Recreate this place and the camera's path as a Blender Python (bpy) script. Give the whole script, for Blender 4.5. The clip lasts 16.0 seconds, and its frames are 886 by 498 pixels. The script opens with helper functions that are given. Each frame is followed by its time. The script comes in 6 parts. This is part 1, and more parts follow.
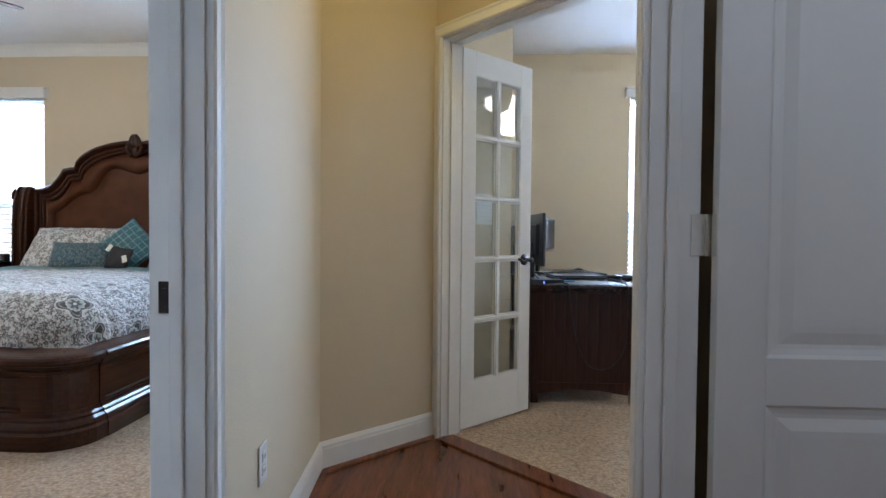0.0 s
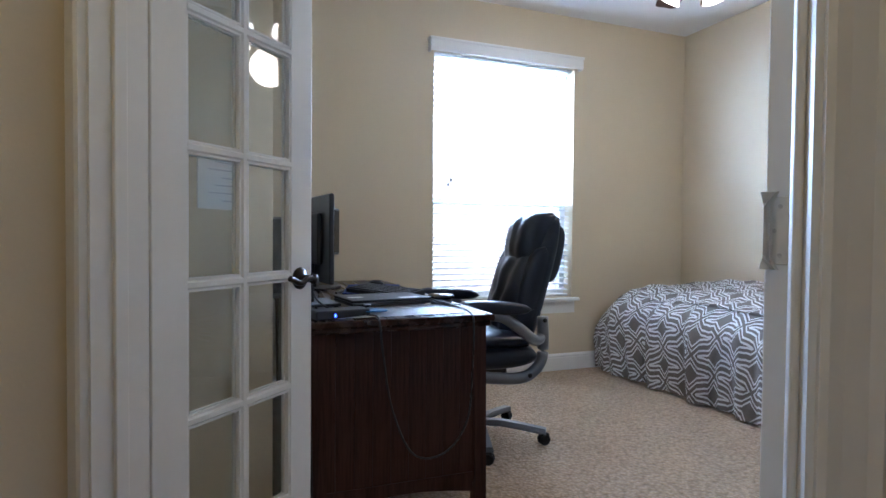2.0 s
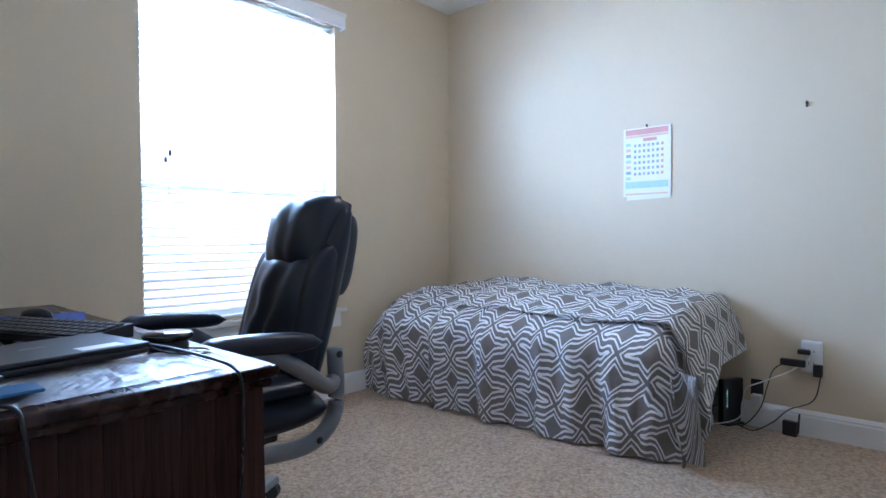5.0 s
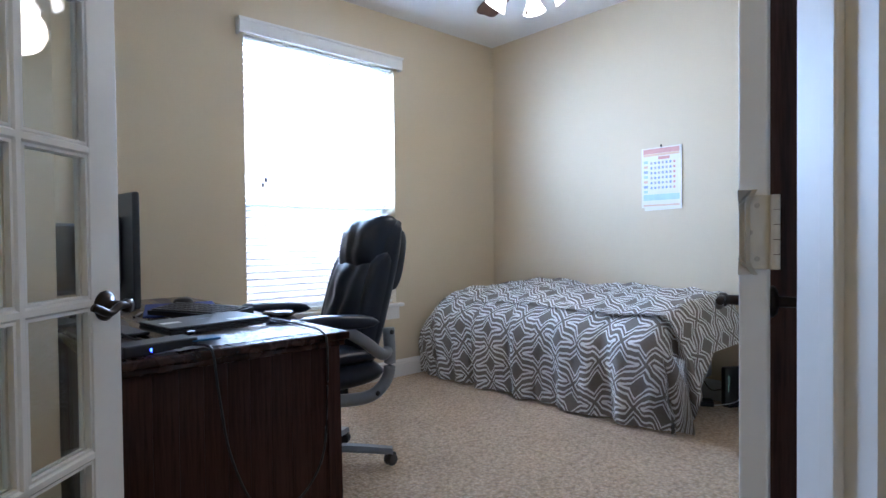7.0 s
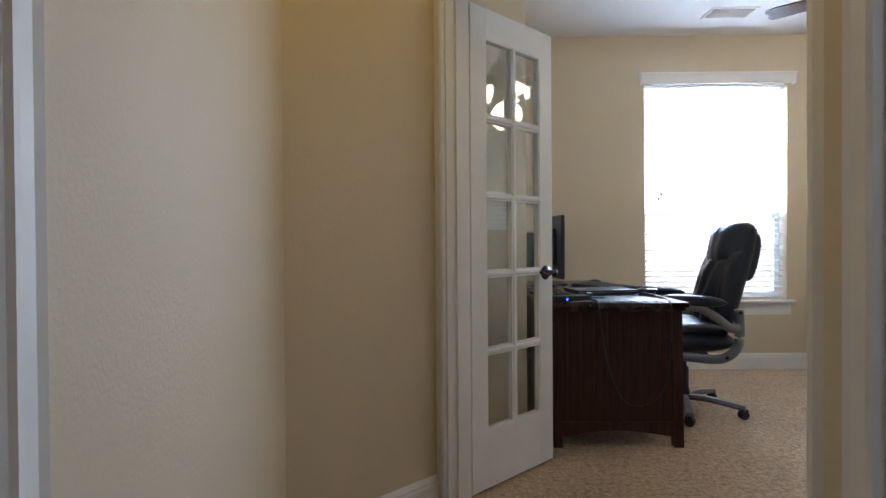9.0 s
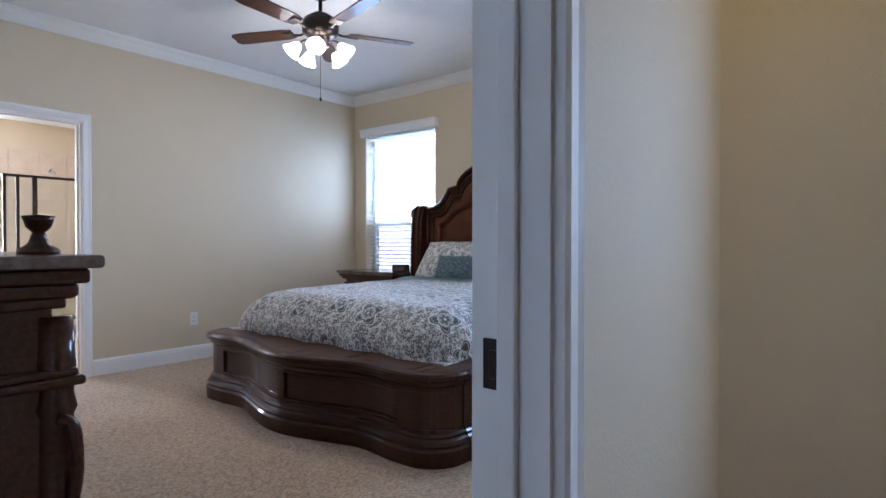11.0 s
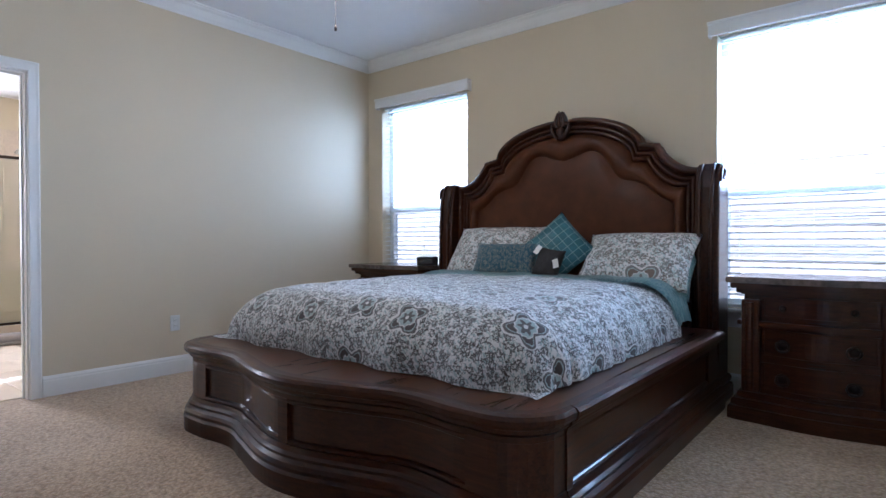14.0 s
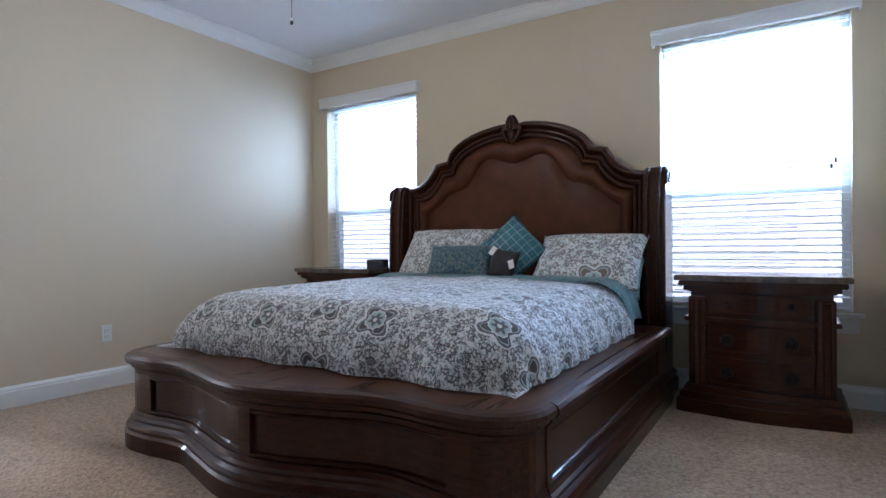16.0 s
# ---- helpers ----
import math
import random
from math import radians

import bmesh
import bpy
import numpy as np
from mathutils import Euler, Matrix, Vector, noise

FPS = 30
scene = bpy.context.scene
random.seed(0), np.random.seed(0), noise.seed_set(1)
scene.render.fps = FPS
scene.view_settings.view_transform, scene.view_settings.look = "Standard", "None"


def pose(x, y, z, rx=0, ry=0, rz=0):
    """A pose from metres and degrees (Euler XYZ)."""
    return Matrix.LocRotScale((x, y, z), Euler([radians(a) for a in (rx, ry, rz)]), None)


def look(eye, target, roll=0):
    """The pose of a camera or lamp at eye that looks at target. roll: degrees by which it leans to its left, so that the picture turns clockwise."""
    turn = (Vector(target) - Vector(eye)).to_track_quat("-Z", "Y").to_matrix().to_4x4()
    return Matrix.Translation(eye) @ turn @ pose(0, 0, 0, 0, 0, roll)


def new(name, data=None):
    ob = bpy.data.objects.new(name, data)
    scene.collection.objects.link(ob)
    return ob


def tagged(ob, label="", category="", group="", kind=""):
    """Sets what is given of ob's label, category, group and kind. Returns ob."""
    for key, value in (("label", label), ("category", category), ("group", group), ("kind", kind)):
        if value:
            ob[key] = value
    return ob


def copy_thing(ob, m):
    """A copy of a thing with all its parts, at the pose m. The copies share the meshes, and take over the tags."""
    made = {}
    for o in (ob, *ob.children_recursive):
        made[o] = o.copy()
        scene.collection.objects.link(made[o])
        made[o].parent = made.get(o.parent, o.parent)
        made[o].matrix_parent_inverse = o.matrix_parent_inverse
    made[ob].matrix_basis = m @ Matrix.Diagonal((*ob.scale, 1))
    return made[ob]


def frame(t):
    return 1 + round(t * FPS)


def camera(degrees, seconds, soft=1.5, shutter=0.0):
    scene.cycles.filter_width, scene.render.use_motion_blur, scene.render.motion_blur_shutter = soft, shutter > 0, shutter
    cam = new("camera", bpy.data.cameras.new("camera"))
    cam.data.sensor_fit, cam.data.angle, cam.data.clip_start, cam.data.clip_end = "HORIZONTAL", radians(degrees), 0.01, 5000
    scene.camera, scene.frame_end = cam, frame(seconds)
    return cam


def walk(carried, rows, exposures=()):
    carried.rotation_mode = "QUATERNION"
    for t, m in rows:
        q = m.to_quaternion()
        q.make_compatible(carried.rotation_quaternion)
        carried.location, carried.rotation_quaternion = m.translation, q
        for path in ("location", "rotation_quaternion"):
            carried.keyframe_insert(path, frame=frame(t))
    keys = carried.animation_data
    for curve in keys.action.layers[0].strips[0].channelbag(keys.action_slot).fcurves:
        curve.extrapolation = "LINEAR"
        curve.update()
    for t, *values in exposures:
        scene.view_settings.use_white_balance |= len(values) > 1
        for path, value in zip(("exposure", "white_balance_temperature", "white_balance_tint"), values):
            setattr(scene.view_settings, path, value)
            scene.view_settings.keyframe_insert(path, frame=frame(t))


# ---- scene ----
cam = camera(76.8, 16.0)
PATH = [
    (0, (0.126, -0.063, 1.047), (0.027, 1.934, 0.997), 0.5),
    (0.5, (0.115, 0.418, 1.039), (0.151, 2.417, 0.991), 0.6),
    (1, (0.148, 0.816, 1.061), (0.351, 2.804, 0.997), 0.7),
    (1.5, (0.163, 1.169, 1.042), (0.678, 3.101, 0.991), 0.5),
    (2, (0.238, 1.498, 1.041), (0.954, 3.366, 0.992), 0.5),
    (2.5, (0.315, 1.778, 1.028), (1.249, 3.546, 0.984), 0.3),
    (3, (0.347, 1.95, 1.019), (1.472, 3.603, 0.978), 0.1),
    (3.5, (0.416, 2.117, 1.031), (1.667, 3.677, 0.987), 0.0),
    (4, (0.475, 2.231, 1.026), (1.819, 3.711, 0.981), -0.1),
    (4.5, (0.523, 2.314, 1.014), (1.944, 3.721, 0.967), -0.2),
    (5.1, (0.523, 2.361, 1.016), (2.04, 3.664, 0.972), -0.3),  # between
    (5.75, (0.429, 2.292, 1.039), (2.013, 3.512, 0.998), -0.4),  # between
    (6.4, (0.29, 2.099, 1.058), (1.838, 3.365, 1.02), -0.5),  # between
    (7, (0.172, 1.808, 1.047), (1.507, 3.297, 1.012), -0.6),
    (7.5, (0.09, 1.521, 1.021), (1.114, 3.239, 0.998), -0.7),
    (8, (0.019, 1.148, 1.054), (0.724, 3.019, 1.02), -0.7),
    (8.5, (0.0, 0.847, 1.051), (0.325, 2.82, 1.026), -0.6),
    (9, (0.0, 0.597, 1.047), (-0.032, 2.596, 1.027), -0.4),
    (9.5, (0.032, 0.404, 1.026), (-0.318, 2.374, 1.018), -0.3),
    (10, (0.072, 0.334, 1.052), (-0.632, 2.206, 1.033), -0.2),
    (10.6, (0.016, 0.368, 1.072), (-1.053, 2.058, 1.052), -0.07),  # between
    (11.15, (-0.164, 0.541, 1.072), (-1.474, 2.053, 1.049), 0.05),  # between
    (11.7, (-0.393, 0.757, 1.052), (-1.847, 2.13, 1.028), 0.17),  # between
    (12.3, (-0.613, 0.935, 1.007), (-2.117, 2.254, 0.981), 0.3),
    (12.5, (-0.671, 0.972, 0.988), (-2.172, 2.294, 0.967), 0.2),
    (13, (-0.77, 1.072, 0.972), (-2.264, 2.402, 0.952), 0.1),
    (13.5, (-0.864, 1.099, 0.977), (-2.257, 2.534, 0.954), 0.1),
    (14, (-0.952, 1.068, 0.966), (-2.213, 2.62, 0.944), -0.1),
    (14.5, (-0.964, 1.07, 0.947), (-2.135, 2.691, 0.932), -0.4),
    (15, (-0.982, 1.056, 0.949), (-2.093, 2.719, 0.932), -0.5),
    (15.5, (-1.034, 1.021, 0.942), (-2.106, 2.71, 0.928), -0.4),
    (16, (-1.091, 1.012, 0.947), (-2.158, 2.704, 0.941), -0.5),
]
walk(cam, [(t, look(eye, target, roll)) for t, eye, target, roll in PATH], exposures=[(0, 1.82, 5250, 12), (0.45, 1.74, 5500, 15), (1.0, 1.75, 5450, 14), (1.5, 1.45, 5400, 15), (2.8, 1.40, 4750, 16), (6.6, 1.38, 4900, 16), (7.6, 1.33, 5600, 15), (8, 1.32, 5800, 15), (9.5, 1.38, 5700, 16), (10.0, 1.42, 5400, 16), (12.4, 1.45, 4800, 15), (16, 1.45, 4850, 14)])

# ---- world and light ----
world = bpy.data.worlds.new("sky")
scene.world = world
world.use_nodes = True
wn, wl = world.node_tree.nodes, world.node_tree.links
sky = wn.new("ShaderNodeTexSky")
sky.sky_type, sky.sun_disc = "NISHITA", False
sky.sun_elevation, sky.sun_rotation = radians(41), radians(165)
wl.new(sky.outputs[0], wn["Background"].inputs[0])
wn["Background"].inputs[1].default_value = 0.15
sun_data = bpy.data.lights.new("sun", "SUN")
sun_data.energy, sun_data.angle, sun_data.color = 5.0, radians(0.5), (1.0, 0.95, 0.88)
sun = new("sun", sun_data)
sun.matrix_world = look((3, -11, 10), (0, 0, 0))


def window_light(name, x, y, z, width, height, power, aim):
    data = bpy.data.lights.new(name, "AREA")
    data.shape, data.size, data.size_y, data.energy = "RECTANGLE", width, height, power
    data.color = (0.64, 0.82, 1.0)
    lamp = new(name, data)
    lamp.matrix_world = look((x, y, z), aim)
    return lamp


# ---- materials ----
def material(name, color, rough=0.6, metal=0.0, vary=0.06, scale=8.0, grain=60.0, bump=0.1, spec=0.5, dist=0.002):
    """A surface with variation at two scales and fine relief."""
    m = bpy.data.materials.new(name)
    m.use_nodes = True
    n, l = m.node_tree.nodes, m.node_tree.links
    b = n["Principled BSDF"]
    b.inputs["Roughness"].default_value, b.inputs["Metallic"].default_value = rough, metal
    b.inputs["Specular IOR Level"].default_value = spec
    tc = n.new("ShaderNodeTexCoord")
    big, fine = n.new("ShaderNodeTexNoise"), n.new("ShaderNodeTexNoise")
    big.inputs["Scale"].default_value, fine.inputs["Scale"].default_value = scale, grain
    big.inputs["Detail"].default_value = fine.inputs["Detail"].default_value = 4
    for t in (big, fine):
        l.new(tc.outputs["Object"], t.inputs["Vector"])
    mix = n.new("ShaderNodeMath")
    mix.operation = "MULTIPLY_ADD"
    l.new(big.outputs["Fac"], mix.inputs[0])
    mix.inputs[1].default_value = 0.6
    half = n.new("ShaderNodeMath")
    half.operation = "MULTIPLY"
    half.inputs[1].default_value = 0.4
    l.new(fine.outputs["Fac"], half.inputs[0])
    l.new(half.outputs[0], mix.inputs[2])
    ramp = n.new("ShaderNodeValToRGB")
    ramp.color_ramp.elements[0].position, ramp.color_ramp.elements[1].position = 0.3, 0.7
    ramp.color_ramp.elements[0].color = (*[c * (1 - vary) for c in color], 1)
    ramp.color_ramp.elements[1].color = (*[min(1, c * (1 + vary)) for c in color], 1)
    l.new(mix.outputs[0], ramp.inputs[0])
    l.new(ramp.outputs[0], b.inputs["Base Color"])
    if bump:
        bp = n.new("ShaderNodeBump")
        bp.inputs["Strength"].default_value, bp.inputs["Distance"].default_value = bump, dist
        l.new(fine.outputs["Fac"], bp.inputs["Height"])
        l.new(bp.outputs[0], b.inputs["Normal"])
    return m


def nodes_of(m):
    return m.node_tree.nodes, m.node_tree.links, m.node_tree.nodes["Principled BSDF"]


def math_node(n, l, op, a, b=None):
    q = n.new("ShaderNodeMath")
    q.operation = op
    for i, v in enumerate((a, b)):
        if v is None:
            continue
        if isinstance(v, (int, float)):
            q.inputs[i].default_value = v
        else:
            l.new(v, q.inputs[i])
    return q.outputs[0]


def wood(name, dark, light, rough=0.3, axis=0, stretch=14.0, scale=3.0, coat=0.3):
    """Grain drawn out along one axis, with pores and a lacquer coat."""
    m = bpy.data.materials.new(name)
    m.use_nodes = True
    n, l, b = nodes_of(m)
    tc, mp = n.new("ShaderNodeTexCoord"), n.new("ShaderNodeMapping")
    l.new(tc.outputs["Object"], mp.inputs["Vector"])
    sc = [stretch] * 3
    sc[axis] = 1.0
    mp.inputs["Scale"].default_value = sc
    big, fine = n.new("ShaderNodeTexNoise"), n.new("ShaderNodeTexNoise")
    big.inputs["Scale"].default_value, fine.inputs["Scale"].default_value = scale, scale * 5
    big.inputs["Detail"].default_value, big.inputs["Distortion"].default_value = 5, 0.6
    fine.inputs["Detail"].default_value = 6
    l.new(mp.outputs[0], big.inputs["Vector"]), l.new(mp.outputs[0], fine.inputs["Vector"])
    f = math_node(n, l, "ADD", math_node(n, l, "MULTIPLY", big.outputs["Fac"], 0.65), math_node(n, l, "MULTIPLY", fine.outputs["Fac"], 0.35))
    ramp = n.new("ShaderNodeValToRGB")
    ramp.color_ramp.elements[0].position, ramp.color_ramp.elements[1].position = 0.35, 0.66
    ramp.color_ramp.elements[0].color, ramp.color_ramp.elements[1].color = (*dark, 1), (*light, 1)
    l.new(f, ramp.inputs[0]), l.new(ramp.outputs[0], b.inputs["Base Color"])
    rr = math_node(n, l, "ADD", math_node(n, l, "MULTIPLY", big.outputs["Fac"], 0.2), rough - 0.1)
    l.new(rr, b.inputs["Roughness"])
    b.inputs["Coat Weight"].default_value, b.inputs["Coat Roughness"].default_value = coat, 0.07
    b.inputs["Specular IOR Level"].default_value = 0.12
    bp = n.new("ShaderNodeBump")
    bp.inputs["Strength"].default_value, bp.inputs["Distance"].default_value = 0.08, 0.001
    l.new(fine.outputs["Fac"], bp.inputs["Height"]), l.new(bp.outputs[0], b.inputs["Normal"])
    return m


def emitter(name, color, strength):
    m = bpy.data.materials.new(name)
    m.use_nodes = True
    n, l, b = nodes_of(m)
    b.inputs["Base Color"].default_value = (*color, 1)
    b.inputs["Emission Color"].default_value = (*color, 1)
    b.inputs["Emission Strength"].default_value = strength
    return m


def glass(name, tint=(1, 1, 1), gloss=0.08):
    """Thin clear pane: see-through with a weak mirror on top."""
    m = bpy.data.materials.new(name)
    m.use_nodes = True
    n, l = m.node_tree.nodes, m.node_tree.links
    n.remove(n["Principled BSDF"])
    tr, gl, mix, fr = n.new("ShaderNodeBsdfTransparent"), n.new("ShaderNodeBsdfGlossy"), n.new("ShaderNodeMixShader"), n.new("ShaderNodeLayerWeight")
    tr.inputs[0].default_value = (*tint, 1)
    gl.inputs["Roughness"].default_value = 0.02
    fr.inputs[0].default_value = 0.5
    f4 = math_node(n, l, "POWER", fr.outputs["Facing"], 4.0)
    l.new(math_node(n, l, "ADD", math_node(n, l, "MULTIPLY", f4, 0.6), gloss), mix.inputs[0])
    l.new(tr.outputs[0], mix.inputs[1]), l.new(gl.outputs[0], mix.inputs[2])
    l.new(mix.outputs[0], n["Material Output"].inputs[0])
    return m


def carpet_material(name, dark, light):
    """Cut-pile carpet: tufts, shade between them, and broad foot-worn drifts."""
    m = bpy.data.materials.new(name)
    m.use_nodes = True
    n, l, b = nodes_of(m)
    b.inputs["Roughness"].default_value, b.inputs["Specular IOR Level"].default_value = 1.0, 0.1
    b.inputs["Sheen Weight"].default_value = 0.25
    tc = n.new("ShaderNodeTexCoord")
    tuft, mid, broad = n.new("ShaderNodeTexVoronoi"), n.new("ShaderNodeTexNoise"), n.new("ShaderNodeTexNoise")
    warp = n.new("ShaderNodeTexNoise")
    warp.inputs["Scale"].default_value = 60
    addv = n.new("ShaderNodeVectorMath")
    addv.operation = "MULTIPLY_ADD"
    addv.inputs[1].default_value = (0.02, 0.02, 0.02)
    l.new(tc.outputs["Object"], warp.inputs["Vector"])
    l.new(warp.outputs["Color"], addv.inputs[0]), l.new(tc.outputs["Object"], addv.inputs[2])
    tuft.inputs["Scale"].default_value, mid.inputs["Scale"].default_value, broad.inputs["Scale"].default_value = 62, 30, 2.2
    mid.inputs["Detail"].default_value = 5
    l.new(addv.outputs[0], tuft.inputs["Vector"])
    for t in (mid, broad):
        l.new(tc.outputs["Object"], t.inputs["Vector"])
    h = math_node(n, l, "SUBTRACT", 1.0, math_node(n, l, "MULTIPLY", tuft.outputs["Distance"], 1.0))
    f = math_node(n, l, "ADD", math_node(n, l, "MULTIPLY", h, 0.45), math_node(n, l, "MULTIPLY", mid.outputs["Fac"], 0.5))
    f = math_node(n, l, "ADD", f, math_node(n, l, "MULTIPLY", broad.outputs["Fac"], 0.22))
    ramp = n.new("ShaderNodeValToRGB")
    ramp.color_ramp.elements[0].position, ramp.color_ramp.elements[1].position = 0.38, 0.85
    ramp.color_ramp.elements[0].color, ramp.color_ramp.elements[1].color = (*dark, 1), (*light, 1)
    l.new(f, ramp.inputs[0]), l.new(ramp.outputs[0], b.inputs["Base Color"])
    bp = n.new("ShaderNodeBump")
    bp.inputs["Strength"].default_value, bp.inputs["Distance"].default_value = 1.0, 0.012
    l.new(f, bp.inputs["Height"]), l.new(bp.outputs[0], b.inputs["Normal"])
    return m


def trellis_material(name, ground, line):
    """Woven comforter: doubled pale outlines round staggered waisted cells on grey-brown cloth."""
    m = bpy.data.materials.new(name)
    m.use_nodes = True
    n, l, b = nodes_of(m)
    b.inputs["Roughness"].default_value = 0.85
    uv, sep = n.new("ShaderNodeTexCoord"), n.new("ShaderNodeSeparateXYZ")
    l.new(uv.outputs["UV"], sep.inputs[0])
    u, v = math_node(n, l, "MULTIPLY", sep.outputs[0], 3.3), math_node(n, l, "MULTIPLY", sep.outputs[1], 8.4)
    tri = math_node(n, l, "SUBTRACT", math_node(n, l, "MULTIPLY", math_node(n, l, "ABSOLUTE", math_node(n, l, "SUBTRACT", math_node(n, l, "FRACT", u), 0.5)), 4.0), 1.0)
    size = math_node(n, l, "ABSOLUTE", tri)
    bent = math_node(n, l, "MAXIMUM", math_node(n, l, "MULTIPLY", size, 0.22), math_node(n, l, "SUBTRACT", math_node(n, l, "MULTIPLY", size, 1.6), 0.6))
    wave = math_node(n, l, "MULTIPLY", math_node(n, l, "MULTIPLY", bent, math_node(n, l, "SIGN", tri)), 0.5)

    def gap(pos):
        """How far off the nearest boundary between the rows lies."""
        f = math_node(n, l, "FRACT", math_node(n, l, "ADD", math_node(n, l, "MULTIPLY", pos, 0.5), 0.5))
        return math_node(n, l, "MULTIPLY", math_node(n, l, "ABSOLUTE", math_node(n, l, "SUBTRACT", f, 0.5)), 2.0)

    near = math_node(n, l, "MINIMUM", gap(math_node(n, l, "SUBTRACT", v, wave)), gap(math_node(n, l, "SUBTRACT", math_node(n, l, "ADD", v, wave), 1.0)))
    lines = [math_node(n, l, "LESS_THAN", math_node(n, l, "ABSOLUTE", math_node(n, l, "SUBTRACT", near, d)), w) for d, w in ((0.17, 0.055), (0.42, 0.055))]
    mask = math_node(n, l, "MAXIMUM", *lines)
    cloth = n.new("ShaderNodeTexNoise")
    cloth.inputs["Scale"].default_value, cloth.inputs["Detail"].default_value = 60, 6
    l.new(uv.outputs["Object"], cloth.inputs["Vector"])
    ramp = n.new("ShaderNodeValToRGB")
    ramp.color_ramp.elements[0].color = (*[c * 0.82 for c in ground], 1)
    ramp.color_ramp.elements[1].color = (*[c * 1.18 for c in ground], 1)
    l.new(cloth.outputs["Fac"], ramp.inputs[0])
    mix = n.new("ShaderNodeMix")
    mix.data_type = "RGBA"
    l.new(mask, mix.inputs[0]), l.new(ramp.outputs[0], mix.inputs[6])
    mix.inputs[7].default_value = (*line, 1)
    l.new(mix.outputs[2], b.inputs["Base Color"])
    bp = n.new("ShaderNodeBump")
    bp.inputs["Strength"].default_value, bp.inputs["Distance"].default_value = 0.3, 0.002
    crease = n.new("ShaderNodeTexNoise")
    crease.noise_type = "RIDGED_MULTIFRACTAL"
    crease.inputs["Scale"].default_value, crease.inputs["Detail"].default_value = 4.5, 3
    l.new(uv.outputs["UV"], crease.inputs["Vector"])
    bp2 = n.new("ShaderNodeBump")
    bp2.inputs["Strength"].default_value, bp2.inputs["Distance"].default_value = 0.9, 0.014
    l.new(crease.outputs["Fac"], bp2.inputs["Height"]), l.new(bp2.outputs[0], bp.inputs["Normal"])
    l.new(cloth.outputs["Fac"], bp.inputs["Height"]), l.new(bp.outputs[0], b.inputs["Normal"])
    return m


def floral_material(name, ground, inks, size=1.0):
    """Printed cloth: ringed, petalled medallions over a scatter of small leaves and flowers. Reads the UV map, in metres."""
    m = bpy.data.materials.new(name)
    m.use_nodes = True
    n, l, b = nodes_of(m)
    b.inputs["Roughness"].default_value, b.inputs["Sheen Weight"].default_value = 0.8, 0.35
    uv = n.new("ShaderNodeTexCoord")
    warp, wv = n.new("ShaderNodeTexNoise"), n.new("ShaderNodeVectorMath")
    warp.inputs["Scale"].default_value = 14 * size
    wv.operation = "MULTIPLY_ADD"
    wv.inputs[1].default_value = (0.03, 0.03, 0.03)
    l.new(uv.outputs["UV"], warp.inputs["Vector"])
    l.new(warp.outputs["Color"], wv.inputs[0]), l.new(uv.outputs["UV"], wv.inputs[2])

    def cells(scale, rand):
        c = n.new("ShaderNodeTexVoronoi")
        c.voronoi_dimensions = "2D"
        c.inputs["Scale"].default_value, c.inputs["Randomness"].default_value = scale * size, rand
        l.new(wv.outputs[0], c.inputs["Vector"])
        off, s3 = n.new("ShaderNodeVectorMath"), n.new("ShaderNodeSeparateXYZ")
        off.operation = "SUBTRACT"
        l.new(wv.outputs[0], off.inputs[0]), l.new(c.outputs["Position"], off.inputs[1])
        l.new(off.outputs[0], s3.inputs[0])
        ang = math_node(n, l, "ARCTAN2", s3.outputs[1], s3.outputs[0])
        return c, ang

    def mixin(base, mask, color):
        mx = n.new("ShaderNodeMix")
        mx.data_type = "RGBA"
        l.new(mask, mx.inputs[0]), l.new(base, mx.inputs[6])
        mx.inputs[7].default_value = (*color, 1)
        return mx.outputs[2]

    def ring(c, ang, petals, radius, depth, width):
        wob = math_node(n, l, "MULTIPLY", math_node(n, l, "SINE", math_node(n, l, "MULTIPLY", ang, petals)), depth)
        r = math_node(n, l, "ADD", c.outputs["Distance"], wob)
        return math_node(n, l, "LESS_THAN", math_node(n, l, "ABSOLUTE", math_node(n, l, "SUBTRACT", r, radius)), width)

    base = n.new("ShaderNodeRGB")
    base.outputs[0].default_value = (*ground, 1)
    col = base.outputs[0]
    leaf, la = cells(34, 0.9)
    lm = math_node(n, l, "LESS_THAN", math_node(n, l, "ADD", leaf.outputs["Distance"], math_node(n, l, "MULTIPLY", math_node(n, l, "SINE", math_node(n, l, "MULTIPLY", la, 2.0)), 0.16)), 0.30)
    col = mixin(col, lm, inks[0])
    flo, fa = cells(15, 0.8)
    col = mixin(col, ring(flo, fa, 5.0, 0.25, 0.08, 0.085), inks[1])
    vein = n.new("ShaderNodeTexNoise")
    vein.inputs["Scale"].default_value, vein.inputs["Detail"].default_value = 26 * size, 1
    l.new(uv.outputs["UV"], vein.inputs["Vector"])
    vm = math_node(n, l, "LESS_THAN", math_node(n, l, "ABSOLUTE", math_node(n, l, "SUBTRACT", vein.outputs["Fac"], 0.5)), 0.013)
    col = mixin(col, vm, inks[2])
    sprig, sa = cells(20.5, 1.0)
    sm = math_node(n, l, "LESS_THAN", math_node(n, l, "ADD", sprig.outputs["Distance"], math_node(n, l, "MULTIPLY", math_node(n, l, "SINE", math_node(n, l, "MULTIPLY", sa, 5.0)), 0.07)), 0.23)
    patch = n.new("ShaderNodeTexNoise")
    patch.inputs["Scale"].default_value, patch.inputs["Detail"].default_value = 4.5 * size, 1
    l.new(uv.outputs["UV"], patch.inputs["Vector"])
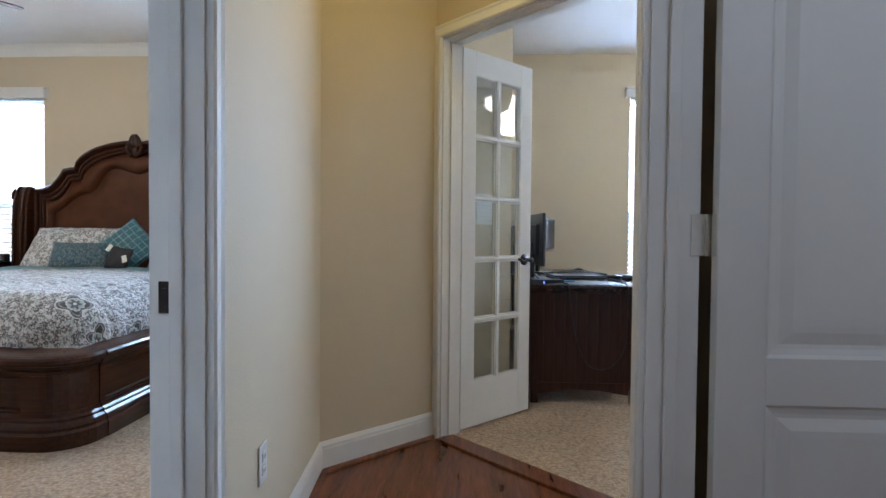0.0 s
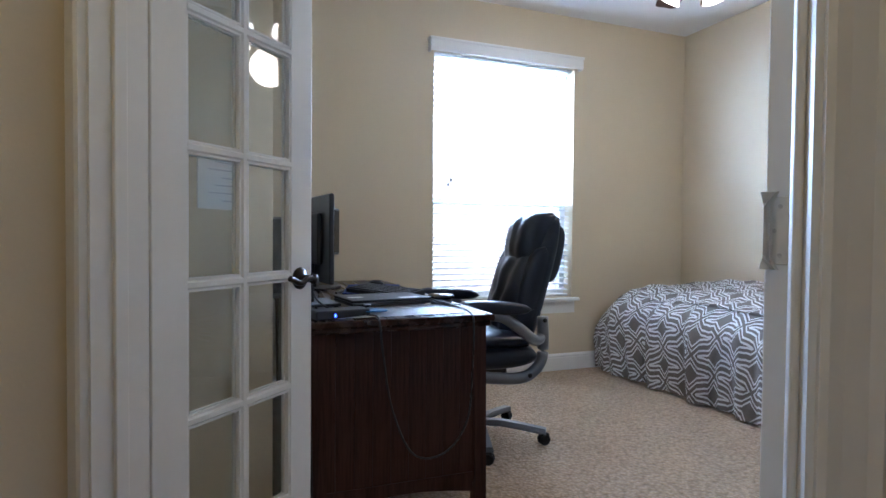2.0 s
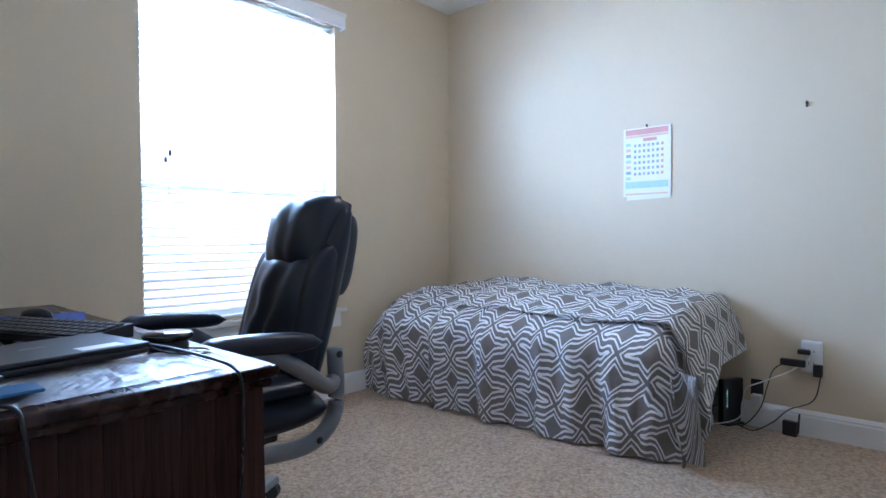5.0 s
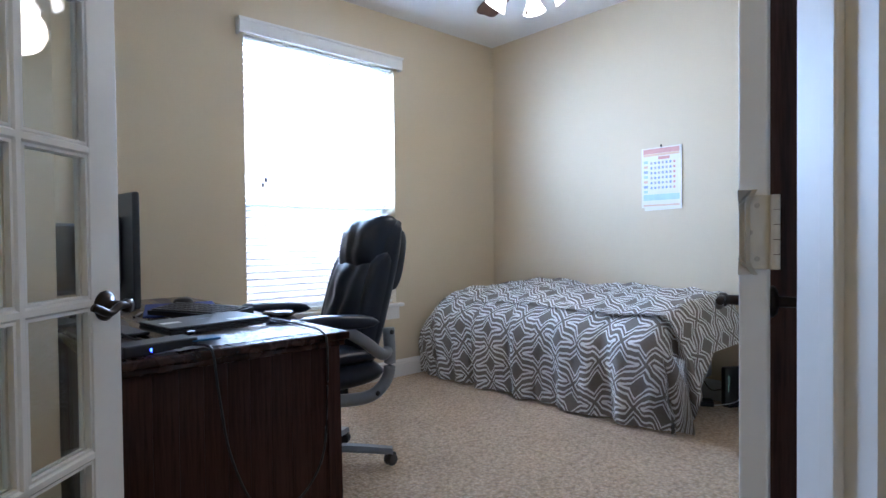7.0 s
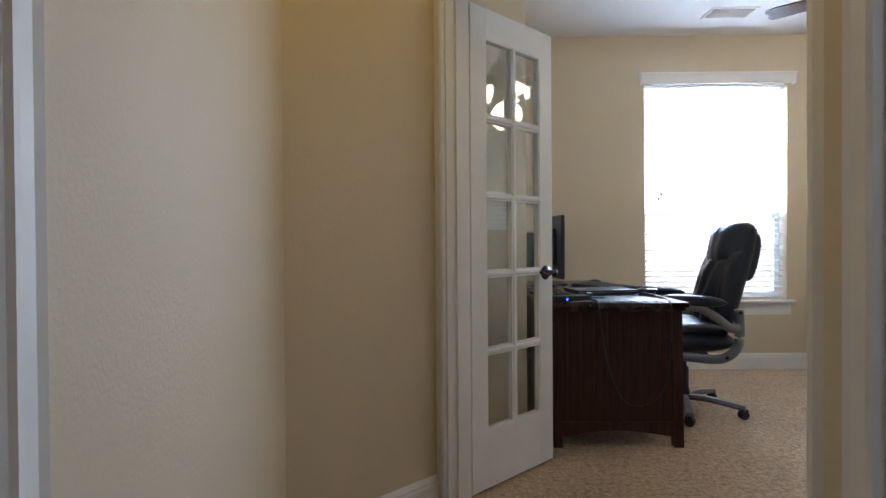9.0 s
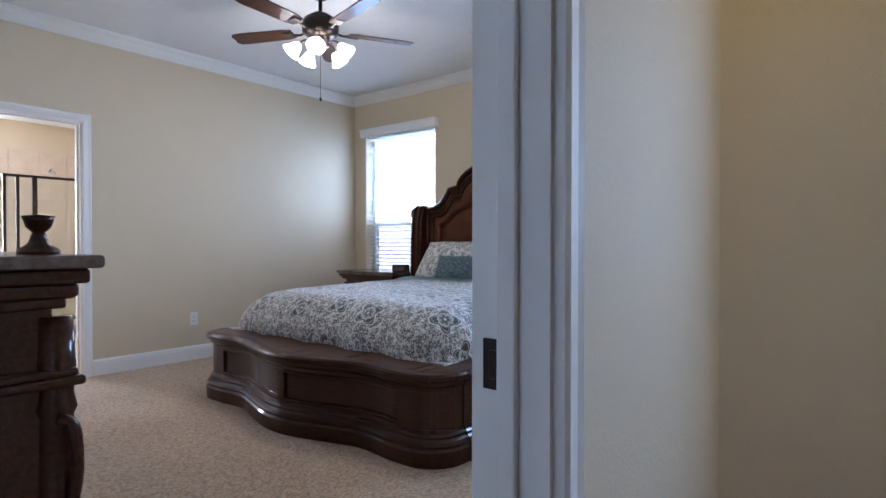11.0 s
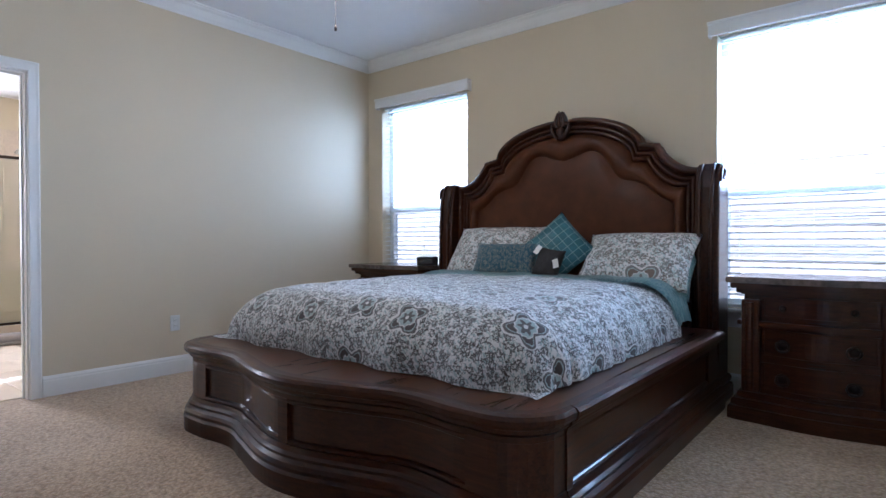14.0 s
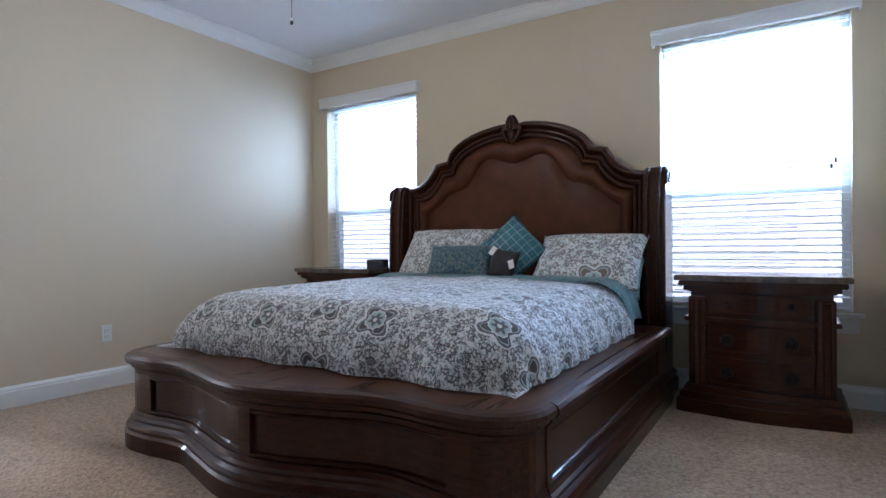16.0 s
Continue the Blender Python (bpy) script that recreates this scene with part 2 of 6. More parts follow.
    col = mixin(col, math_node(n, l, "MULTIPLY", sm, math_node(n, l, "GREATER_THAN", patch.outputs["Fac"], 0.47)), inks[1])
    col = mixin(col, math_node(n, l, "LESS_THAN", sprig.outputs["Distance"], 0.055), ground)
    blade, ba = cells(7.3, 0.9)
    bl = math_node(n, l, "ADD", math_node(n, l, "MULTIPLY", blade.outputs["Distance"], 1.0), math_node(n, l, "MULTIPLY", math_node(n, l, "COSINE", math_node(n, l, "MULTIPLY", ba, 2.0)), 0.13))
    rib = math_node(n, l, "GREATER_THAN", math_node(n, l, "SINE", math_node(n, l, "MULTIPLY", blade.outputs["Distance"], 75.0)), -0.35)
    col = mixin(col, math_node(n, l, "MULTIPLY", math_node(n, l, "LESS_THAN", bl, 0.09), rib), inks[2])
    med, ma = cells(1.7, 0.45)

    def disc(c, ang, petals, depth, radius):
        wob = math_node(n, l, "MULTIPLY", math_node(n, l, "COSINE", math_node(n, l, "MULTIPLY", ang, petals)), depth)
        return math_node(n, l, "LESS_THAN", math_node(n, l, "ADD", c.outputs["Distance"], wob), radius)

    for petals, depth, radius, ink in ((4.0, 0.045, 0.225, ground), (4.0, 0.055, 0.20, inks[1]), (4.0, 0.055, 0.165, inks[0]), (4.0, 0.055, 0.15, inks[2]), (12.0, 0.006, 0.125, ground), (12.0, 0.006, 0.112, inks[0]), (6.0, 0.022, 0.072, inks[1]), (1.0, 0.0, 0.022, ground)):
        col = mixin(col, disc(med, ma, petals, depth, radius), ink)
    l.new(col, b.inputs["Base Color"])
    fib = n.new("ShaderNodeTexNoise")
    fib.inputs["Scale"].default_value, fib.inputs["Detail"].default_value = 40, 6
    l.new(uv.outputs["Object"], fib.inputs["Vector"])
    bp = n.new("ShaderNodeBump")
    bp.inputs["Strength"].default_value, bp.inputs["Distance"].default_value = 0.35, 0.004
    l.new(fib.outputs["Fac"], bp.inputs["Height"]), l.new(bp.outputs[0], b.inputs["Normal"])
    return m


PAINT = material("wall_paint", (0.63, 0.54, 0.388), 0.7, vary=0.025, scale=1.5, grain=120, bump=0.25, dist=0.003)
WHITE = material("trim_paint", (0.78, 0.775, 0.755), 0.46, spec=0.3, vary=0.02, scale=5, grain=40, bump=0.04)
CEIL = material("ceiling_paint", (0.78, 0.78, 0.78), 0.85, vary=0.02, grain=140, bump=0.3)
CARPET = carpet_material("carpet", (0.275, 0.19, 0.115), (0.62, 0.47, 0.315))
HALLWOOD = wood("floor_wood", (0.075, 0.024, 0.010), (0.24, 0.085, 0.036), 0.3, axis=1, stretch=9, scale=2.0, coat=0.5)
BEDWOOD = wood("cherry_wood", (0.018, 0.0052, 0.0021), (0.066, 0.0195, 0.0068), 0.34, axis=0, stretch=24, scale=2.6, coat=0.55)
BEDSIDE = wood("cherry_wood_side", (0.018, 0.0052, 0.0021), (0.066, 0.0195, 0.0068), 0.34, axis=1, stretch=24, scale=2.6, coat=0.55)
DESKWOOD = wood("espresso_wood", (0.020, 0.0095, 0.0078), (0.072, 0.032, 0.024), 0.42, axis=2, stretch=16, scale=2.2, coat=0.06)
DESKTOP = wood("espresso_top", (0.014, 0.006, 0.004), (0.05, 0.019, 0.011), 0.27, axis=1, stretch=12, scale=2.0, coat=0.4)
# Same cherry, lightened and warmed to paint the deck's reflected light into its colour.
LITDECKWOOD = wood("cherry_wood_lit_deck", (0.030, 0.0085, 0.0028), (0.115, 0.038, 0.0105), 0.30, axis=1, stretch=12, scale=2.6, coat=0.3)
# Near-black for the drawers' shadow gaps, shade put in as colour.
GAPSHADE = material("gap_shade", (0.006, 0.0035, 0.0025), 0.6, vary=0.2)
BLADE = wood("fan_blade_wood", (0.03, 0.014, 0.009), (0.08, 0.035, 0.02), 0.4, axis=0, stretch=10, scale=3)
HIDE = material("brown_leather", (0.080, 0.027, 0.0105), 0.42, vary=0.35, scale=9, grain=220, bump=0.2, spec=0.2, dist=0.001)
BLACKHIDE = material("black_leather", (0.005, 0.0095, 0.022), 0.34, vary=0.2, scale=12, grain=240, bump=0.3, dist=0.001)
MARBLE = material("brown_stone", (0.13, 0.10, 0.085), 0.2, vary=0.6, scale=14, grain=60, bump=0.02)
TILE = material("stone_tile", (0.62, 0.52, 0.41), 0.35, vary=0.12, scale=6, grain=50, bump=0.05)
GROUT = material("grout", (0.42, 0.36, 0.29), 0.9)
TUBWHITE = material("white_acrylic", (0.82, 0.80, 0.77), 0.2, vary=0.02)
BLACK = material("black_plastic", (0.012, 0.012, 0.014), 0.38, vary=0.15, grain=200, bump=0.08)
SCREEN = material("dark_screen", (0.008, 0.009, 0.012), 0.12, vary=0.05, bump=0)
SILVER = material("silver_plastic", (0.20, 0.21, 0.225), 0.34, metal=0.35, vary=0.08, grain=200, bump=0.05)
BRONZE = material("oiled_bronze", (0.030, 0.022, 0.018), 0.3, metal=0.8, vary=0.25, scale=30, bump=0.05)
STEEL = material("satin_steel", (0.52, 0.50, 0.46), 0.35, metal=0.7, vary=0.06)
CREAM = material("painted_hinge", (0.66, 0.64, 0.58), 0.4, vary=0.06, scale=30)
PLASTIC = material("white_plastic", (0.74, 0.74, 0.72), 0.35, vary=0.02)
BOXCLOTH = material("box_spring_cloth", (0.22, 0.25, 0.32), 0.9)
TEAL = floral_material("teal_cloth", (0.20, 0.36, 0.37), ((0.12, 0.27, 0.29), (0.33, 0.46, 0.45), (0.10, 0.22, 0.24)), 2.4)
TEALDIAMOND = material("teal_satin", (0.045, 0.155, 0.195), 0.45, vary=0.25, scale=20, grain=90, bump=0.2)
TEALDARK = floral_material("teal_medallion_cloth", (0.022, 0.080, 0.12), ((0.022, 0.085, 0.125), (0.20, 0.21, 0.19), (0.05, 0.11, 0.14)), 2.6)
DARKGREY = material("charcoal_cloth", (0.035, 0.033, 0.036), 0.85, vary=0.3, scale=30, grain=120, bump=0.3)
QUILT = floral_material("printed_quilt", (0.70, 0.69, 0.69), ((0.37, 0.45, 0.46), (0.115, 0.105, 0.11), (0.07, 0.058, 0.058)), 1.55)
SHAM = floral_material("printed_sham", (0.72, 0.705, 0.69), ((0.43, 0.52, 0.51), (0.22, 0.21, 0.20), (0.20, 0.15, 0.125)), 1.15)
COMFORTER = trellis_material("trellis_comforter", (0.185, 0.163, 0.145), (0.74, 0.74, 0.73))
RUG = material("grey_mat", (0.30, 0.28, 0.27), 0.95, vary=0.2, grain=150, bump=0.6)
PAPER = material("paper", (0.80, 0.79, 0.76), 0.7, vary=0.02)
INKRED, INKORANGE, INKBLUE, INKTEAL, INKGREY = (material("ink", c, 0.6, vary=0.1) for c in ((0.62, 0.33, 0.30), (0.70, 0.50, 0.36), (0.30, 0.38, 0.58), (0.45, 0.62, 0.58), (0.42, 0.42, 0.46)))
BLUEMAT = material("blue_cloth", (0.02, 0.045, 0.22), 0.7)
BAGBLUE = material("blue_plastic", (0.02, 0.12, 0.28), 0.3)
BRICK = material("brick", (0.60, 0.52, 0.47), 0.9, vary=0.35, scale=5, grain=60, bump=0.3)
ROOF = material("roof_shingle", (0.14, 0.13, 0.125), 0.9, vary=0.2)
LAWN = material("lawn", (0.07, 0.10, 0.04), 0.95, vary=0.4, scale=3, grain=80, bump=0.6)
SLAT = material("blind_slat", (0.80, 0.80, 0.79), 0.45, vary=0.01, bump=0)
SLAT.node_tree.nodes["Principled BSDF"].inputs["Subsurface Weight"].default_value = 0.0
SHADE = emitter("lit_shade", (1.0, 0.88, 0.70), 4.0)
BLUELED = emitter("blue_led", (0.05, 0.08, 1.0), 6.0)
GREENLED = emitter("green_led", (0.6, 1.0, 0.7), 2.0)
PANE, DOORPANE = glass("window_glass", (1, 1, 1), 0.02), glass("door_glass", (0.93, 0.95, 0.94), 0.06)
MESHSCREEN = glass("insect_mesh", (0.78, 0.80, 0.82), 0.0)
FILM = material("clear_plastic_film", (0.55, 0.58, 0.63), 0.32, vary=0.15, scale=30, grain=90, bump=0.3)
FILM.node_tree.nodes["Principled BSDF"].inputs["Alpha"].default_value = 0.6


# ---- mesh helpers ----
def finish(name, bm, mat, parent=None, label="", category="", group="", kind="", smooth=False):
    me = bpy.data.meshes.new(name)
    bmesh.ops.recalc_face_normals(bm, faces=bm.faces)
    bm.to_mesh(me)
    bm.free()
    for m in (mat if isinstance(mat, (list, tuple)) else [mat]):
        me.materials.append(m)
    if smooth:
        for p in me.polygons:
            p.use_smooth = True
    ob = new(name, me)
    if parent is not None:
        ob.parent = parent
    return tagged(ob, label, category, group, kind)


def part(name, bm, mat, parent, label="", smooth=False):
    return finish(name, bm, mat, parent, label, smooth=smooth)


def thing(name, label, category, m=None, group="", kind=""):
    ob = tagged(new(name), label, category, group, kind)
    if m is not None:
        ob.matrix_basis = m
    return ob


def add_box(bm, x0, y0, z0, x1, y1, z1, m=None):
    v = [bm.verts.new((x, y, z)) for z in (z0, z1) for x, y in ((x0, y0), (x1, y0), (x1, y1), (x0, y1))]
    for f in ((3, 2, 1, 0), (4, 5, 6, 7), (0, 1, 5, 4), (1, 2, 6, 5), (2, 3, 7, 6), (3, 0, 4, 7)):
        bm.faces.new([v[i] for i in f])
    if m is not None:
        bmesh.ops.transform(bm, matrix=m, verts=v)
    return v


def box(*a, bevel=0.0, seg=2, m=None):
    bm = bmesh.new()
    add_box(bm, *a)
    if bevel:
        bmesh.ops.bevel(bm, geom=bm.edges[:], offset=bevel, segments=seg, profile=0.5, affect="EDGES")
    if m is not None:
        bmesh.ops.transform(bm, matrix=m, verts=bm.verts[:])
    return bm


def prism(points, z0, z1):
    bm = bmesh.new()
    low, top = [bm.verts.new((x, y, z0)) for x, y in points], [bm.verts.new((x, y, z1)) for x, y in points]
    bm.faces.new(low[::-1]), bm.faces.new(top)
    for i in range(len(points)):
        j = (i + 1) % len(points)
        bm.faces.new((low[i], low[j], top[j], top[i]))
    return bm


K = math.sqrt(0.5)


def D(d, n):
    """The diagonal niche's own axes: d along the office door's wall, n through it."""
    return ((n + d) * K, (n - d) * K)


DIAG = Matrix(((K, K, 0, 0), (-K, K, 0, 0), (0, 0, 1, 0), (0, 0, 0, 1)))  # local x = d, local y = n

# ---- plan ----
H_BED, H_OFF, H_HALL = 2.77, 2.735, 2.75
XB, YB, XE, YS = -5.115, 5.0, -0.565, 0.33      # bedroom
OX0, OX1, OY0, OY1 = 0.36, 3.84, 1.66, 5.22    # office
HL, HR = -0.455, 0.555                          # hall walls
DL0, DR0 = -1.985, -0.768                      # office door jambs on the diagonal
NH, NR = 1.955, 2.084                          # the diagonal wall's hall and room faces
HD = 2.05


def structure(name, bm, mat, label=""):
    return finish(name, bm, mat, label=label, kind="structure")


def wall(name, points, z0=0.0, z1=2.9, mat=None):
    return structure(name, prism(points, z0, z1), mat or PAINT)


def rect(x0, y0, x1, y1):
    return [(x0, y0), (x1, y0), (x1, y1), (x0, y1)]


def wall_window(name, x0, x1, y0, y1, wx0, wx1, wz0, wz1):
    """A wall along x with one or more window openings right through it."""
    bm = bmesh.new()
    edges = [x0]
    for a, b in zip(wx0, wx1):
        add_box(bm, edges[-1], y0, 0, a, y1, 2.9)
        add_box(bm, a, y0, 0, b, y1, wz0)
        add_box(bm, a, y0, wz1, b, y1, 2.9)
        edges.append(b)
    add_box(bm, edges[-1], y0, 0, x1, y1, 2.9)
    return structure(name, bm, PAINT)


BW = ((-4.92, -3.87), (-1.86, -0.81))
BZ0, BZ1 = 0.55, 2.30
OW0, OW1, OZ0, OZ1 = 1.585, 2.745, 0.57, 2.338
wall_window("wall_north", XB - 0.12, -0.64, YB, YB + 0.2, [BW[0][0], BW[1][0]], [BW[0][1], BW[1][1]], BZ0, BZ1)
wall_window("wall_north_office", OX0 - 0.9, OX1 + 0.12, OY1, OY1 + 0.2, [OW0], [OW1], OZ0, OZ1)
wall("wall_east_office", rect(OX1, OY0 - 0.1, OX1 + 0.12, OY1))
wall("wall_south_office", rect(1.22, OY0 - 0.12, OX1, OY0))
wall("wall_west_office", rect(OX0 - 0.12, 3.4, OX0, OY1))
# bedroom
BY0, BY1 = 1.38, 2.125
wall("wall_west", rect(XB - 0.12, BY1, XB, YB))
wall("wall_west_south", rect(XB - 0.12, YS - 0.12, XB, BY0))
wall("wall_west_lintel", rect(XB - 0.12, BY0, XB, BY1), HD, 2.9)
wall("wall_south", rect(XB, YS - 0.12, XE - 0.001, YS))
JY0, JY1 = 0.385, 1.133
wall("wall_east", [(XE, JY1), (HL, JY1), (-0.53, 2.348), (-0.53, YB + 0.2), (-0.64, YB + 0.2), (-0.64, 1.9), (XE, 1.5)])
wall("wall_east_lintel", rect(XE, JY0, HL, JY1), HD, 2.9)
wall("wall_hall_west", rect(XE, -2.6, HL, JY0))
# diagonal niche
wall("wall_niche_left", [D(-2.26, 1.32), D(-2.035, 1.285), D(-2.035, NH), D(-2.26, NH)])
wall("wall_diagonal_left", [D(-2.26, NH), D(DL0 - 0.02, NH), D(DL0 - 0.02, NR), D(-2.135, NR), D(-2.135, 2.66), D(-2.26, 2.66)])
wall("wall_diagonal_lintel", [D(DL0 - 0.02, NH), D(DR0 + 0.02, NH), D(DR0 + 0.02, NR), D(DL0 - 0.02, NR)], HD + 0.01, 2.9)
wall("wall_diagonal_right", [D(DR0 + 0.02, NH), D(-0.25, NH), D(-0.25, NR), D(DR0 + 0.02, NR)])
CY0, CY1 = 0.50, 1.315
wall("wall_niche_right", [(HR, CY1), (HR, 1.44), D(-0.70, NH), D(-0.58, NH), (HR + 0.12, 1.455), (HR + 0.12, CY1)])
wall("wall_hall_east", rect(HR, -2.6, HR + 0.12, CY0))
wall("wall_hall_east_lintel", rect(HR, CY0, HR + 0.12, CY1), HD, 2.9)
wall("wall_hall_south", rect(XE, -2.72, HR + 0.12, -2.6))
wall("wall_closet_north", rect(HR + 0.12, 1.46, 2.2, 1.54))
wall("wall_closet_east", rect(2.2, -0.6, 2.32, 1.54))
wall("wall_closet_south", rect(HR + 0.12, -0.72, 2.32, -0.6))
# floors and ceilings
structure("floor_bedroom", box(XB - 0.06, YS - 0.1, -0.1, XE + 0.05, YB + 0.1, 0.0), CARPET)
structure("floor_office", prism([D(-2.26, NR - 0.06), D(-0.1, NR - 0.06), (OX1 + 0.1, OY0 - 0.1), (OX1 + 0.1, OY1 + 0.1), (OX0 - 0.5, OY1 + 0.1), (OX0 - 0.5, 3.2)], -0.1, 0.0), CARPET)
structure("floor_hall", prism([(XE + 0.06, -2.7), (HR + 1.8, -2.7), (HR + 1.8, 1.5), D(-0.3, NR - 0.06), D(-2.26, NR - 0.06), (XE + 0.06, 2.6)], -0.1, -0.006), HALLWOOD)
structure("ceiling_bedroom", box(XB - 0.06, YS - 0.1, H_BED, XE + 0.06, YB + 0.1, 2.95), CEIL)
structure("ceiling_office", prism([D(-2.26, NR - 0.06), D(-0.1, NR - 0.06), (OX1 + 0.1, OY0 - 0.1), (OX1 + 0.1, OY1 + 0.1), (OX0 - 0.5, OY1 + 0.1), (OX0 - 0.5, 3.2)], H_OFF, 2.95), CEIL)
structure("ceiling_hall", prism([(XE + 0.06, -2.7), (HR + 1.8, -2.7), (HR + 1.8, 1.5), D(-0.3, NR - 0.06), D(-2.26, NR - 0.06), (XE + 0.06, 2.6)], H_HALL, 2.95), CEIL)

# ---- more mesh helpers ----
def lathe(profile, seg=24, m=None):
    """A turned shape from (radius, z) pairs."""
    bm = bmesh.new()
    rings = []
    for r, z in profile:
        if r < 1e-5:
            rings.append([bm.verts.new((0, 0, z))])
        else:
            rings.append([bm.verts.new((r * math.cos(2 * math.pi * i / seg), r * math.sin(2 * math.pi * i / seg), z)) for i in range(seg)])
    for a, b in zip(rings, rings[1:]):
        for i in range(seg):
            j = (i + 1) % seg
            q = [a[i % len(a)], a[j % len(a)], b[j % len(b)], b[i % len(b)]]
            q = list(dict.fromkeys(q))
            if len(q) > 2:
                bm.faces.new(q)
    for r in (rings[0], rings[-1]):
        if len(r) > 2:
            bm.faces.new(r)
    if m is not None:
        bmesh.ops.transform(bm, matrix=m, verts=bm.verts[:])
    return bm


def sweep(path, profile, closed_profile=True, caps=True):
    """A profile of (outward, up) pairs carried along a level path; outward is to the path's right."""
    bm = bmesh.new()
    rows = []
    n = len(path)
    for i, p in enumerate(path):
        a, b = Vector(path[max(i - 1, 0)][:2]), Vector(path[min(i + 1, n - 1)][:2])
        p2 = Vector(p[:2])
        t1, t2 = (p2 - a), (b - p2)
        t = (t1.normalized() if t1.length > 1e-6 else Vector((0, 0))) + (t2.normalized() if t2.length > 1e-6 else Vector((0, 0)))
        t.normalize()
        out = Vector((t.y, -t.x))
        ref = t1 if t1.length > 1e-6 else t2
        k = 1 / max(0.5, abs(t.dot(ref.normalized())))
        z = p[2] if len(p) > 2 else 0
        rows.append([bm.verts.new((p2.x + out.x * o * k, p2.y + out.y * o * k, z + u)) for o, u in profile])
    m = len(profile)
    for r, q in zip(rows, rows[1:]):
        for j in range(m if closed_profile else m - 1):
            bm.faces.new((r[j], r[(j + 1) % m], q[(j + 1) % m], q[j]))
    if caps and closed_profile:
        bm.faces.new(rows[0]), bm.faces.new(rows[-1][::-1])
    return bm


def tube(points, r, seg=8):
    bm = bmesh.new()
    pts = [Vector(p) for p in points]
    rows = []
    for i, p in enumerate(pts):
        t = (pts[min(i + 1, len(pts) - 1)] - pts[max(i - 1, 0)]).normalized()
        side = t.cross(Vector((0, 0, 1)))
        if side.length < 0.05:
            side = t.cross(Vector((1, 0, 0)))
        side.normalize()
        up = side.cross(t)
        rows.append([bm.verts.new(p + side * r * math.cos(2 * math.pi * k / seg) + up * r * math.sin(2 * math.pi * k / seg)) for k in range(seg)])
    for a, b in zip(rows, rows[1:]):
        for k in range(seg):
            bm.faces.new((a[k], a[(k + 1) % seg], b[(k + 1) % seg], b[k]))
    bm.faces.new(rows[0]), bm.faces.new(rows[-1][::-1])
    return bm


def spline(points, per=8):
    """A smooth curve through points."""
    p = [Vector(q) for q in points]
    p = [2 * p[0] - p[1]] + p + [2 * p[-1] - p[-2]]
    out = []
    for i in range(1, len(p) - 2):
        for k in range(per):
            t = k / per
            out.append(0.5 * ((2 * p[i]) + (p[i + 1] - p[i - 1]) * t + (2 * p[i - 1] - 5 * p[i] + 4 * p[i + 1] - p[i + 2]) * t * t + (3 * p[i] - p[i - 1] - 3 * p[i + 1] + p[i + 2]) * t ** 3))
    out.append(p[-2])
    return out


def grid_mesh(nu, nv, fn, uv=None, closed=False):
    """A sheet of nu by nv cells from fn(u, v), with a UV map where uv(u, v) is given."""
    bm = bmesh.new()
    layer = bm.loops.layers.uv.new("UVMap")
    vs = [[bm.verts.new(fn(i / nu, j / nv)) for j in range(nv + 1)] for i in range(nu + 1)]
    if uv == "arc":
        au = [[0.0] * (nv + 1) for _ in range(nu + 1)]
        av = [[0.0] * (nv + 1) for _ in range(nu + 1)]
        for i in range(nu + 1):
            for j in range(nv + 1):
                if i:
                    au[i][j] = au[i - 1][j] + (vs[i][j].co - vs[i - 1][j].co).length
                if j:
                    av[i][j] = av[i][j - 1] + (vs[i][j].co - vs[i][j - 1].co).length
        mid = [au[nu // 2][j] for j in range(nv + 1)]
        top = [av[i][nv] for i in range(nu + 1)]

        def uv(a, b):
            i, j = round(a * nu), round(b * nv)
            return (au[i][j] - mid[j], av[i][j] - top[i])
    for i in range(nu):
        for j in range(nv):
            f = bm.faces.new((vs[i][j], vs[i + 1][j], vs[i + 1][j + 1], vs[i][j + 1]))
            if uv:
                for lp, (a, b) in zip(f.loops, ((i, j), (i + 1, j), (i + 1, j + 1), (i, j + 1))):
                    lp[layer].uv = uv(a / nu, b / nv)
    return bm


def cushion(w, h, d, n=18, pinch=2.6, seed=0.0):
    """A stuffed pillow, w by h and d thick, lying in x and z with its face to -y, with a UV map in metres."""
    bm = bmesh.new()
    layer = bm.loops.layers.uv.new("UVMap")
    for side in (-1, 1):
        vs = {}
        for i in range(n + 1):
            for j in range(n + 1):
                a, b = 2 * i / n - 1, 2 * j / n - 1
                full = (max(0, 1 - abs(a) ** pinch) * max(0, 1 - abs(b) ** pinch)) ** 0.55
                wr = noise.noise(Vector((a * 2.2 + seed, b * 2.2, side))) * 0.12
                ear = 1 - 0.07 * (1 - abs(a) ** 2) * abs(b) ** 4 - 0.0
                ear2 = 1 - 0.07 * (1 - abs(b) ** 2) * abs(a) ** 4
                vs[i, j] = bm.verts.new((a * w / 2 * ear2, side * d / 2 * full * (1 + wr), b * h / 2 * ear))
        for i in range(n):
            for j in range(n):
                f = bm.faces.new((vs[i, j], vs[i + 1, j], vs[i + 1, j + 1], vs[i, j + 1]))
                for lp, (p, q) in zip(f.loops, ((i, j), (i + 1, j), (i + 1, j + 1), (i, j + 1))):
                    lp[layer].uv = (p / n * w + seed, q / n * h)
    bmesh.ops.remove_doubles(bm, verts=bm.verts[:], dist=0.0005)
    return bm


def join(*parts):
    """Several small shapes joined into one part's mesh."""
    out = bmesh.new()
    for b in parts:
        me = bpy.data.meshes.new("tmp")
        b.to_mesh(me)
        b.free()
        out.from_mesh(me)
        bpy.data.meshes.remove(me)
    return out


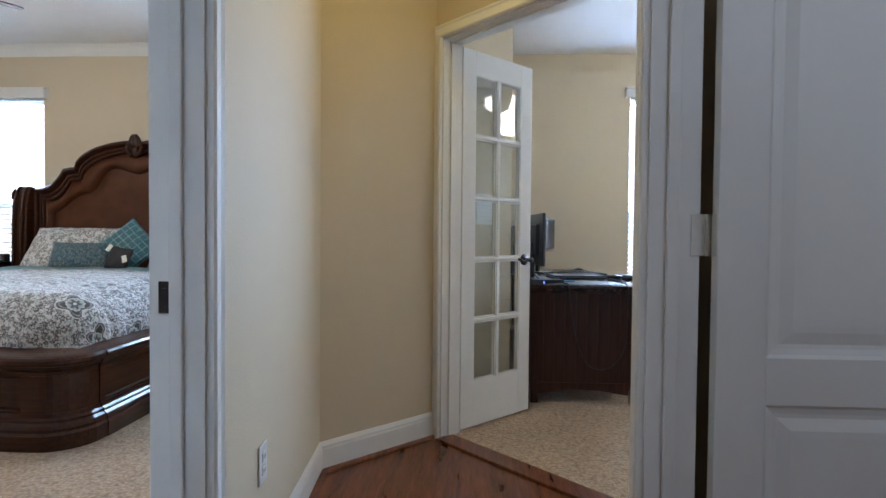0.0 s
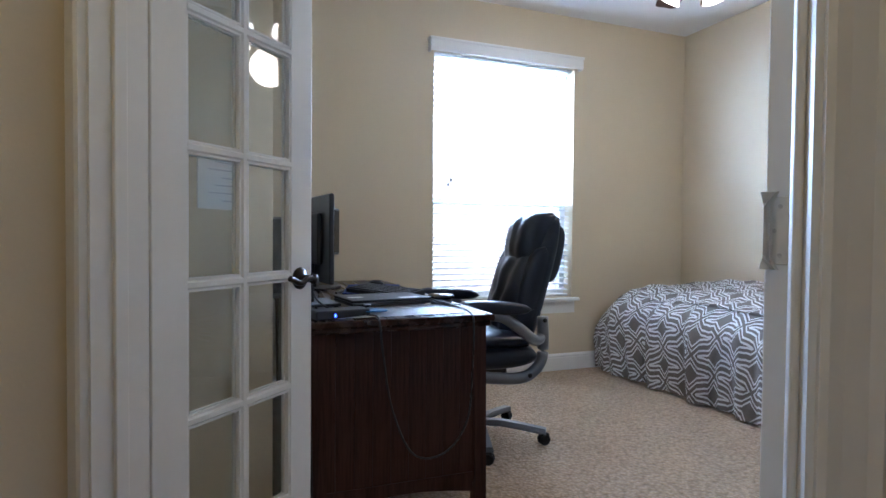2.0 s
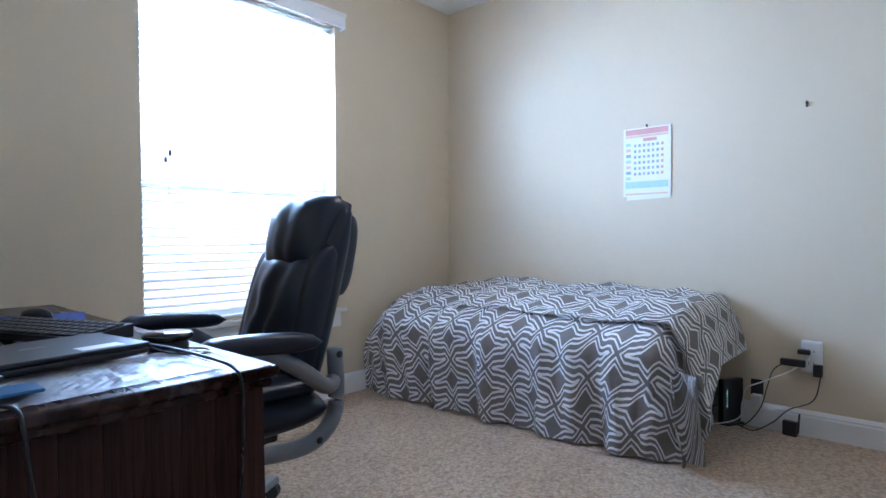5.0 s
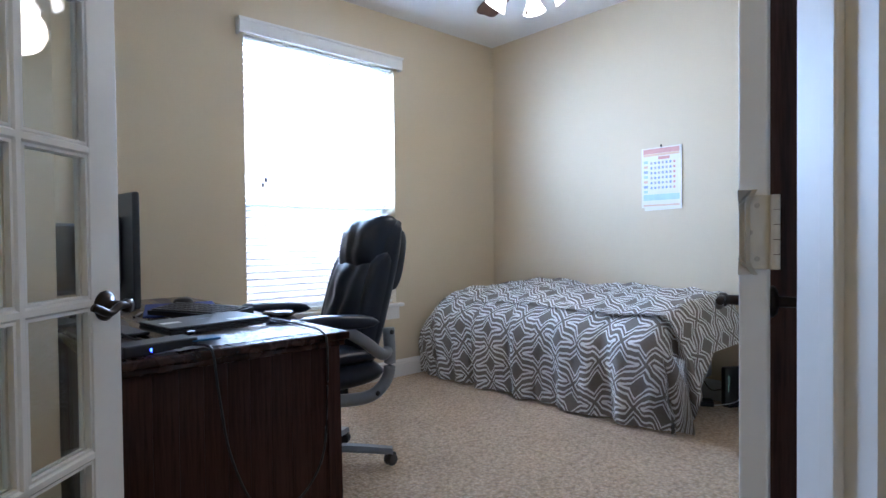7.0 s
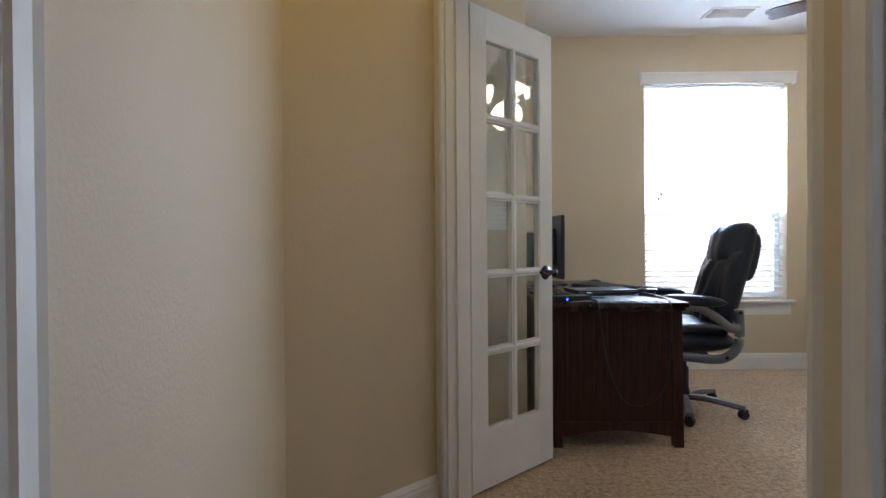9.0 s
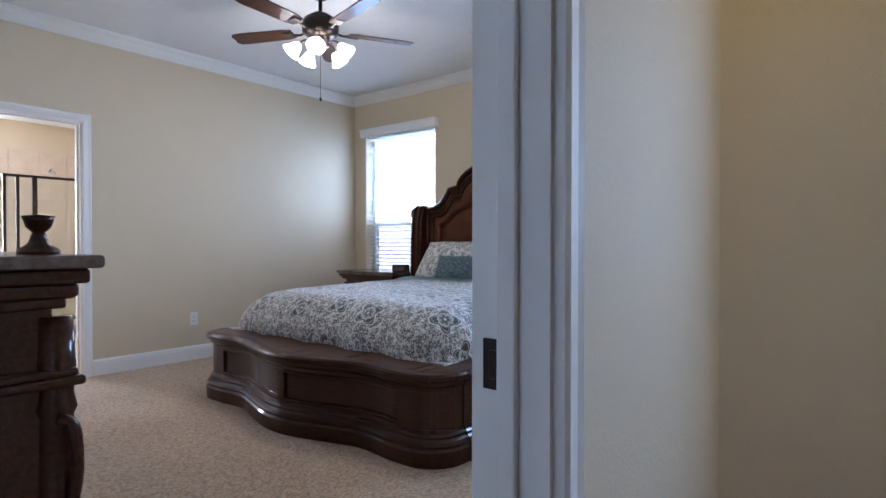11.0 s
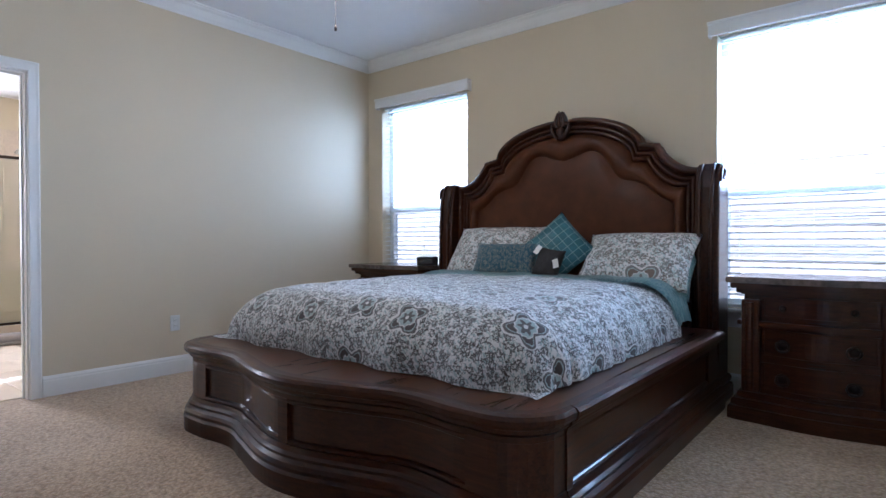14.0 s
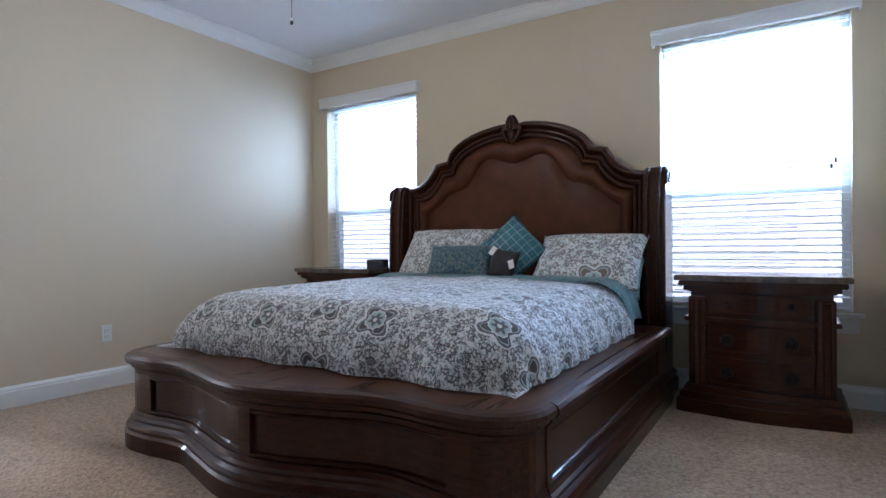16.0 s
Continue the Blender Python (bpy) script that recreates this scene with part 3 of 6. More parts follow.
def rbox(x0, y0, z0, x1, y1, z1, r=0.004, seg=2, m=None):
    return box(x0, y0, z0, x1, y1, z1, bevel=r, seg=seg, m=m)


# ---- light ----
UP = 1.36
window_light("window_lamp", (OW0 + OW1) / 2, OY1 + 0.24, (UP + OZ1 + 0.36) / 2, OW1 - OW0, OZ1 + 0.36 - UP, 86, ((OW0 + OW1) / 2 + 0.1, 0, 0.6))
for a, b in BW:
    window_light("window_lamp", (a + b) / 2, YB + 0.24, (UP + BZ1 + 0.36) / 2, b - a, BZ1 + 0.36 - UP, 17 if a < -3 else 41, ((a + b) / 2 + (0.9 if a < -3 else -0.5), 0, 1.9))
bath_light = window_light("window_lamp", -8.93, 1.55, 1.56, 1.0, 1.4, 62, (0, 1.6, 0.6))
bath_light.data.color = (1.0, 0.90, 0.80)


def bulb(x, y, z, power, color=(1.0, 0.80, 0.56)):
    data = bpy.data.lights.new("bulb", "POINT")
    data.energy, data.color, data.shadow_soft_size = power, color, 0.12
    new("bulb", data).location = (x, y, z)


bulb(-3.15, 2.92, 2.20, 8)
bulb(2.45, 3.68, 2.12, 5)
# Warm fill without a fixture, added to yellow the niche walls.
hall_data = bpy.data.lights.new("hall_fill", "AREA")
hall_data.energy, hall_data.size, hall_data.color = 1.7, 0.35, (1.0, 0.70, 0.20)
new("hall_fill", hall_data).matrix_world = look((0.12, 1.86, H_HALL - 0.04), (0.12, 1.86, 0))
# Weak second fill, added from the hall's unseen south end.
hall_data2 = bpy.data.lights.new("hall_fill", "AREA")
hall_data2.energy, hall_data2.size, hall_data2.color = 0.35, 0.5, (1.0, 0.70, 0.36)
new("hall_fill", hall_data2).matrix_world = look((0.0, -2.0, 2.2), (0.0, 1.0, 1.0))

# Unseen cool fill, added only to brighten the open panel door.
closet_data = bpy.data.lights.new("closet_fill", "AREA")
closet_data.energy, closet_data.size, closet_data.color = 2.1, 0.5, (0.92, 0.95, 1.0)
new("closet_fill", closet_data).matrix_world = look((1.55, -0.35, 2.3), (1.2, 1.3, 0.9))

# ---- trim ----
CASING = [(0.0, 0.0), (0.0, 0.018), (0.008, 0.022), (0.022, 0.018), (0.045, 0.014), (0.058, 0.017), (0.066, 0.010), (0.068, 0.0)]


def casing(name, m, w, h, right=True, left=True):
    """A mitred door casing round an opening w wide and h high. Local x along the wall, y out of the wall, z up."""
    ob = thing(name, "", "", m)
    tagged(ob, "white moulded door casing", "door casing", kind="structure")
    for side in (0, 1):
        if not (left if side == 0 else right):
            continue
        bm = bmesh.new()
        rows = []
        for z in (0, 1):
            row = []
            for o, d in CASING:
                x = -o - 0.004 if side == 0 else w + o + 0.004
                row.append(bm.verts.new((x, d, 0 if z == 0 else h + 0.004 + o)))
            rows.append(row)
        for j in range(len(CASING)):
            k = (j + 1) % len(CASING)
            bm.faces.new((rows[0][j], rows[0][k], rows[1][k], rows[1][j]))
        bm.faces.new(rows[0]), bm.faces.new(rows[1])
        part("casing_leg", bm, WHITE, ob)
    bm = bmesh.new()
    rows = []
    for x0, s in ((0, -1), (w, 1)):
        rows.append([bm.verts.new((x0 + s * (o + 0.004), d, h + 0.004 + o)) for o, d in CASING])
    for j in range(len(CASING)):
        k = (j + 1) % len(CASING)
        bm.faces.new((rows[0][j], rows[0][k], rows[1][k], rows[1][j]))
    bm.faces.new(rows[0]), bm.faces.new(rows[1])
    part("casing_head", bm, WHITE, ob)
    return ob


def jamb(name, m, w, depth, h, stop=0.05):
    """The lining of a doorway: two legs and a head with stops. Local x across, y through the wall."""
    ob = thing(name, "white door jamb with stop moulding", "door jamb", m, kind="structure")
    for x0, x1, s0, s1 in ((-0.019, 0.004, 0.004, 0.015), (w - 0.004, w + 0.019, w - 0.015, w - 0.004)):
        part("jamb_leg", box(x0, -0.001, 0, x1, depth + 0.001, h + 0.009), WHITE, ob)
        part("stop", rbox(s0, stop, 0, s1, stop + 0.03, h - 0.011, 0.003), WHITE, ob)
    part("jamb_head", box(0.004, 0.001, h - 0.004, w - 0.004, depth - 0.001, h + 0.009), WHITE, ob)
    part("stop", rbox(0.015, stop, h - 0.015, w - 0.015, stop + 0.03, h - 0.004, 0.003), WHITE, ob)
    return ob


BASE = [(0, 0), (0.014, 0), (0.014, 0.095), (0.011, 0.104), (0.012, 0.112), (0.006, 0.124), (0.003, 0.13), (0, 0.13)]


def baseboard(path, shoe=False):
    ob = thing("baseboard", "white moulded baseboard", "baseboard", kind="structure")
    part("board", sweep(path, BASE), WHITE, ob)
    if shoe:
        part("shoe_moulding", sweep(path, [(0.014, -0.006), (0.032, -0.006), (0.031, 0.004), (0.026, 0.011), (0.014, 0.014)]), HALLWOOD, ob, "reddish brown wooden shoe moulding")
    return ob


# local frames for walls: x along, y out of the wall
def frame_at(x, y, deg):
    return pose(x, y, 0, 0, 0, deg)


# office door on the diagonal
ow = DR0 - DL0
jamb("door_frame_office", DIAG @ pose(DL0, NH, 0), ow, NR - NH, 2.04, 0.045)
casing("door_casing_office", DIAG @ pose(DR0, NH, 0, 0, 0, 180), ow, 2.04)
casing("door_casing_office_inner", DIAG @ pose(DL0, NR, 0), ow, 2.04)
# bedroom door
jamb("door_frame_bedroom", pose(HL, JY0, 0, 0, 0, 90), JY1 - JY0, 0.12, 2.04, 0.045)
casing("door_casing_bedroom", pose(HL, JY1, 0, 0, 0, -90), JY1 - JY0, 2.04)
casing("door_casing_bedroom_inner", pose(XE, JY0, 0, 0, 0, 90), JY1 - JY0, 2.04)
# closet door
jamb("door_frame_closet", pose(HR + 0.12, CY0, 0, 0, 0, 90), CY1 - CY0, 0.12, 2.04, 0.05)
casing("door_casing_closet", pose(HR, CY0, 0, 0, 0, 90), CY1 - CY0, 2.04)
# bathroom door
jamb("door_frame_bath", pose(XB, BY0, 0, 0, 0, 90), BY1 - BY0, 0.12, 2.02, 0.05)
casing("door_casing_bath", pose(XB, BY1, 0, 0, 0, -90), BY1 - BY0, 2.02)

baseboard([(HL, JY1 + 0.073), (-0.53, 2.348), D(-2.035, NH - 0.001)], True)
baseboard([(HL, -2.6), (HL, JY0 - 0.073)], True)
baseboard([D(-0.70, NH), (HR, 1.44), (HR, CY1 + 0.073)], True)
baseboard([(HR, CY0 - 0.073), (HR, -2.6)], True)
baseboard([D(-2.135, 2.10), D(-2.135, 2.66), (OX0, 3.55)])
baseboard([(OX0, 3.55), (OX0, OY1), (OX1, OY1), (OX1, OY0), (1.19, OY0), D(DR0 + 0.08, NR)])
baseboard([(XB, BY1 + 0.073), (XB, YB), (-0.64, YB), (-0.64, 1.9)])
baseboard([(XE, YS), (XB, YS), (XB, BY0 - 0.073)])
CROWN = [(0, 0), (0.0, -0.095), (0.010, -0.095), (0.016, -0.085), (0.03, -0.07), (0.055, -0.035), (0.072, -0.022), (0.078, -0.012), (0.09, -0.01), (0.09, 0)]
crown = thing("crown_moulding", "white stepped crown moulding round the ceiling", "moulding", kind="structure")
part("moulding", sweep([(XB, YS, H_BED), (XB, YB, H_BED), (-0.64, YB, H_BED), (-0.64, YS, H_BED), (XB, YS, H_BED)], CROWN), WHITE, crown)
structure("threshold", join(rbox(DL0, NH - 0.03, -0.02, DR0, NR - 0.05, 0.008, 0.004, m=DIAG)), HALLWOOD, "reddish brown wooden threshold strip at the office door")
structure("threshold_bedroom", rbox(XE + 0.04, JY0, -0.02, XE + 0.085, JY1, 0.006, 0.003), HALLWOOD, "wooden threshold strip at the bedroom door")


# ---- windows ----
def make_window(name, x0, x1, y, z0, z1, cord_at):
    """A single-hung window with sill, apron, headrail valance and a venetian blind. y is the room face of the wall."""
    w = thing(name, "white single-hung window with bright daylight outside", "window", kind="structure")
    fr = part("window_frame", join(box(x0, y + 0.11, z0, x0 + 0.045, y + 0.17, z1), box(x1 - 0.045, y + 0.11, z0, x1, y + 0.17, z1), box(x0 + 0.045, y + 0.11, z1 - 0.045, x1 - 0.045, y + 0.17, z1), box(x0 + 0.045, y + 0.11, z0, x1 - 0.045, y + 0.17, z0 + 0.045)), WHITE, w)
    part("meeting_rail", rbox(x0 + 0.045, y + 0.112, 1.27, x1 - 0.045, y + 0.16, 1.315, 0.004), WHITE, w)
    for a, b in ((z0 + 0.045, 1.27), (1.315, z1 - 0.045)):
        p = part("pane", box(x0 + 0.045, y + 0.135, a, x1 - 0.045, y + 0.139, b), PANE, w)
        p.visible_shadow = False
    p = part("insect_screen", box(x0 + 0.045, y + 0.152, z0 + 0.045, x1 - 0.045, y + 0.154, 1.27), MESHSCREEN, w, "fine grey insect screen")
    p.visible_shadow = False
    part("window_sill", rbox(x0 - 0.05, y - 0.045, z0 - 0.03, x1 + 0.05, y + 0.11, z0 - 0.004, 0.008, 3), WHITE, w)
    part("apron", sweep([(x1 + 0.03, y - 0.001, z0 - 0.125), (x0 - 0.03, y - 0.001, z0 - 0.125)], [(0, 0), (0.008, 0), (0.016, 0.02), (0.016, 0.05), (0.024, 0.08), (0.026, 0.095), (0, 0.095)][::-1]), WHITE, w)
    b = thing("window_blind", "white horizontal slat blind, lowered with open slats", "window blind", group="window blinds")
    part("valance", join(rbox(x0 - 0.045, y - 0.06, z1 - 0.015, x1 + 0.045, y - 0.045, z1 + 0.075, 0.006), box(x0 - 0.045, y - 0.045, z1 - 0.015, x0 - 0.032, y, z1 + 0.075), box(x1 + 0.032, y - 0.045, z1 - 0.015, x1 + 0.045, y, z1 + 0.075), rbox(x0 - 0.05, y - 0.066, z1 + 0.06, x1 + 0.05, y, z1 + 0.08, 0.004)), WHITE, b)
    part("headrail", rbox(x0 + 0.01, y + 0.02, z1 - 0.018, x1 - 0.01, y + 0.08, z1 - 0.002, 0.004), WHITE, b)
    n = int((z1 - 0.05 - z0) / 0.044)
    me = None
    for i in range(n):
        z = z1 - 0.040 - i * 0.044
        if me is None:
            s = part("slat", join(box(-(x1 - x0) / 2 + 0.012, -0.025, -0.0014, (x1 - x0) / 2 - 0.012, 0.025, 0.0014)), SLAT, b)
            me = s.data
        else:
            s = new("slat", me)
            s.parent = b
        s.matrix_basis = pose((x0 + x1) / 2, y + 0.055, z, 9 + 1.5 * math.sin(i * 1.7), 0, 0)
    part("bottom_rail", rbox(x0 + 0.012, y + 0.03, z0 + 0.002, x1 - 0.012, y + 0.08, z0 + 0.02, 0.004), WHITE, b)
    for fx in (0.12, 0.5, 0.88):
        xx = x0 + (x1 - x0) * fx
        part("ladder_cord", box(xx - 0.0012, y + 0.028, z0 + 0.01, xx + 0.0012, y + 0.030, z1 - 0.04), PLASTIC, b)
    for dx, dz in ((0, 0), (0.022, 0.035)):
        part("pull_cord", join(box(cord_at + dx - 0.001, y + 0.012, 1.42 + dz, cord_at + dx + 0.001, y + 0.014, z1 - 0.03)), PLASTIC, b)
        part("tassel", lathe([(0.003, 0), (0.007, -0.004), (0.008, -0.022), (0.004, -0.03)], 10, pose(cord_at + dx, y + 0.013, 1.42 + dz)), BLACK, b, "dark cord tassel")


make_window("window_1", BW[0][0], BW[0][1], YB, BZ0, BZ1, BW[0][1] - 0.09)
make_window("window_2", BW[1][0], BW[1][1], YB, BZ0, BZ1, BW[1][1] - 0.1)
make_window("window_3", OW0, OW1, OY1, OZ0, OZ1, OW0 + 0.12)


# ---- doors ----
def door_knob(parent, x, z, y_faces):
    """A lever-free round rose with a curved handle on both faces."""
    for y, s in y_faces:
        k = part("door_handle", join(lathe([(0.0, 0), (0.033, 0.0), (0.034, 0.006), (0.026, 0.013), (0.012, 0.016), (0.011, 0.045), (0.016, 0.05), (0.015, 0.062), (0.0, 0.064)], 20, pose(x, y, z, 90 if s < 0 else -90)), tube(spline([(x, y + s * 0.055, z), (x - 0.03, y + s * 0.058, z + 0.004), (x - 0.065, y + s * 0.058, z - 0.008), (x - 0.098, y + s * 0.055, z + 0.004), (x - 0.108, y + s * 0.053, z + 0.008)], 5), 0.0085, 10)), BRONZE, parent, "oil-rubbed bronze lever handle", smooth=True)


def hinge(parent, m, mat):
    part("hinge", join(rbox(-0.034, -0.0015, -0.05, -0.004, 0.0015, 0.05, 0.001, 1, m=m), rbox(0.004, -0.0015, -0.05, 0.034, 0.0015, 0.05, 0.001, 1, m=m), *[lathe([(0.0, z - 0.0095), (0.006, z - 0.0095), (0.006, z + 0.0095), (0.0, z + 0.0095)], 10, m) for z in (-0.04, -0.02, 0.0, 0.02, 0.04)]), mat, parent, "painted butt hinge")


def french_leaf(m, w=0.60, handle=True, hinge_y=0.036, plates=False):
    """A ten-light glazed door leaf. Local x from the hinge, y through the leaf, z up."""
    h, t = 2.018, 0.035
    ob = thing("french_door", "open white ten-light french door with clear glass panes", "door", m, group="office french doors")
    st, top, bot = 0.098, 0.125, 0.245
    part("stile", rbox(0, 0, 0, st, t, h, 0.003), WHITE, ob)
    part("stile", rbox(w - st, 0, 0, w, t, h, 0.003), WHITE, ob)
    part("rail", box(st, 0.001, 0, w - st, t - 0.001, bot), WHITE, ob)
    part("rail", box(st, 0.001, h - top, w - st, t - 0.001, h), WHITE, ob)
    mb = [(-0.011, 0.006), (-0.006, 0.0), (0.006, 0.0), (0.011, 0.006), (0.011, t - 0.006), (0.006, t), (-0.006, t), (-0.011, t - 0.006)]
    xc = w / 2
    bm = bmesh.new()
    v0 = [bm.verts.new((xc + a, b, bot)) for a, b in mb]
    v1 = [bm.verts.new((xc + a, b, h - top)) for a, b in mb]
    for i in range(8):
        bm.faces.new((v0[i], v0[(i + 1) % 8], v1[(i + 1) % 8], v1[i]))
    part("muntin", bm, WHITE, ob)
    ph = (h - top - bot) / 5
    for k in range(1, 5):
        bm = bmesh.new()
        zz = bot + k * ph
        v0 = [bm.verts.new((st, b, zz + a)) for a, b in mb]
        v1 = [bm.verts.new((w - st, b, zz + a)) for a, b in mb]
        for i in range(8):
            bm.faces.new((v0[i], v0[(i + 1) % 8], v1[(i + 1) % 8], v1[i]))
        part("muntin", bm, WHITE, ob)
    for k in range(5):
        for a, b in ((st, xc - 0.011), (xc + 0.011, w - st)):
            z0, z1 = bot + k * ph + (0.011 if k else 0), bot + (k + 1) * ph - (0.011 if k < 4 else 0)
            p = part("pane", box(-(b - a) / 2, -0.002, z0, (b - a) / 2, 0.002, z1, m=pose((a + b) / 2, t / 2, 0, 0, 0, 5)), DOORPANE, ob)
            p.visible_shadow = False
            for y0, y1 in ((0.004, t / 2 - 0.004), (t / 2 + 0.004, t - 0.004)):
                part("glazing_bead", join(box(a, y0, z0, a + 0.006, y1, z1), box(b - 0.006, y0, z0, b, y1, z1), box(a, y0, z0, b, y1, z0 + 0.006), box(a, y0, z1 - 0.006, b, y1, z1)), WHITE, ob)
    if handle:
        door_knob(ob, w - 0.06, 0.895, ((0, -1), (t, 1)))
    for z in (0.23, 1.04, 1.82):
        if not plates:
            hinge(ob, pose(-0.003, hinge_y, z, 0, 0, 90), CREAM)
            continue
        knuckles = [lathe([(0.0, q - 0.0095), (0.0062, q - 0.0095), (0.0062, q + 0.0095), (0.0, q + 0.0095)], 12, pose(-0.008, -0.008, z)) for q in (-0.04, -0.02, 0.0, 0.02, 0.04)]
        plate = rbox(-0.0025, -0.006, z - 0.05, -0.0003, 0.028, z + 0.05, 0.0008, 1)
        corners = [e for e in plate.edges if abs(e.verts[0].co.y - 0.028) < 0.002 and abs(e.verts[1].co.y - 0.028) < 0.002 and abs(abs(e.verts[0].co.z - z) - 0.05) < 0.002 and abs(abs(e.verts[1].co.z - z) - 0.05) < 0.002]
        bmesh.ops.bevel(plate, geom=corners, offset=0.010, segments=4, profile=0.5, affect="EDGES")
        hg = part("hinge", join(plate, *knuckles, rbox(-0.014, -0.006, z - 0.045, -0.002, -0.003, z + 0.045, 0.0008, 1)), CREAM, ob, "cream painted butt hinge")
        for sy, sz in ((0.013, 0.036), (0.021, 0.0), (0.013, -0.036)):
            part("screw", lathe([(0.0, 0), (0.0035, 0), (0.003, 0.0012), (0.0, 0.0008)], 10, pose(-0.0026, sy, z + sz, 0, -90, 0)), STEEL, hg, "small screw head")
    return ob


# local y of the leaf points to -d for the left leaf
french_leaf(Matrix.Translation((*D(-1.98, 2.091), 0.012)) @ pose(0, 0, 0, 0, 0, 45), w=0.568)
french_leaf(pose(1.000, 2.076, 0.012, 0, 0, 17.5), 0.57, hinge_y=-0.002, plates=True)
for z in (0.242, 1.052, 1.832):
    finish("hinge_leaf", rbox(DR0 - 0.0025, NR - 0.042, z - 0.05, DR0 - 0.0002, NR - 0.006, z + 0.05, 0.001, 1, m=DIAG), CREAM, label="cream painted hinge plate on the office jamb", category="hinge", group="jamb hinge plates")


def panel_leaf(name, m, label, w=0.76, knob=True, hinges=True):
    """A moulded two-panel door leaf. Local x from the hinge, y through, z up."""
    h, t = 2.018, 0.035
    ob = thing(name, label, "door", m)
    st, rails = 0.115, ((0, 0.21), (0.645, 0.755), (h - 0.115, h))
    part("stile", rbox(0, 0, 0, st, t, h, 0.002), WHITE, ob)
    part("stile", rbox(w - st, 0, 0, w, t, h, 0.002), WHITE, ob)
    for a, b in rails:
        part("rail", box(st, 0, a, w - st, t, b), WHITE, ob)
    for (a0, a1), (b0, b1) in zip(rails, rails[1:]):
        bm = bmesh.new()
        for s in (0, 1):
            f = (lambda d: d) if s == 0 else (lambda d: t - d)
            prof = ((0.0, 0.0), (0.008, 0.006), (0.022, 0.010), (0.032, 0.011), (0.060, 0.003), (0.075, 0.002))
            rows = []
            for o, d in prof:
                rows.append([bm.verts.new(p) for p in ((st + o, f(d), a1 + o), (w - st - o, f(d), a1 + o), (w - st - o, f(d), b0 - o), (st + o, f(d), b0 - o))])
            for r, q in zip(rows, rows[1:]):
                for i in range(4):
                    bm.faces.new((r[i], r[(i + 1) % 4], q[(i + 1) % 4], q[i]))
            bm.faces.new(rows[-1])
        part("panel", bm, WHITE, ob)
    if knob:
        door_knob(ob, w - 0.06, 0.895, ((0, -1), (t, 1)))
        part("latch_plate", rbox(w - 0.001, 0.006, 0.86, w + 0.002, t - 0.006, 0.93, 0.001, 1), BRONZE, ob, "bronze latch plate")
    if hinges:
        for z in (0.23, 1.04, 1.82):
            part("hinge", join(rbox(-0.0022, 0.002, z - 0.05, -0.0002, t - 0.003, z + 0.05, 0.0008, 1), rbox(-0.046, t + 0.0065, z - 0.05, -0.012, t + 0.0095, z + 0.05, 0.0008, 1), *[lathe([(0.0, q - 0.0095), (0.006, q - 0.0095), (0.006, q + 0.0095), (0.0, q + 0.0095)], 10, pose(-0.007, t + 0.005, z)) for q in (-0.04, -0.02, 0.0, 0.02, 0.04)]), CREAM, ob, "cream painted butt hinge")
    return ob


panel_leaf("panel_door", pose(HR + 0.145, 1.266, 0.012), "open white two-panel door on a painted hinge", 0.79)
panel_leaf("bathroom_door", pose(-5.10, 1.305, 0.012, 0, 0, 1.0), "open white two-panel bathroom door with bronze lever", 0.76)
panel_leaf("bedroom_door", pose(XE - 0.02, 0.383, 0.012, 0, 0, 180), "open white two-panel bedroom door against the wall", 0.74)
finish("strike_plate", join(rbox(XE + 0.008, JY1 - 0.0065, 0.87, XE + 0.042, JY1 - 0.0035, 0.94, 0.001), rbox(XE + 0.018, JY1 - 0.0085, 0.885, XE + 0.032, JY1 - 0.006, 0.925, 0.001)), BRONZE, label="dark bronze strike plate on the bedroom door jamb", category="strike plate")


# ---- electrical ----
def outlet(m, label, double=True):
    ob = thing("wall_outlet", label, "outlet", m)
    part("plate", rbox(-0.036, 0, -0.058, 0.036, 0.006, 0.058, 0.003), PLASTIC, ob)
    for z in (-0.02, 0.02):
        r = part("receptacle", rbox(-0.016, 0.004, z - 0.014, 0.016, 0.009, z + 0.014, 0.004), PLASTIC, ob)
        for x in (-0.006, 0.006):
            part("slot", box(x - 0.0012, 0.0088, z - 0.005, x + 0.0012, 0.0095, z + 0.005), BLACK, r, "dark socket slot")
    return ob


outlet(pose(HL - 0.0245, 1.53, 0.375, 0, 0, -86.5), "white duplex wall outlet on the hall wall")
outlet(pose(XB, 3.03, 0.375, 0, 0, -90), "white duplex wall outlet on the bedroom wall")
sw = thing("light_switch", "white double light switch behind the glazed door", "light switch", DIAG @ pose(-2.135, 2.19, 1.075, 0, 0, -90))
part("plate", rbox(-0.058, 0, -0.058, 0.058, 0.006, 0.058, 0.003), PLASTIC, sw)
for x in (-0.023, 0.023):
    part("rocker", rbox(x - 0.014, 0.004, -0.03, x + 0.014, 0.010, 0.03, 0.002), PLASTIC, sw)
note = thing("wall_notice", "white printed sheet pinned on the wall behind the door", "paper", DIAG @ pose(-2.134, 2.44, 1.20, 0, 0, -90))
part("sheet", box(-0.085, 0, -0.09, 0.085, 0.003, 0.09), PAPER, note)
for i in range(7):
    part("printed_line", box(-0.07, 0.003, 0.065 - i * 0.022, 0.0 + 0.05 * ((i * 7) % 3) / 2, 0.0038, 0.0675 - i * 0.022), INKGREY, note, "grey printed line")
vent = thing("ceiling_vent", "white ceiling air vent with dark louvres", "vent", pose(2.06, 4.77, H_OFF))
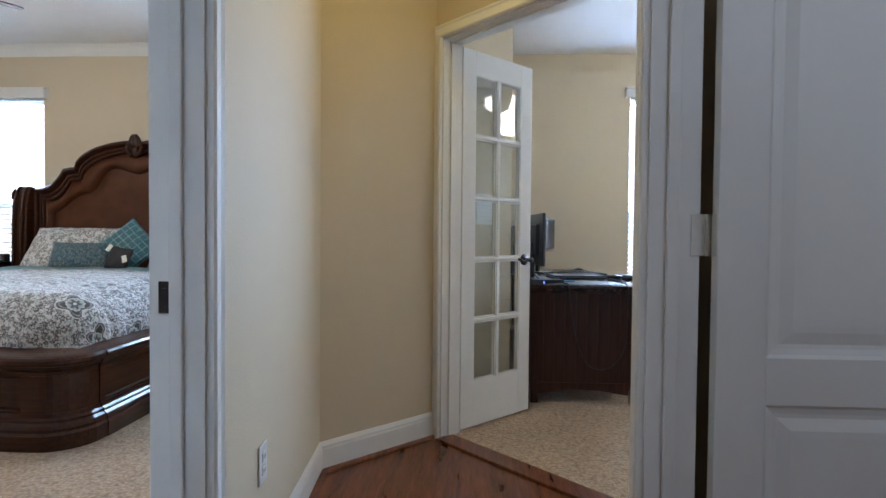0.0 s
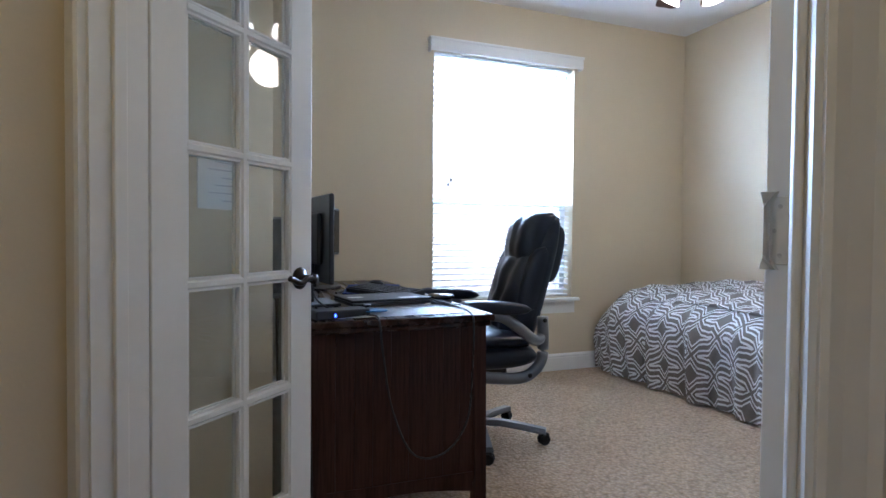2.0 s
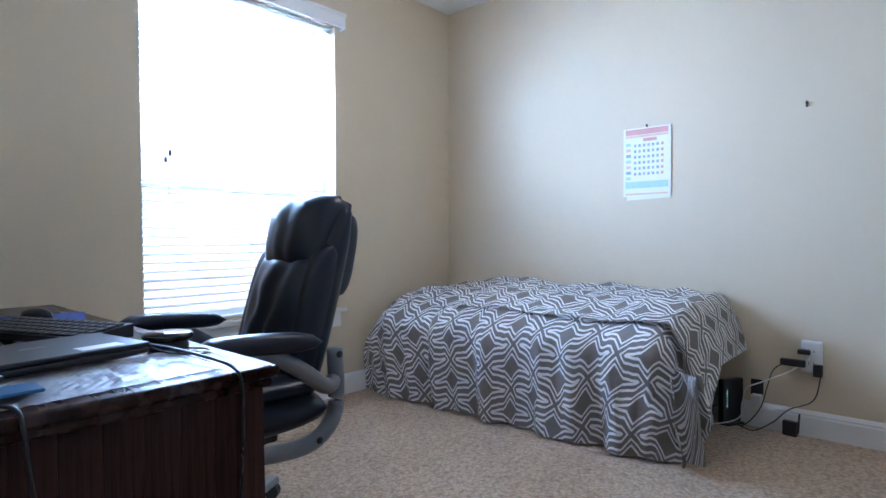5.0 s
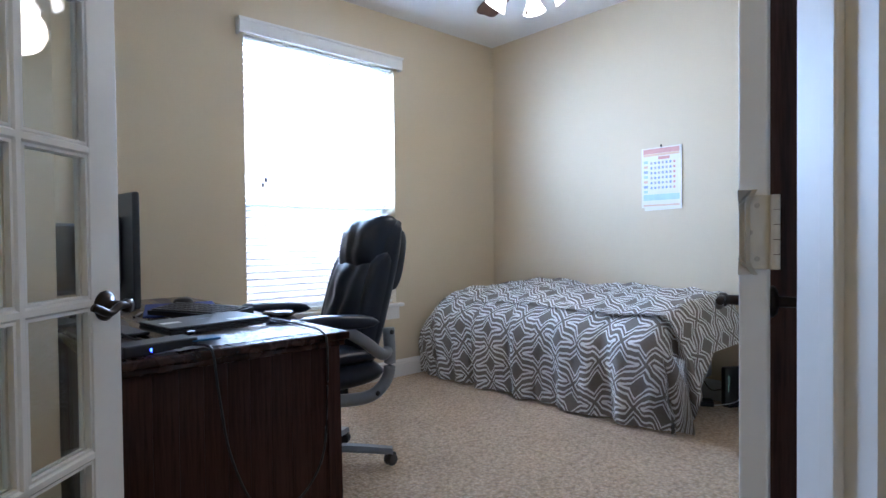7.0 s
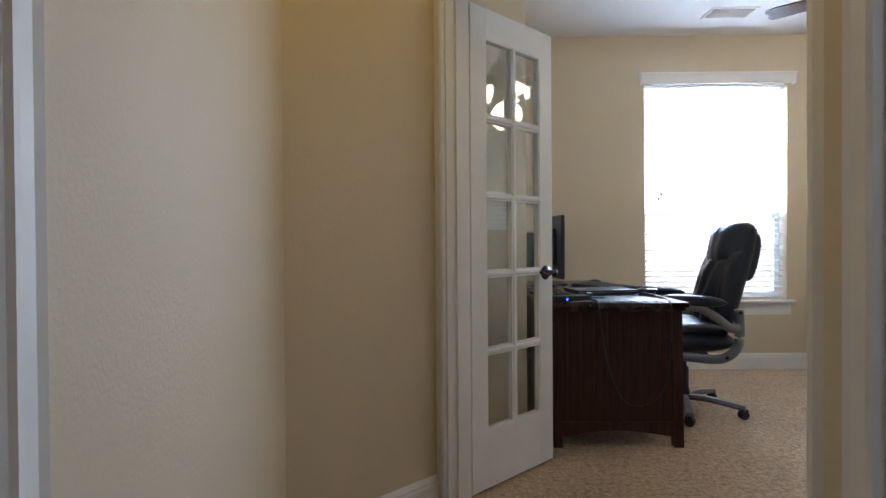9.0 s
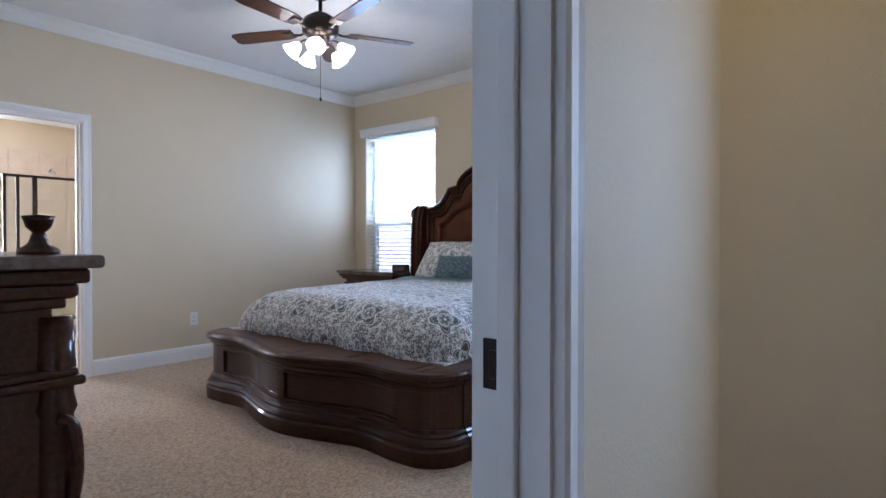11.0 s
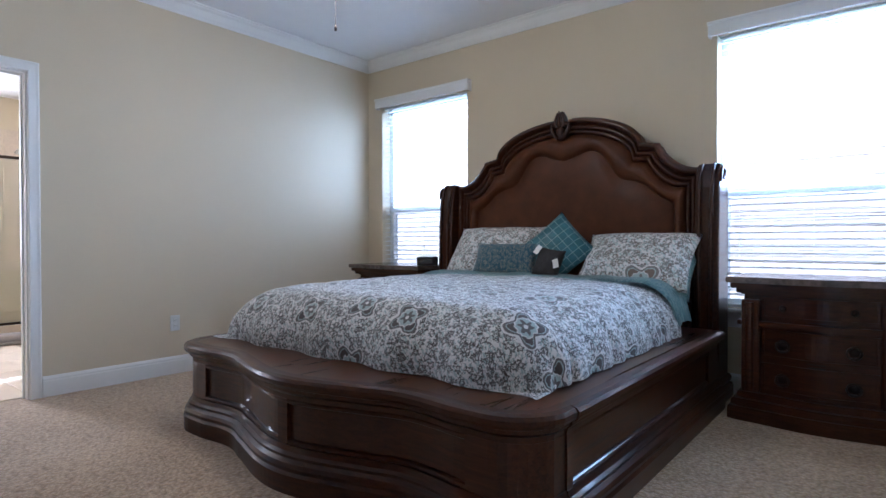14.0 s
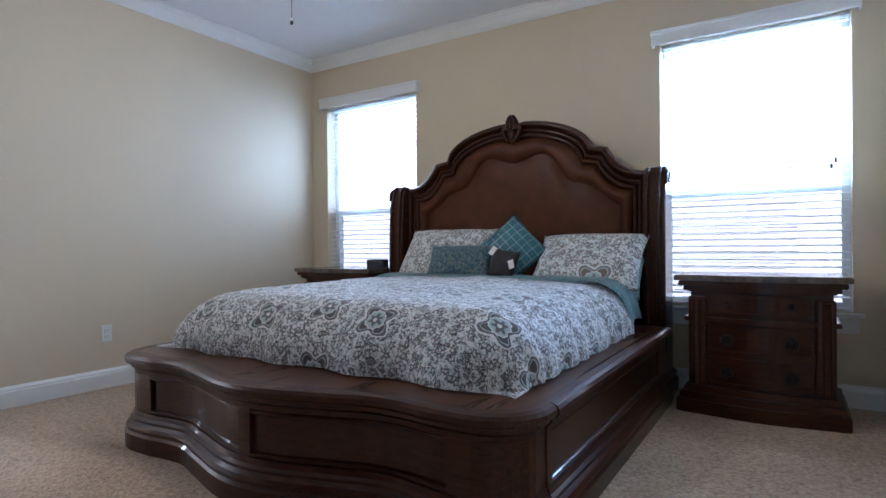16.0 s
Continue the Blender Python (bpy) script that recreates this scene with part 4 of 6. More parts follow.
part("frame", join(box(-0.17, -0.10, -0.008, 0.17, -0.08, 0), box(-0.17, 0.08, -0.008, 0.17, 0.10, 0), box(-0.17, -0.08, -0.008, -0.15, 0.08, 0), box(0.15, -0.08, -0.008, 0.17, 0.08, 0)), WHITE, vent)
part("backing", box(-0.15, -0.08, -0.0015, 0.15, 0.08, -0.0005), INKGREY, vent, "dark duct opening")
for i in range(9):
    part("louvre", box(-0.15, -0.009, -0.001, 0.15, 0.009, 0.001, m=pose(0, -0.07 + i * 0.0175, -0.006, 40)), WHITE, vent)
# ---- outside ----
structure("ground", box(-60, YB + 0.2, -0.3, 60, 120, -0.25), LAWN, "lawn outside")
house = thing("neighbour_house", "sunlit pale brick house behind the windows", "house", kind="")
part("wall", box(-14, 9.6, -0.25, 12, 10.0, 5.6), BRICK, house)
part("roof", prism([(-14.4, 9.65), (12.4, 9.65), (12.4, 14), (-14.4, 14)], 5.6, 5.75), ROOF, house)
brick_mesh = None
for r in range(24):
    for c in range(10):
        bx, bz = -3.4 + c * 0.235 + (r % 2) * 0.117, 0.35 + r * 0.078
        if brick_mesh is None:
            bo = part("brick", rbox(-0.108, -0.012, -0.033, 0.108, 0.012, 0.033, 0.003, 1), BRICK, house)
            brick_mesh = bo.data
        else:
            bo = new("brick", brick_mesh)
            bo.parent = house
        bo.location = (bx, 9.592, bz)


# ---- bedroom: the large bed ----
BXC, BH = -2.845, 1.07


def foot_path(n=60):
    """The platform's outer line: right side, rounded corner, serpentine front, corner, left side (room on the right hand)."""
    pts = [(BXC + BH, 4.62), (BXC + BH, 3.9), (BXC + BH, 3.2), (BXC + BH, 2.70)]
    for i in range(1, 8):
        a = math.pi / 2 * i / 8
        pts.append((BXC + BH - 0.16 + 0.16 * math.cos(a), 2.66 - 0.16 * math.sin(a)))
    for i in range(n + 1):
        u = 1 - 2 * i / n
        x = u * (BH - 0.16)
        a = abs(u)
        y = 2.50 + 0.05 * math.sin(math.pi * min(1, a / 0.9) ** 1.0) * 0 - 0.115 * math.cos(min(1.0, a / 0.62) * math.pi / 2) ** 2 + 0.02 * math.sin(min(1, max(0, (a - 0.45) / 0.4)) * math.pi)
        pts.append((BXC + x, y))
    for i in range(1, 8):
        a = math.pi / 2 * (1 - i / 8)
        pts.append((BXC - BH + 0.16 - 0.16 * math.cos(a), 2.66 - 0.16 * math.sin(a)))
    pts += [(BXC - BH, 2.70), (BXC - BH, 3.2), (BXC - BH, 3.9), (BXC - BH, 4.62)]
    return pts[::-1]


bed = thing("king_bed", "carved dark cherry king bed with padded leather headboard", "bed")
fp = foot_path()
prof_base = [(-0.03, 0.0), (0.045, 0.0), (0.048, 0.075), (0.040, 0.088), (0.043, 0.103), (0.036, 0.118), (0.022, 0.130), (0.024, 0.142), (0.012, 0.152), (0.006, 0.172), (-0.03, 0.172)]
prof_band = [(-0.03, 0.172), (-0.014, 0.172), (-0.014, 0.352), (-0.03, 0.352)]
front = fp[3:-3]
sides = [[(BXC - BH - 0.007, y) for y in (4.62, 3.9, 3.2, 2.697)], [(BXC + BH + 0.007, y) for y in (2.697, 3.2, 3.9, 4.62)]]


def stile_on(path):
    return sweep(path, [(-0.02, 0.172), (0.002, 0.172), (0.002, 0.352), (-0.02, 0.352)])


def bead_on(path, z0, z1):
    return sweep(path, [(-0.02, z0), (-0.006, z0), (0.000, z0 + 0.004), (0.001, (z0 + z1) / 2), (0.000, z1 - 0.004), (-0.006, z1), (-0.02, z1)])


def between(path, y0, y1):
    """A straight stretch of a side rail from y0 to y1."""
    return [(path[0][0], y0), (path[0][0], y1)]


L = len(front)
for path in [front] + sides:
    part("base_moulding", sweep(path, prof_base), BEDWOOD if path is front else BEDSIDE, bed)
    part("panel_band", sweep(path, prof_band), BEDWOOD if path is front else BEDSIDE, bed)
    for z0, z1 in ((0.172, 0.192), (0.332, 0.352)):
        part("panel_bead", bead_on(path, z0, z1), BEDWOOD if path is front else BEDSIDE, bed)
for i0, i1 in ((0, 11), (L // 2 - 1, L // 2 + 1), (L - 12, L - 1)):
    part("stile", stile_on(front[i0:i1 + 1]), BEDWOOD, bed)
for path, sg in zip(sides, (-1, 1)):
    for y0, y1 in ((2.697, 2.74), (4.42, 4.62)):
        part("stile", stile_on(between(path, *((y0, y1) if sg > 0 else (y1, y0)))), BEDSIDE, bed)
# top ledge of the platform: inner line pulled to a plain rectangle
rim = [(-0.03, 0.352), (0.0, 0.352), (0.004, 0.372), (0.018, 0.385), (0.020, 0.398), (0.036, 0.404), (0.044, 0.416), (0.045, 0.432), (0.036, 0.444), (0.018, 0.450), (-0.02, 0.450), (-0.03, 0.44)]
for path in [front] + sides:
    part("rim_moulding", sweep(path, rim), BEDWOOD if path is front else BEDSIDE, bed)
inner = [(x - 0.025 * (1 if x > BXC else -1) if y > 2.7 else x, y + 0.022) for x, y in fp]
part("platform_deck", prism(inner, 0.40, 0.4485), LITDECKWOOD, bed)
part("inner_base", box(BXC - BH + 0.04, 2.62, 0.0, BXC + BH - 0.04, 4.6, 0.40), BEDWOOD, bed)


def crest(u):
    a = abs(u)
    if a < 0.555:
        return 1.60 + 0.255 * math.sqrt(max(0, 1 - (a / 0.575) ** 2)) - 0.02 * math.exp(-(a / 0.05) ** 2)
    if a < 0.68:
        return 1.622 - 0.02 * (a - 0.555) / 0.125
    k = min(1, (a - 0.68) / 0.24)
    return 1.425 + 0.165 * (1 - k) ** 2.2


HY = 4.80
outline = [(-0.945, 0.42), (-0.945, 0.9), (-0.945, 1.25)] + [(u, crest(u)) for u in [-0.945 + 1.89 * i / 120 for i in range(121)]] + [(0.945, 1.25), (0.945, 0.9), (0.945, 0.42)]


def inset(line, d, smooth=0):
    """The outline drawn in by d: narrowed to its middle and lowered along the crest."""
    return [(x * (0.945 - d) / 0.945, z - d * 1.12 if z > 1.3 else min(z, 1.25)) for x, z in line]


def contour_strip(d0, d1, depth0, bulge, steps, s0, s1):
    bm = bmesh.new()
    rows = []
    for k in range(steps + 1):
        f = k / steps
        d = d0 + (d1 - d0) * f
        ln = inset(outline, d, int(s0 + (s1 - s0) * f))
        y = HY - depth0 - bulge * math.sin(math.pi * f) ** 0.7
        rows.append([bm.verts.new((BXC + x, y, z)) for x, z in ln])
    for r, q in zip(rows, rows[1:]):
        for i in range(len(r) - 1):
            bm.faces.new((r[i], r[i + 1], q[i + 1], q[i]))
    return bm


hb = part("headboard", prism([(0, 0), (1, 0), (1, 1), (0, 1)], 0, 0.001), BEDWOOD, bed)
bm = bmesh.new()
fr, bk = [bm.verts.new((BXC + x, HY + 0.02, z)) for x, z in outline], [bm.verts.new((BXC + x, HY + 0.11, z)) for x, z in outline]
bm.faces.new(fr), bm.faces.new(bk[::-1])
for i in range(len(fr)):
    j = (i + 1) % len(fr)
    bm.faces.new((fr[i], fr[j], bk[j], bk[i]))
bmesh.ops.recalc_face_normals(bm, faces=bm.faces)
bm.to_mesh(hb.data)
bm.free()
part("carved_frame", join(contour_strip(-0.012, 0.034, 0.0, 0.045, 6, 0, 1), contour_strip(0.034, 0.062, -0.002, 0.022, 4, 1, 2), contour_strip(0.062, 0.094, -0.004, 0.03, 4, 2, 3)), BEDWOOD, bed, smooth=True)


def inner_edge(a):
    """Height of the leather field's scalloped upper edge, a metres off the middle."""
    pts = ((0.0, 1.56), (0.09, 1.585), (0.17, 1.615), (0.24, 1.612), (0.30, 1.57), (0.345, 1.50), (0.39, 1.425), (0.44, 1.395), (0.51, 1.385), (0.59, 1.35), (0.68, 1.27), (0.78, 1.21))
    for (a0, z0), (a1, z1) in zip(pts, pts[1:]):
        if a <= a1:
            f = (a - a0) / (a1 - a0)
            return z0 + (z1 - z0) * f
    return pts[-1][1]


ln = [(x * 0.775 / 0.945, inner_edge(abs(x) * 0.775 / 0.945) if z > 1.3 else min(z, 1.19)) for x, z in outline]
for _ in range(3):
    ln = ln[:4] + [(x, (ln[i + 3][1] + 2 * z + ln[i + 5][1]) / 4) for i, (x, z) in enumerate(ln[4:-4])] + ln[-4:]
bm = bmesh.new()
rows = []
for k in range(13):
    f = k / 12
    y = HY + 0.006 - 0.045 * math.sin(math.pi * f) ** 0.6
    rows.append([bm.verts.new((BXC + xo + (xi - xo) * f, y, zo + (zi - zo) * f)) for (xo, zo), (xi, zi) in zip(inset(outline, 0.094), ln)])
for r, q in zip(rows, rows[1:]):
    for i in range(len(r) - 1):
        bm.faces.new((r[i], r[i + 1], q[i + 1], q[i]))
part("padded_border", bm, HIDE, bed, "brown leather padded border", smooth=True)
bm = bmesh.new()
ln = ln[3:-3]
rows = []
for k in range(15):
    f = k / 14
    rows.append([bm.verts.new((BXC + x, HY + 0.006 - 0.024 * min(1, f * 7) ** 0.5 * min(1, max(0.0, 0.776 - abs(x)) * 9) ** 0.5, z + (0.42 - z) * f)) for x, z in ln])
for r, q in zip(rows, rows[1:]):
    for i in range(len(r) - 1):
        bm.faces.new((r[i], r[i + 1], q[i + 1], q[i]))
part("leather_panel", bm, HIDE, bed, "brown leather centre panel", smooth=True)
# carved shell at the top
fin = [lathe([(0.0, 0), (0.03, 0.012), (0.048, 0.04), (0.046, 0.07), (0.034, 0.1), (0.016, 0.125), (0.0, 0.135)], 16, pose(BXC, HY - 0.03, 1.785) @ Matrix.Diagonal((1, 0.75, 1, 1))),
       lathe([(0.0, 0), (0.022, 0.015), (0.036, 0.06), (0.03, 0.1), (0.0, 0.125)], 14, pose(BXC, HY - 0.045, 1.70) @ Matrix.Diagonal((1, 0.8, 1, 1)))]
for s in (-1, 1):
    fin.append(tube(spline([(BXC + s * 0.012, HY - 0.07, 1.90), (BXC + s * 0.03, HY - 0.072, 1.86), (BXC + s * 0.034, HY - 0.07, 1.82), (BXC + s * 0.016, HY - 0.068, 1.79)], 5), 0.008, 8))
    fin.append(tube(spline([(BXC + s * 0.02, HY - 0.06, 1.72), (BXC + s * 0.052, HY - 0.06, 1.755), (BXC + s * 0.066, HY - 0.055, 1.80), (BXC + s * 0.045, HY - 0.06, 1.822), (BXC + s * 0.034, HY - 0.065, 1.80)], 5), 0.016, 8))
fin.append(tube(spline([(BXC, HY - 0.075, 1.91), (BXC, HY - 0.08, 1.85), (BXC, HY - 0.075, 1.79)], 4), 0.006, 8))
part("carved_finial", join(*fin), BEDWOOD, bed, smooth=True)
# winged side posts that curve forward and roll back at the top
for s in (-1, 1):
    side = [(4.66, 0.30), (4.655, 0.7), (4.66, 1.1), (4.675, 1.30), (4.70, 1.40), (4.74, 1.445), (4.79, 1.44), (4.825, 1.40), (4.82, 1.36), (4.90, 1.33), (4.91, 0.9), (4.91, 0.0), (4.62, 0.0), (4.60, 0.2), (4.61, 0.40)]
    bm = bmesh.new()
    x0, x1 = BXC + s * 0.935, BXC + s * 1.075
    a = [bm.verts.new((x0, y, z)) for y, z in side]
    b2 = [bm.verts.new((x1, y, z)) for y, z in side]
    bm.faces.new(a), bm.faces.new(b2[::-1])
    for i in range(len(a)):
        j = (i + 1) % len(a)
        bm.faces.new((a[i], a[j], b2[j], b2[i]))
    bmesh.ops.recalc_face_normals(bm, faces=bm.faces)
    bmesh.ops.bevel(bm, geom=[e for e in bm.edges if abs(e.verts[0].co.x - e.verts[1].co.x) < 1e-4], offset=0.022, segments=3, profile=0.6, affect="EDGES")
    part("side_post", bm, BEDSIDE, bed)
    part("post_bead", join(*[tube(spline([(BXC + s * bx, 4.652, 0.46), (BXC + s * bx, 4.647, 0.9), (BXC + s * bx, 4.655, 1.2), (BXC + s * bx, 4.69, 1.39), (BXC + s * bx, 4.74, 1.44)], 5), 0.012, 8) for bx in (0.965, 1.035)]), BEDSIDE, bed, smooth=True)
    part("post_scroll", tube(spline([(BXC + s * 1.077, 4.69, 1.33), (BXC + s * 1.078, 4.70, 1.39), (BXC + s * 1.078, 4.74, 1.42), (BXC + s * 1.078, 4.785, 1.40), (BXC + s * 1.078, 4.78, 1.36), (BXC + s * 1.078, 4.745, 1.36)], 6), 0.010, 8), BEDSIDE, bed, smooth=True)
    part("post_foot", join(rbox(BXC + s * 1.0 - 0.105, 4.56, 0.0, BXC + s * 1.0 + 0.105, 4.93, 0.10, 0.02), rbox(BXC + s * 1.0 - 0.095, 4.57, 0.10, BXC + s * 1.0 + 0.095, 4.925, 0.15, 0.02)), BEDSIDE, bed)

mattress = finish("mattress", rbox(-3.62, 3.0, 0.449, -2.05, 4.72, 0.62, 0.06, 4), PLASTIC, label="thick mattress under the printed quilt on the bed", category="mattress")


def quilt_fn(u, v):
    """u across the bed, v from the foot towards the head."""
    hw, y0, y1 = 1.0, 2.67, 4.25
    a = 2 * u - 1
    a = math.copysign(1 - (1 - abs(a)) ** 1.35, a)
    x = a * hw
    v = v ** 1.7
    y = y0 + (y1 - y0) * v
    side = max(0.0, (abs(a) - 0.74) / 0.26)
    foot = max(0.0, 1 - v / 0.17)
    k = min(1.0, (side ** 2.6 + foot ** 2.6) ** (1 / 2.6))
    drop = 1 - math.sqrt(max(0, 1 - k * k))
    top = 0.735 - 0.035 * max(0, 1 - v / 0.5) + 0.02 * math.exp(-((a) / 0.6) ** 2)
    z = top + (0.453 - top) * drop
    f = 1 if k < 0.98 else 0.2
    z += f * (0.010 * noise.noise(Vector((x * 5, y * 5, 0))) + 0.005 * noise.noise(Vector((x * 14, y * 14, 3))))
    if k > 0.5:
        w = (k - 0.5) * 2
        ripple = w * 0.02 * math.sin(15 * (y if side > foot else x) + 3 * noise.noise(Vector((x * 3, y * 3, 1))))
        if side > foot:
            x += math.copysign(ripple, a)
        else:
            y += ripple
    return (-2.88 + x, y, max(z, 0.4515))


quilt = thing("quilt", "white quilt printed with grey and brown medallion flowers", "quilt")
part("cover", grid_mesh(110, 100, quilt_fn, "arc"), QUILT, quilt, smooth=True)


def fold_fn(u, v):
    a = 2 * u - 1
    x, y = a * 0.96, 4.10 + 0.36 * v
    side = max(0.0, (abs(a) - 0.76) / 0.24)
    z = 0.765 - 0.24 * (1 - math.sqrt(max(0, 1 - side ** 2.4))) - 0.02 * (2 * v - 1) ** 2
    z += 0.008 * noise.noise(Vector((x * 7, y * 9, 5)))
    return (-2.835 + x + math.copysign(0.012 * math.sin(20 * y) * side, a), y + 0.02 * noise.noise(Vector((x * 3, 2, 1))) + 0.10 * side * (1 - v), z)


def thicken(bm, t):
    bmesh.ops.solidify(bm, geom=bm.faces[:], thickness=t)
    return bm


part("turned_back_edge", thicken(grid_mesh(60, 14, fold_fn, lambda u, v: (u * 2.0, v * 0.4)), 0.015), TEAL, quilt, "teal reverse of the quilt, turned back", smooth=True)


def pillow(name, m, w, h, d, mat, label, seed):
    return place(finish(name, cushion(w, h, d, seed=seed), mat, label=label, category="pillow", smooth=True), m)


def place(ob, m):
    ob.matrix_basis = m
    return ob


pillow("sham_pillow", pose(-3.31, 4.56, 0.885, -38, 0, 2), 0.74, 0.50, 0.20, SHAM, "white pillow sham with grey medallion print against the headboard", 0.3)
pillow("sham_pillow", pose(-2.22, 4.53, 0.85, -42, 0, -2), 0.72, 0.46, 0.20, SHAM, "plump white pillow sham with grey medallion print", 1.7)
pillow("sleeping_pillow", pose(-2.24, 4.62, 0.80, -42, 0, -2), 0.74, 0.48, 0.16, TEAL, "teal printed pillow behind the sham", 0.9)
pillow("sleeping_pillow", pose(-3.36, 4.65, 0.83, -38, 0, 2), 0.78, 0.48, 0.14, TEAL, "teal printed pillow behind the sham", 2.2)
pillow("diamond_cushion", pose(-2.72, 4.47, 0.925, -24, 45, 0), 0.37, 0.37, 0.13, TEALDIAMOND, "teal quilted satin cushion standing on its corner", 0.1)
pillow("lumbar_cushion", pose(-3.06, 4.34, 0.85, -24, 0, 3), 0.50, 0.25, 0.12, TEALDARK, "dark teal oblong cushion with beige medallions", 0.6)
small = pillow("small_cushion", pose(-2.69, 4.28, 0.835, -24, 8, -4), 0.19, 0.20, 0.09, DARKGREY, "small charcoal cushion with white tags", 0.2)
for x, z, a in ((-0.075, 0.06, 20), (0.085, -0.01, -30)):
    part("tag", box(-0.018, -0.002, -0.03, 0.018, 0.002, 0.03, m=pose(x, -0.055, z, 0, a, 0)), PAPER, small, "white paper tag")
# stitched lattice of the diamond cushion
dc = bpy.data.objects["diamond_cushion"]
for k in range(-3, 4):
    o = k * 0.051
    for swap in (0, 1):
        pts = []
        for i in range(9):
            t = (i / 8 - 0.5) * 0.335
            x, z = (o, t) if swap == 0 else (t, o)
            a, b = x / 0.185, z / 0.185
            full = (max(0, 1 - abs(a) ** 2.6) * max(0, 1 - abs(b) ** 2.6)) ** 0.55
            pts.append((x, -0.067 * full - 0.001, z))
        part("stitch_line", tube(pts, 0.0018, 5), TEAL, dc)


# ---- nightstands ----
def nightstand(m, group):
    """A serpentine-front chest of three drawers with a stone top. Local x across (centre 0), front towards -y at y = 0, z up."""
    ob = thing("nightstand", "dark cherry nightstand with three drawers and brown stone top", "nightstand", m, group=group)
    W, Dp = 0.70, 0.48

    def front(off, n=24, w=W, amp=0.022):
        p = []
        for i in range(n + 1):
            u = 2 * i / n - 1
            p.append((u * w / 2, -off - amp * math.cos(u * math.pi) * (1 if abs(u) < 0.98 else 1)))
        return p

    def slab(off, z0, z1, w, amp=0.022, bev=0.0):
        p = front(off, 24, w, amp) + [(w / 2, Dp), (-w / 2, Dp)]
        bm = prism(p, z0, z1)
        if bev:
            bmesh.ops.bevel(bm, geom=[e for e in bm.edges if abs(e.verts[0].co.z - e.verts[1].co.z) < 1e-5], offset=bev, segments=3, profile=0.6, affect="EDGES")
        return bm

    part("plinth", slab(0.075, 0.0, 0.075, W + 0.12, bev=0.012), BEDWOOD, ob)
    part("plinth_moulding", slab(0.06, 0.075, 0.115, W + 0.09, bev=0.016), BEDWOOD, ob)
    part("plinth_moulding", slab(0.03, 0.115, 0.15, W + 0.04, bev=0.012), BEDWOOD, ob)
    part("body", slab(0.0, 0.15, 0.70, W - 0.02), BEDWOOD, ob)
    part("cornice", join(slab(0.012, 0.682, 0.694, W + 0.01, bev=0.004), slab(0.035, 0.69, 0.715, W + 0.05, bev=0.01), slab(0.055, 0.715, 0.745, W + 0.10, bev=0.012)), BEDWOOD, ob)
    part("stone_top", slab(0.07, 0.745, 0.778, W + 0.14, bev=0.009), MARBLE, ob, "mottled brown stone top")
    part("waist_moulding", slab(0.022, 0.514, 0.540, W + 0.045, bev=0.008), BEDWOOD, ob)
    for s in (-1, 1):
        part("pilaster", join(rbox(s * (W / 2 - 0.045) - 0.045, -0.012, 0.15, s * (W / 2 - 0.045) + 0.045, 0.05, 0.655, 0.012), lathe([(0.022, 0.16), (0.022, 0.64)], 12, pose(s * (W / 2 - 0.04), -0.008, 0))), BEDWOOD, ob)
    for z0, z1 in ((0.165, 0.318), (0.345, 0.498), (0.556, 0.672)):
        w = W - 0.19
        p = [(x, y - 0.006) for x, y in front(0.0, 20, w)]
        # Dark sheet behind each drawer paints the shade of its gap.
        part("drawer_reveal", prism([(x * (w + 0.016) / w, y - 0.001) for x, y in front(0.0, 20, w)] + [(w / 2 + 0.008, 0.1), (-w / 2 - 0.008, 0.1)], z0 - 0.008, z1 + 0.008), GAPSHADE, ob, "dark strip drawn as the shadow gap round the drawer")
        dr = part("drawer", prism(p + [(w / 2, 0.1), (-w / 2, 0.1)], z0, z1), BEDWOOD, ob)
        for sx in (-1, 1):
            part("drawer_bead", rbox(sx * (w / 2 - 0.007) - 0.007, -0.022 * math.cos(math.pi) - 0.016, z0, sx * (w / 2 - 0.007) + 0.007, 0.05, z1, 0.002, 1), BEDWOOD, dr)
        for q0, q1 in ((z0, z0 + 0.014), (z1 - 0.014, z1)):
            part("drawer_bead", prism([(x, y - 0.016) for x, y in front(0.0, 20, w)] + [(w / 2, 0.05), (-w / 2, 0.05)], q0, q1), BEDWOOD, dr)
        for s in (-1, 1):
            x = s * w * 0.30
            y = -0.022 * math.cos(2 * x / w * math.pi) - 0.008
            zc = (z0 + z1) / 2
            if z1 > 0.65:
                kb = lathe([(0.0, 0), (0.018, 0), (0.016, 0.006), (0.007, 0.012), (0.013, 0.022), (0.012, 0.03), (0.0, 0.033)], 14, pose(x, y, zc, 90))
            else:
                ringp = [(x + 0.03 * math.cos(t), y - 0.016, zc - 0.006 + 0.03 * math.sin(t)) for t in [2 * math.pi * i / 20 for i in range(21)]]
                kb = join(lathe([(0.0, 0), (0.026, 0), (0.024, 0.006), (0.01, 0.01), (0.0, 0.012)], 16, pose(x, y, zc, 90)), tube(ringp, 0.0055, 8), rbox(x - 0.014, y - 0.022, zc - 0.04, x + 0.014, y - 0.010, zc - 0.026, 0.003))
            part("pull", kb, BRONZE, dr, "dark bronze ring pull", smooth=True)
    return ob


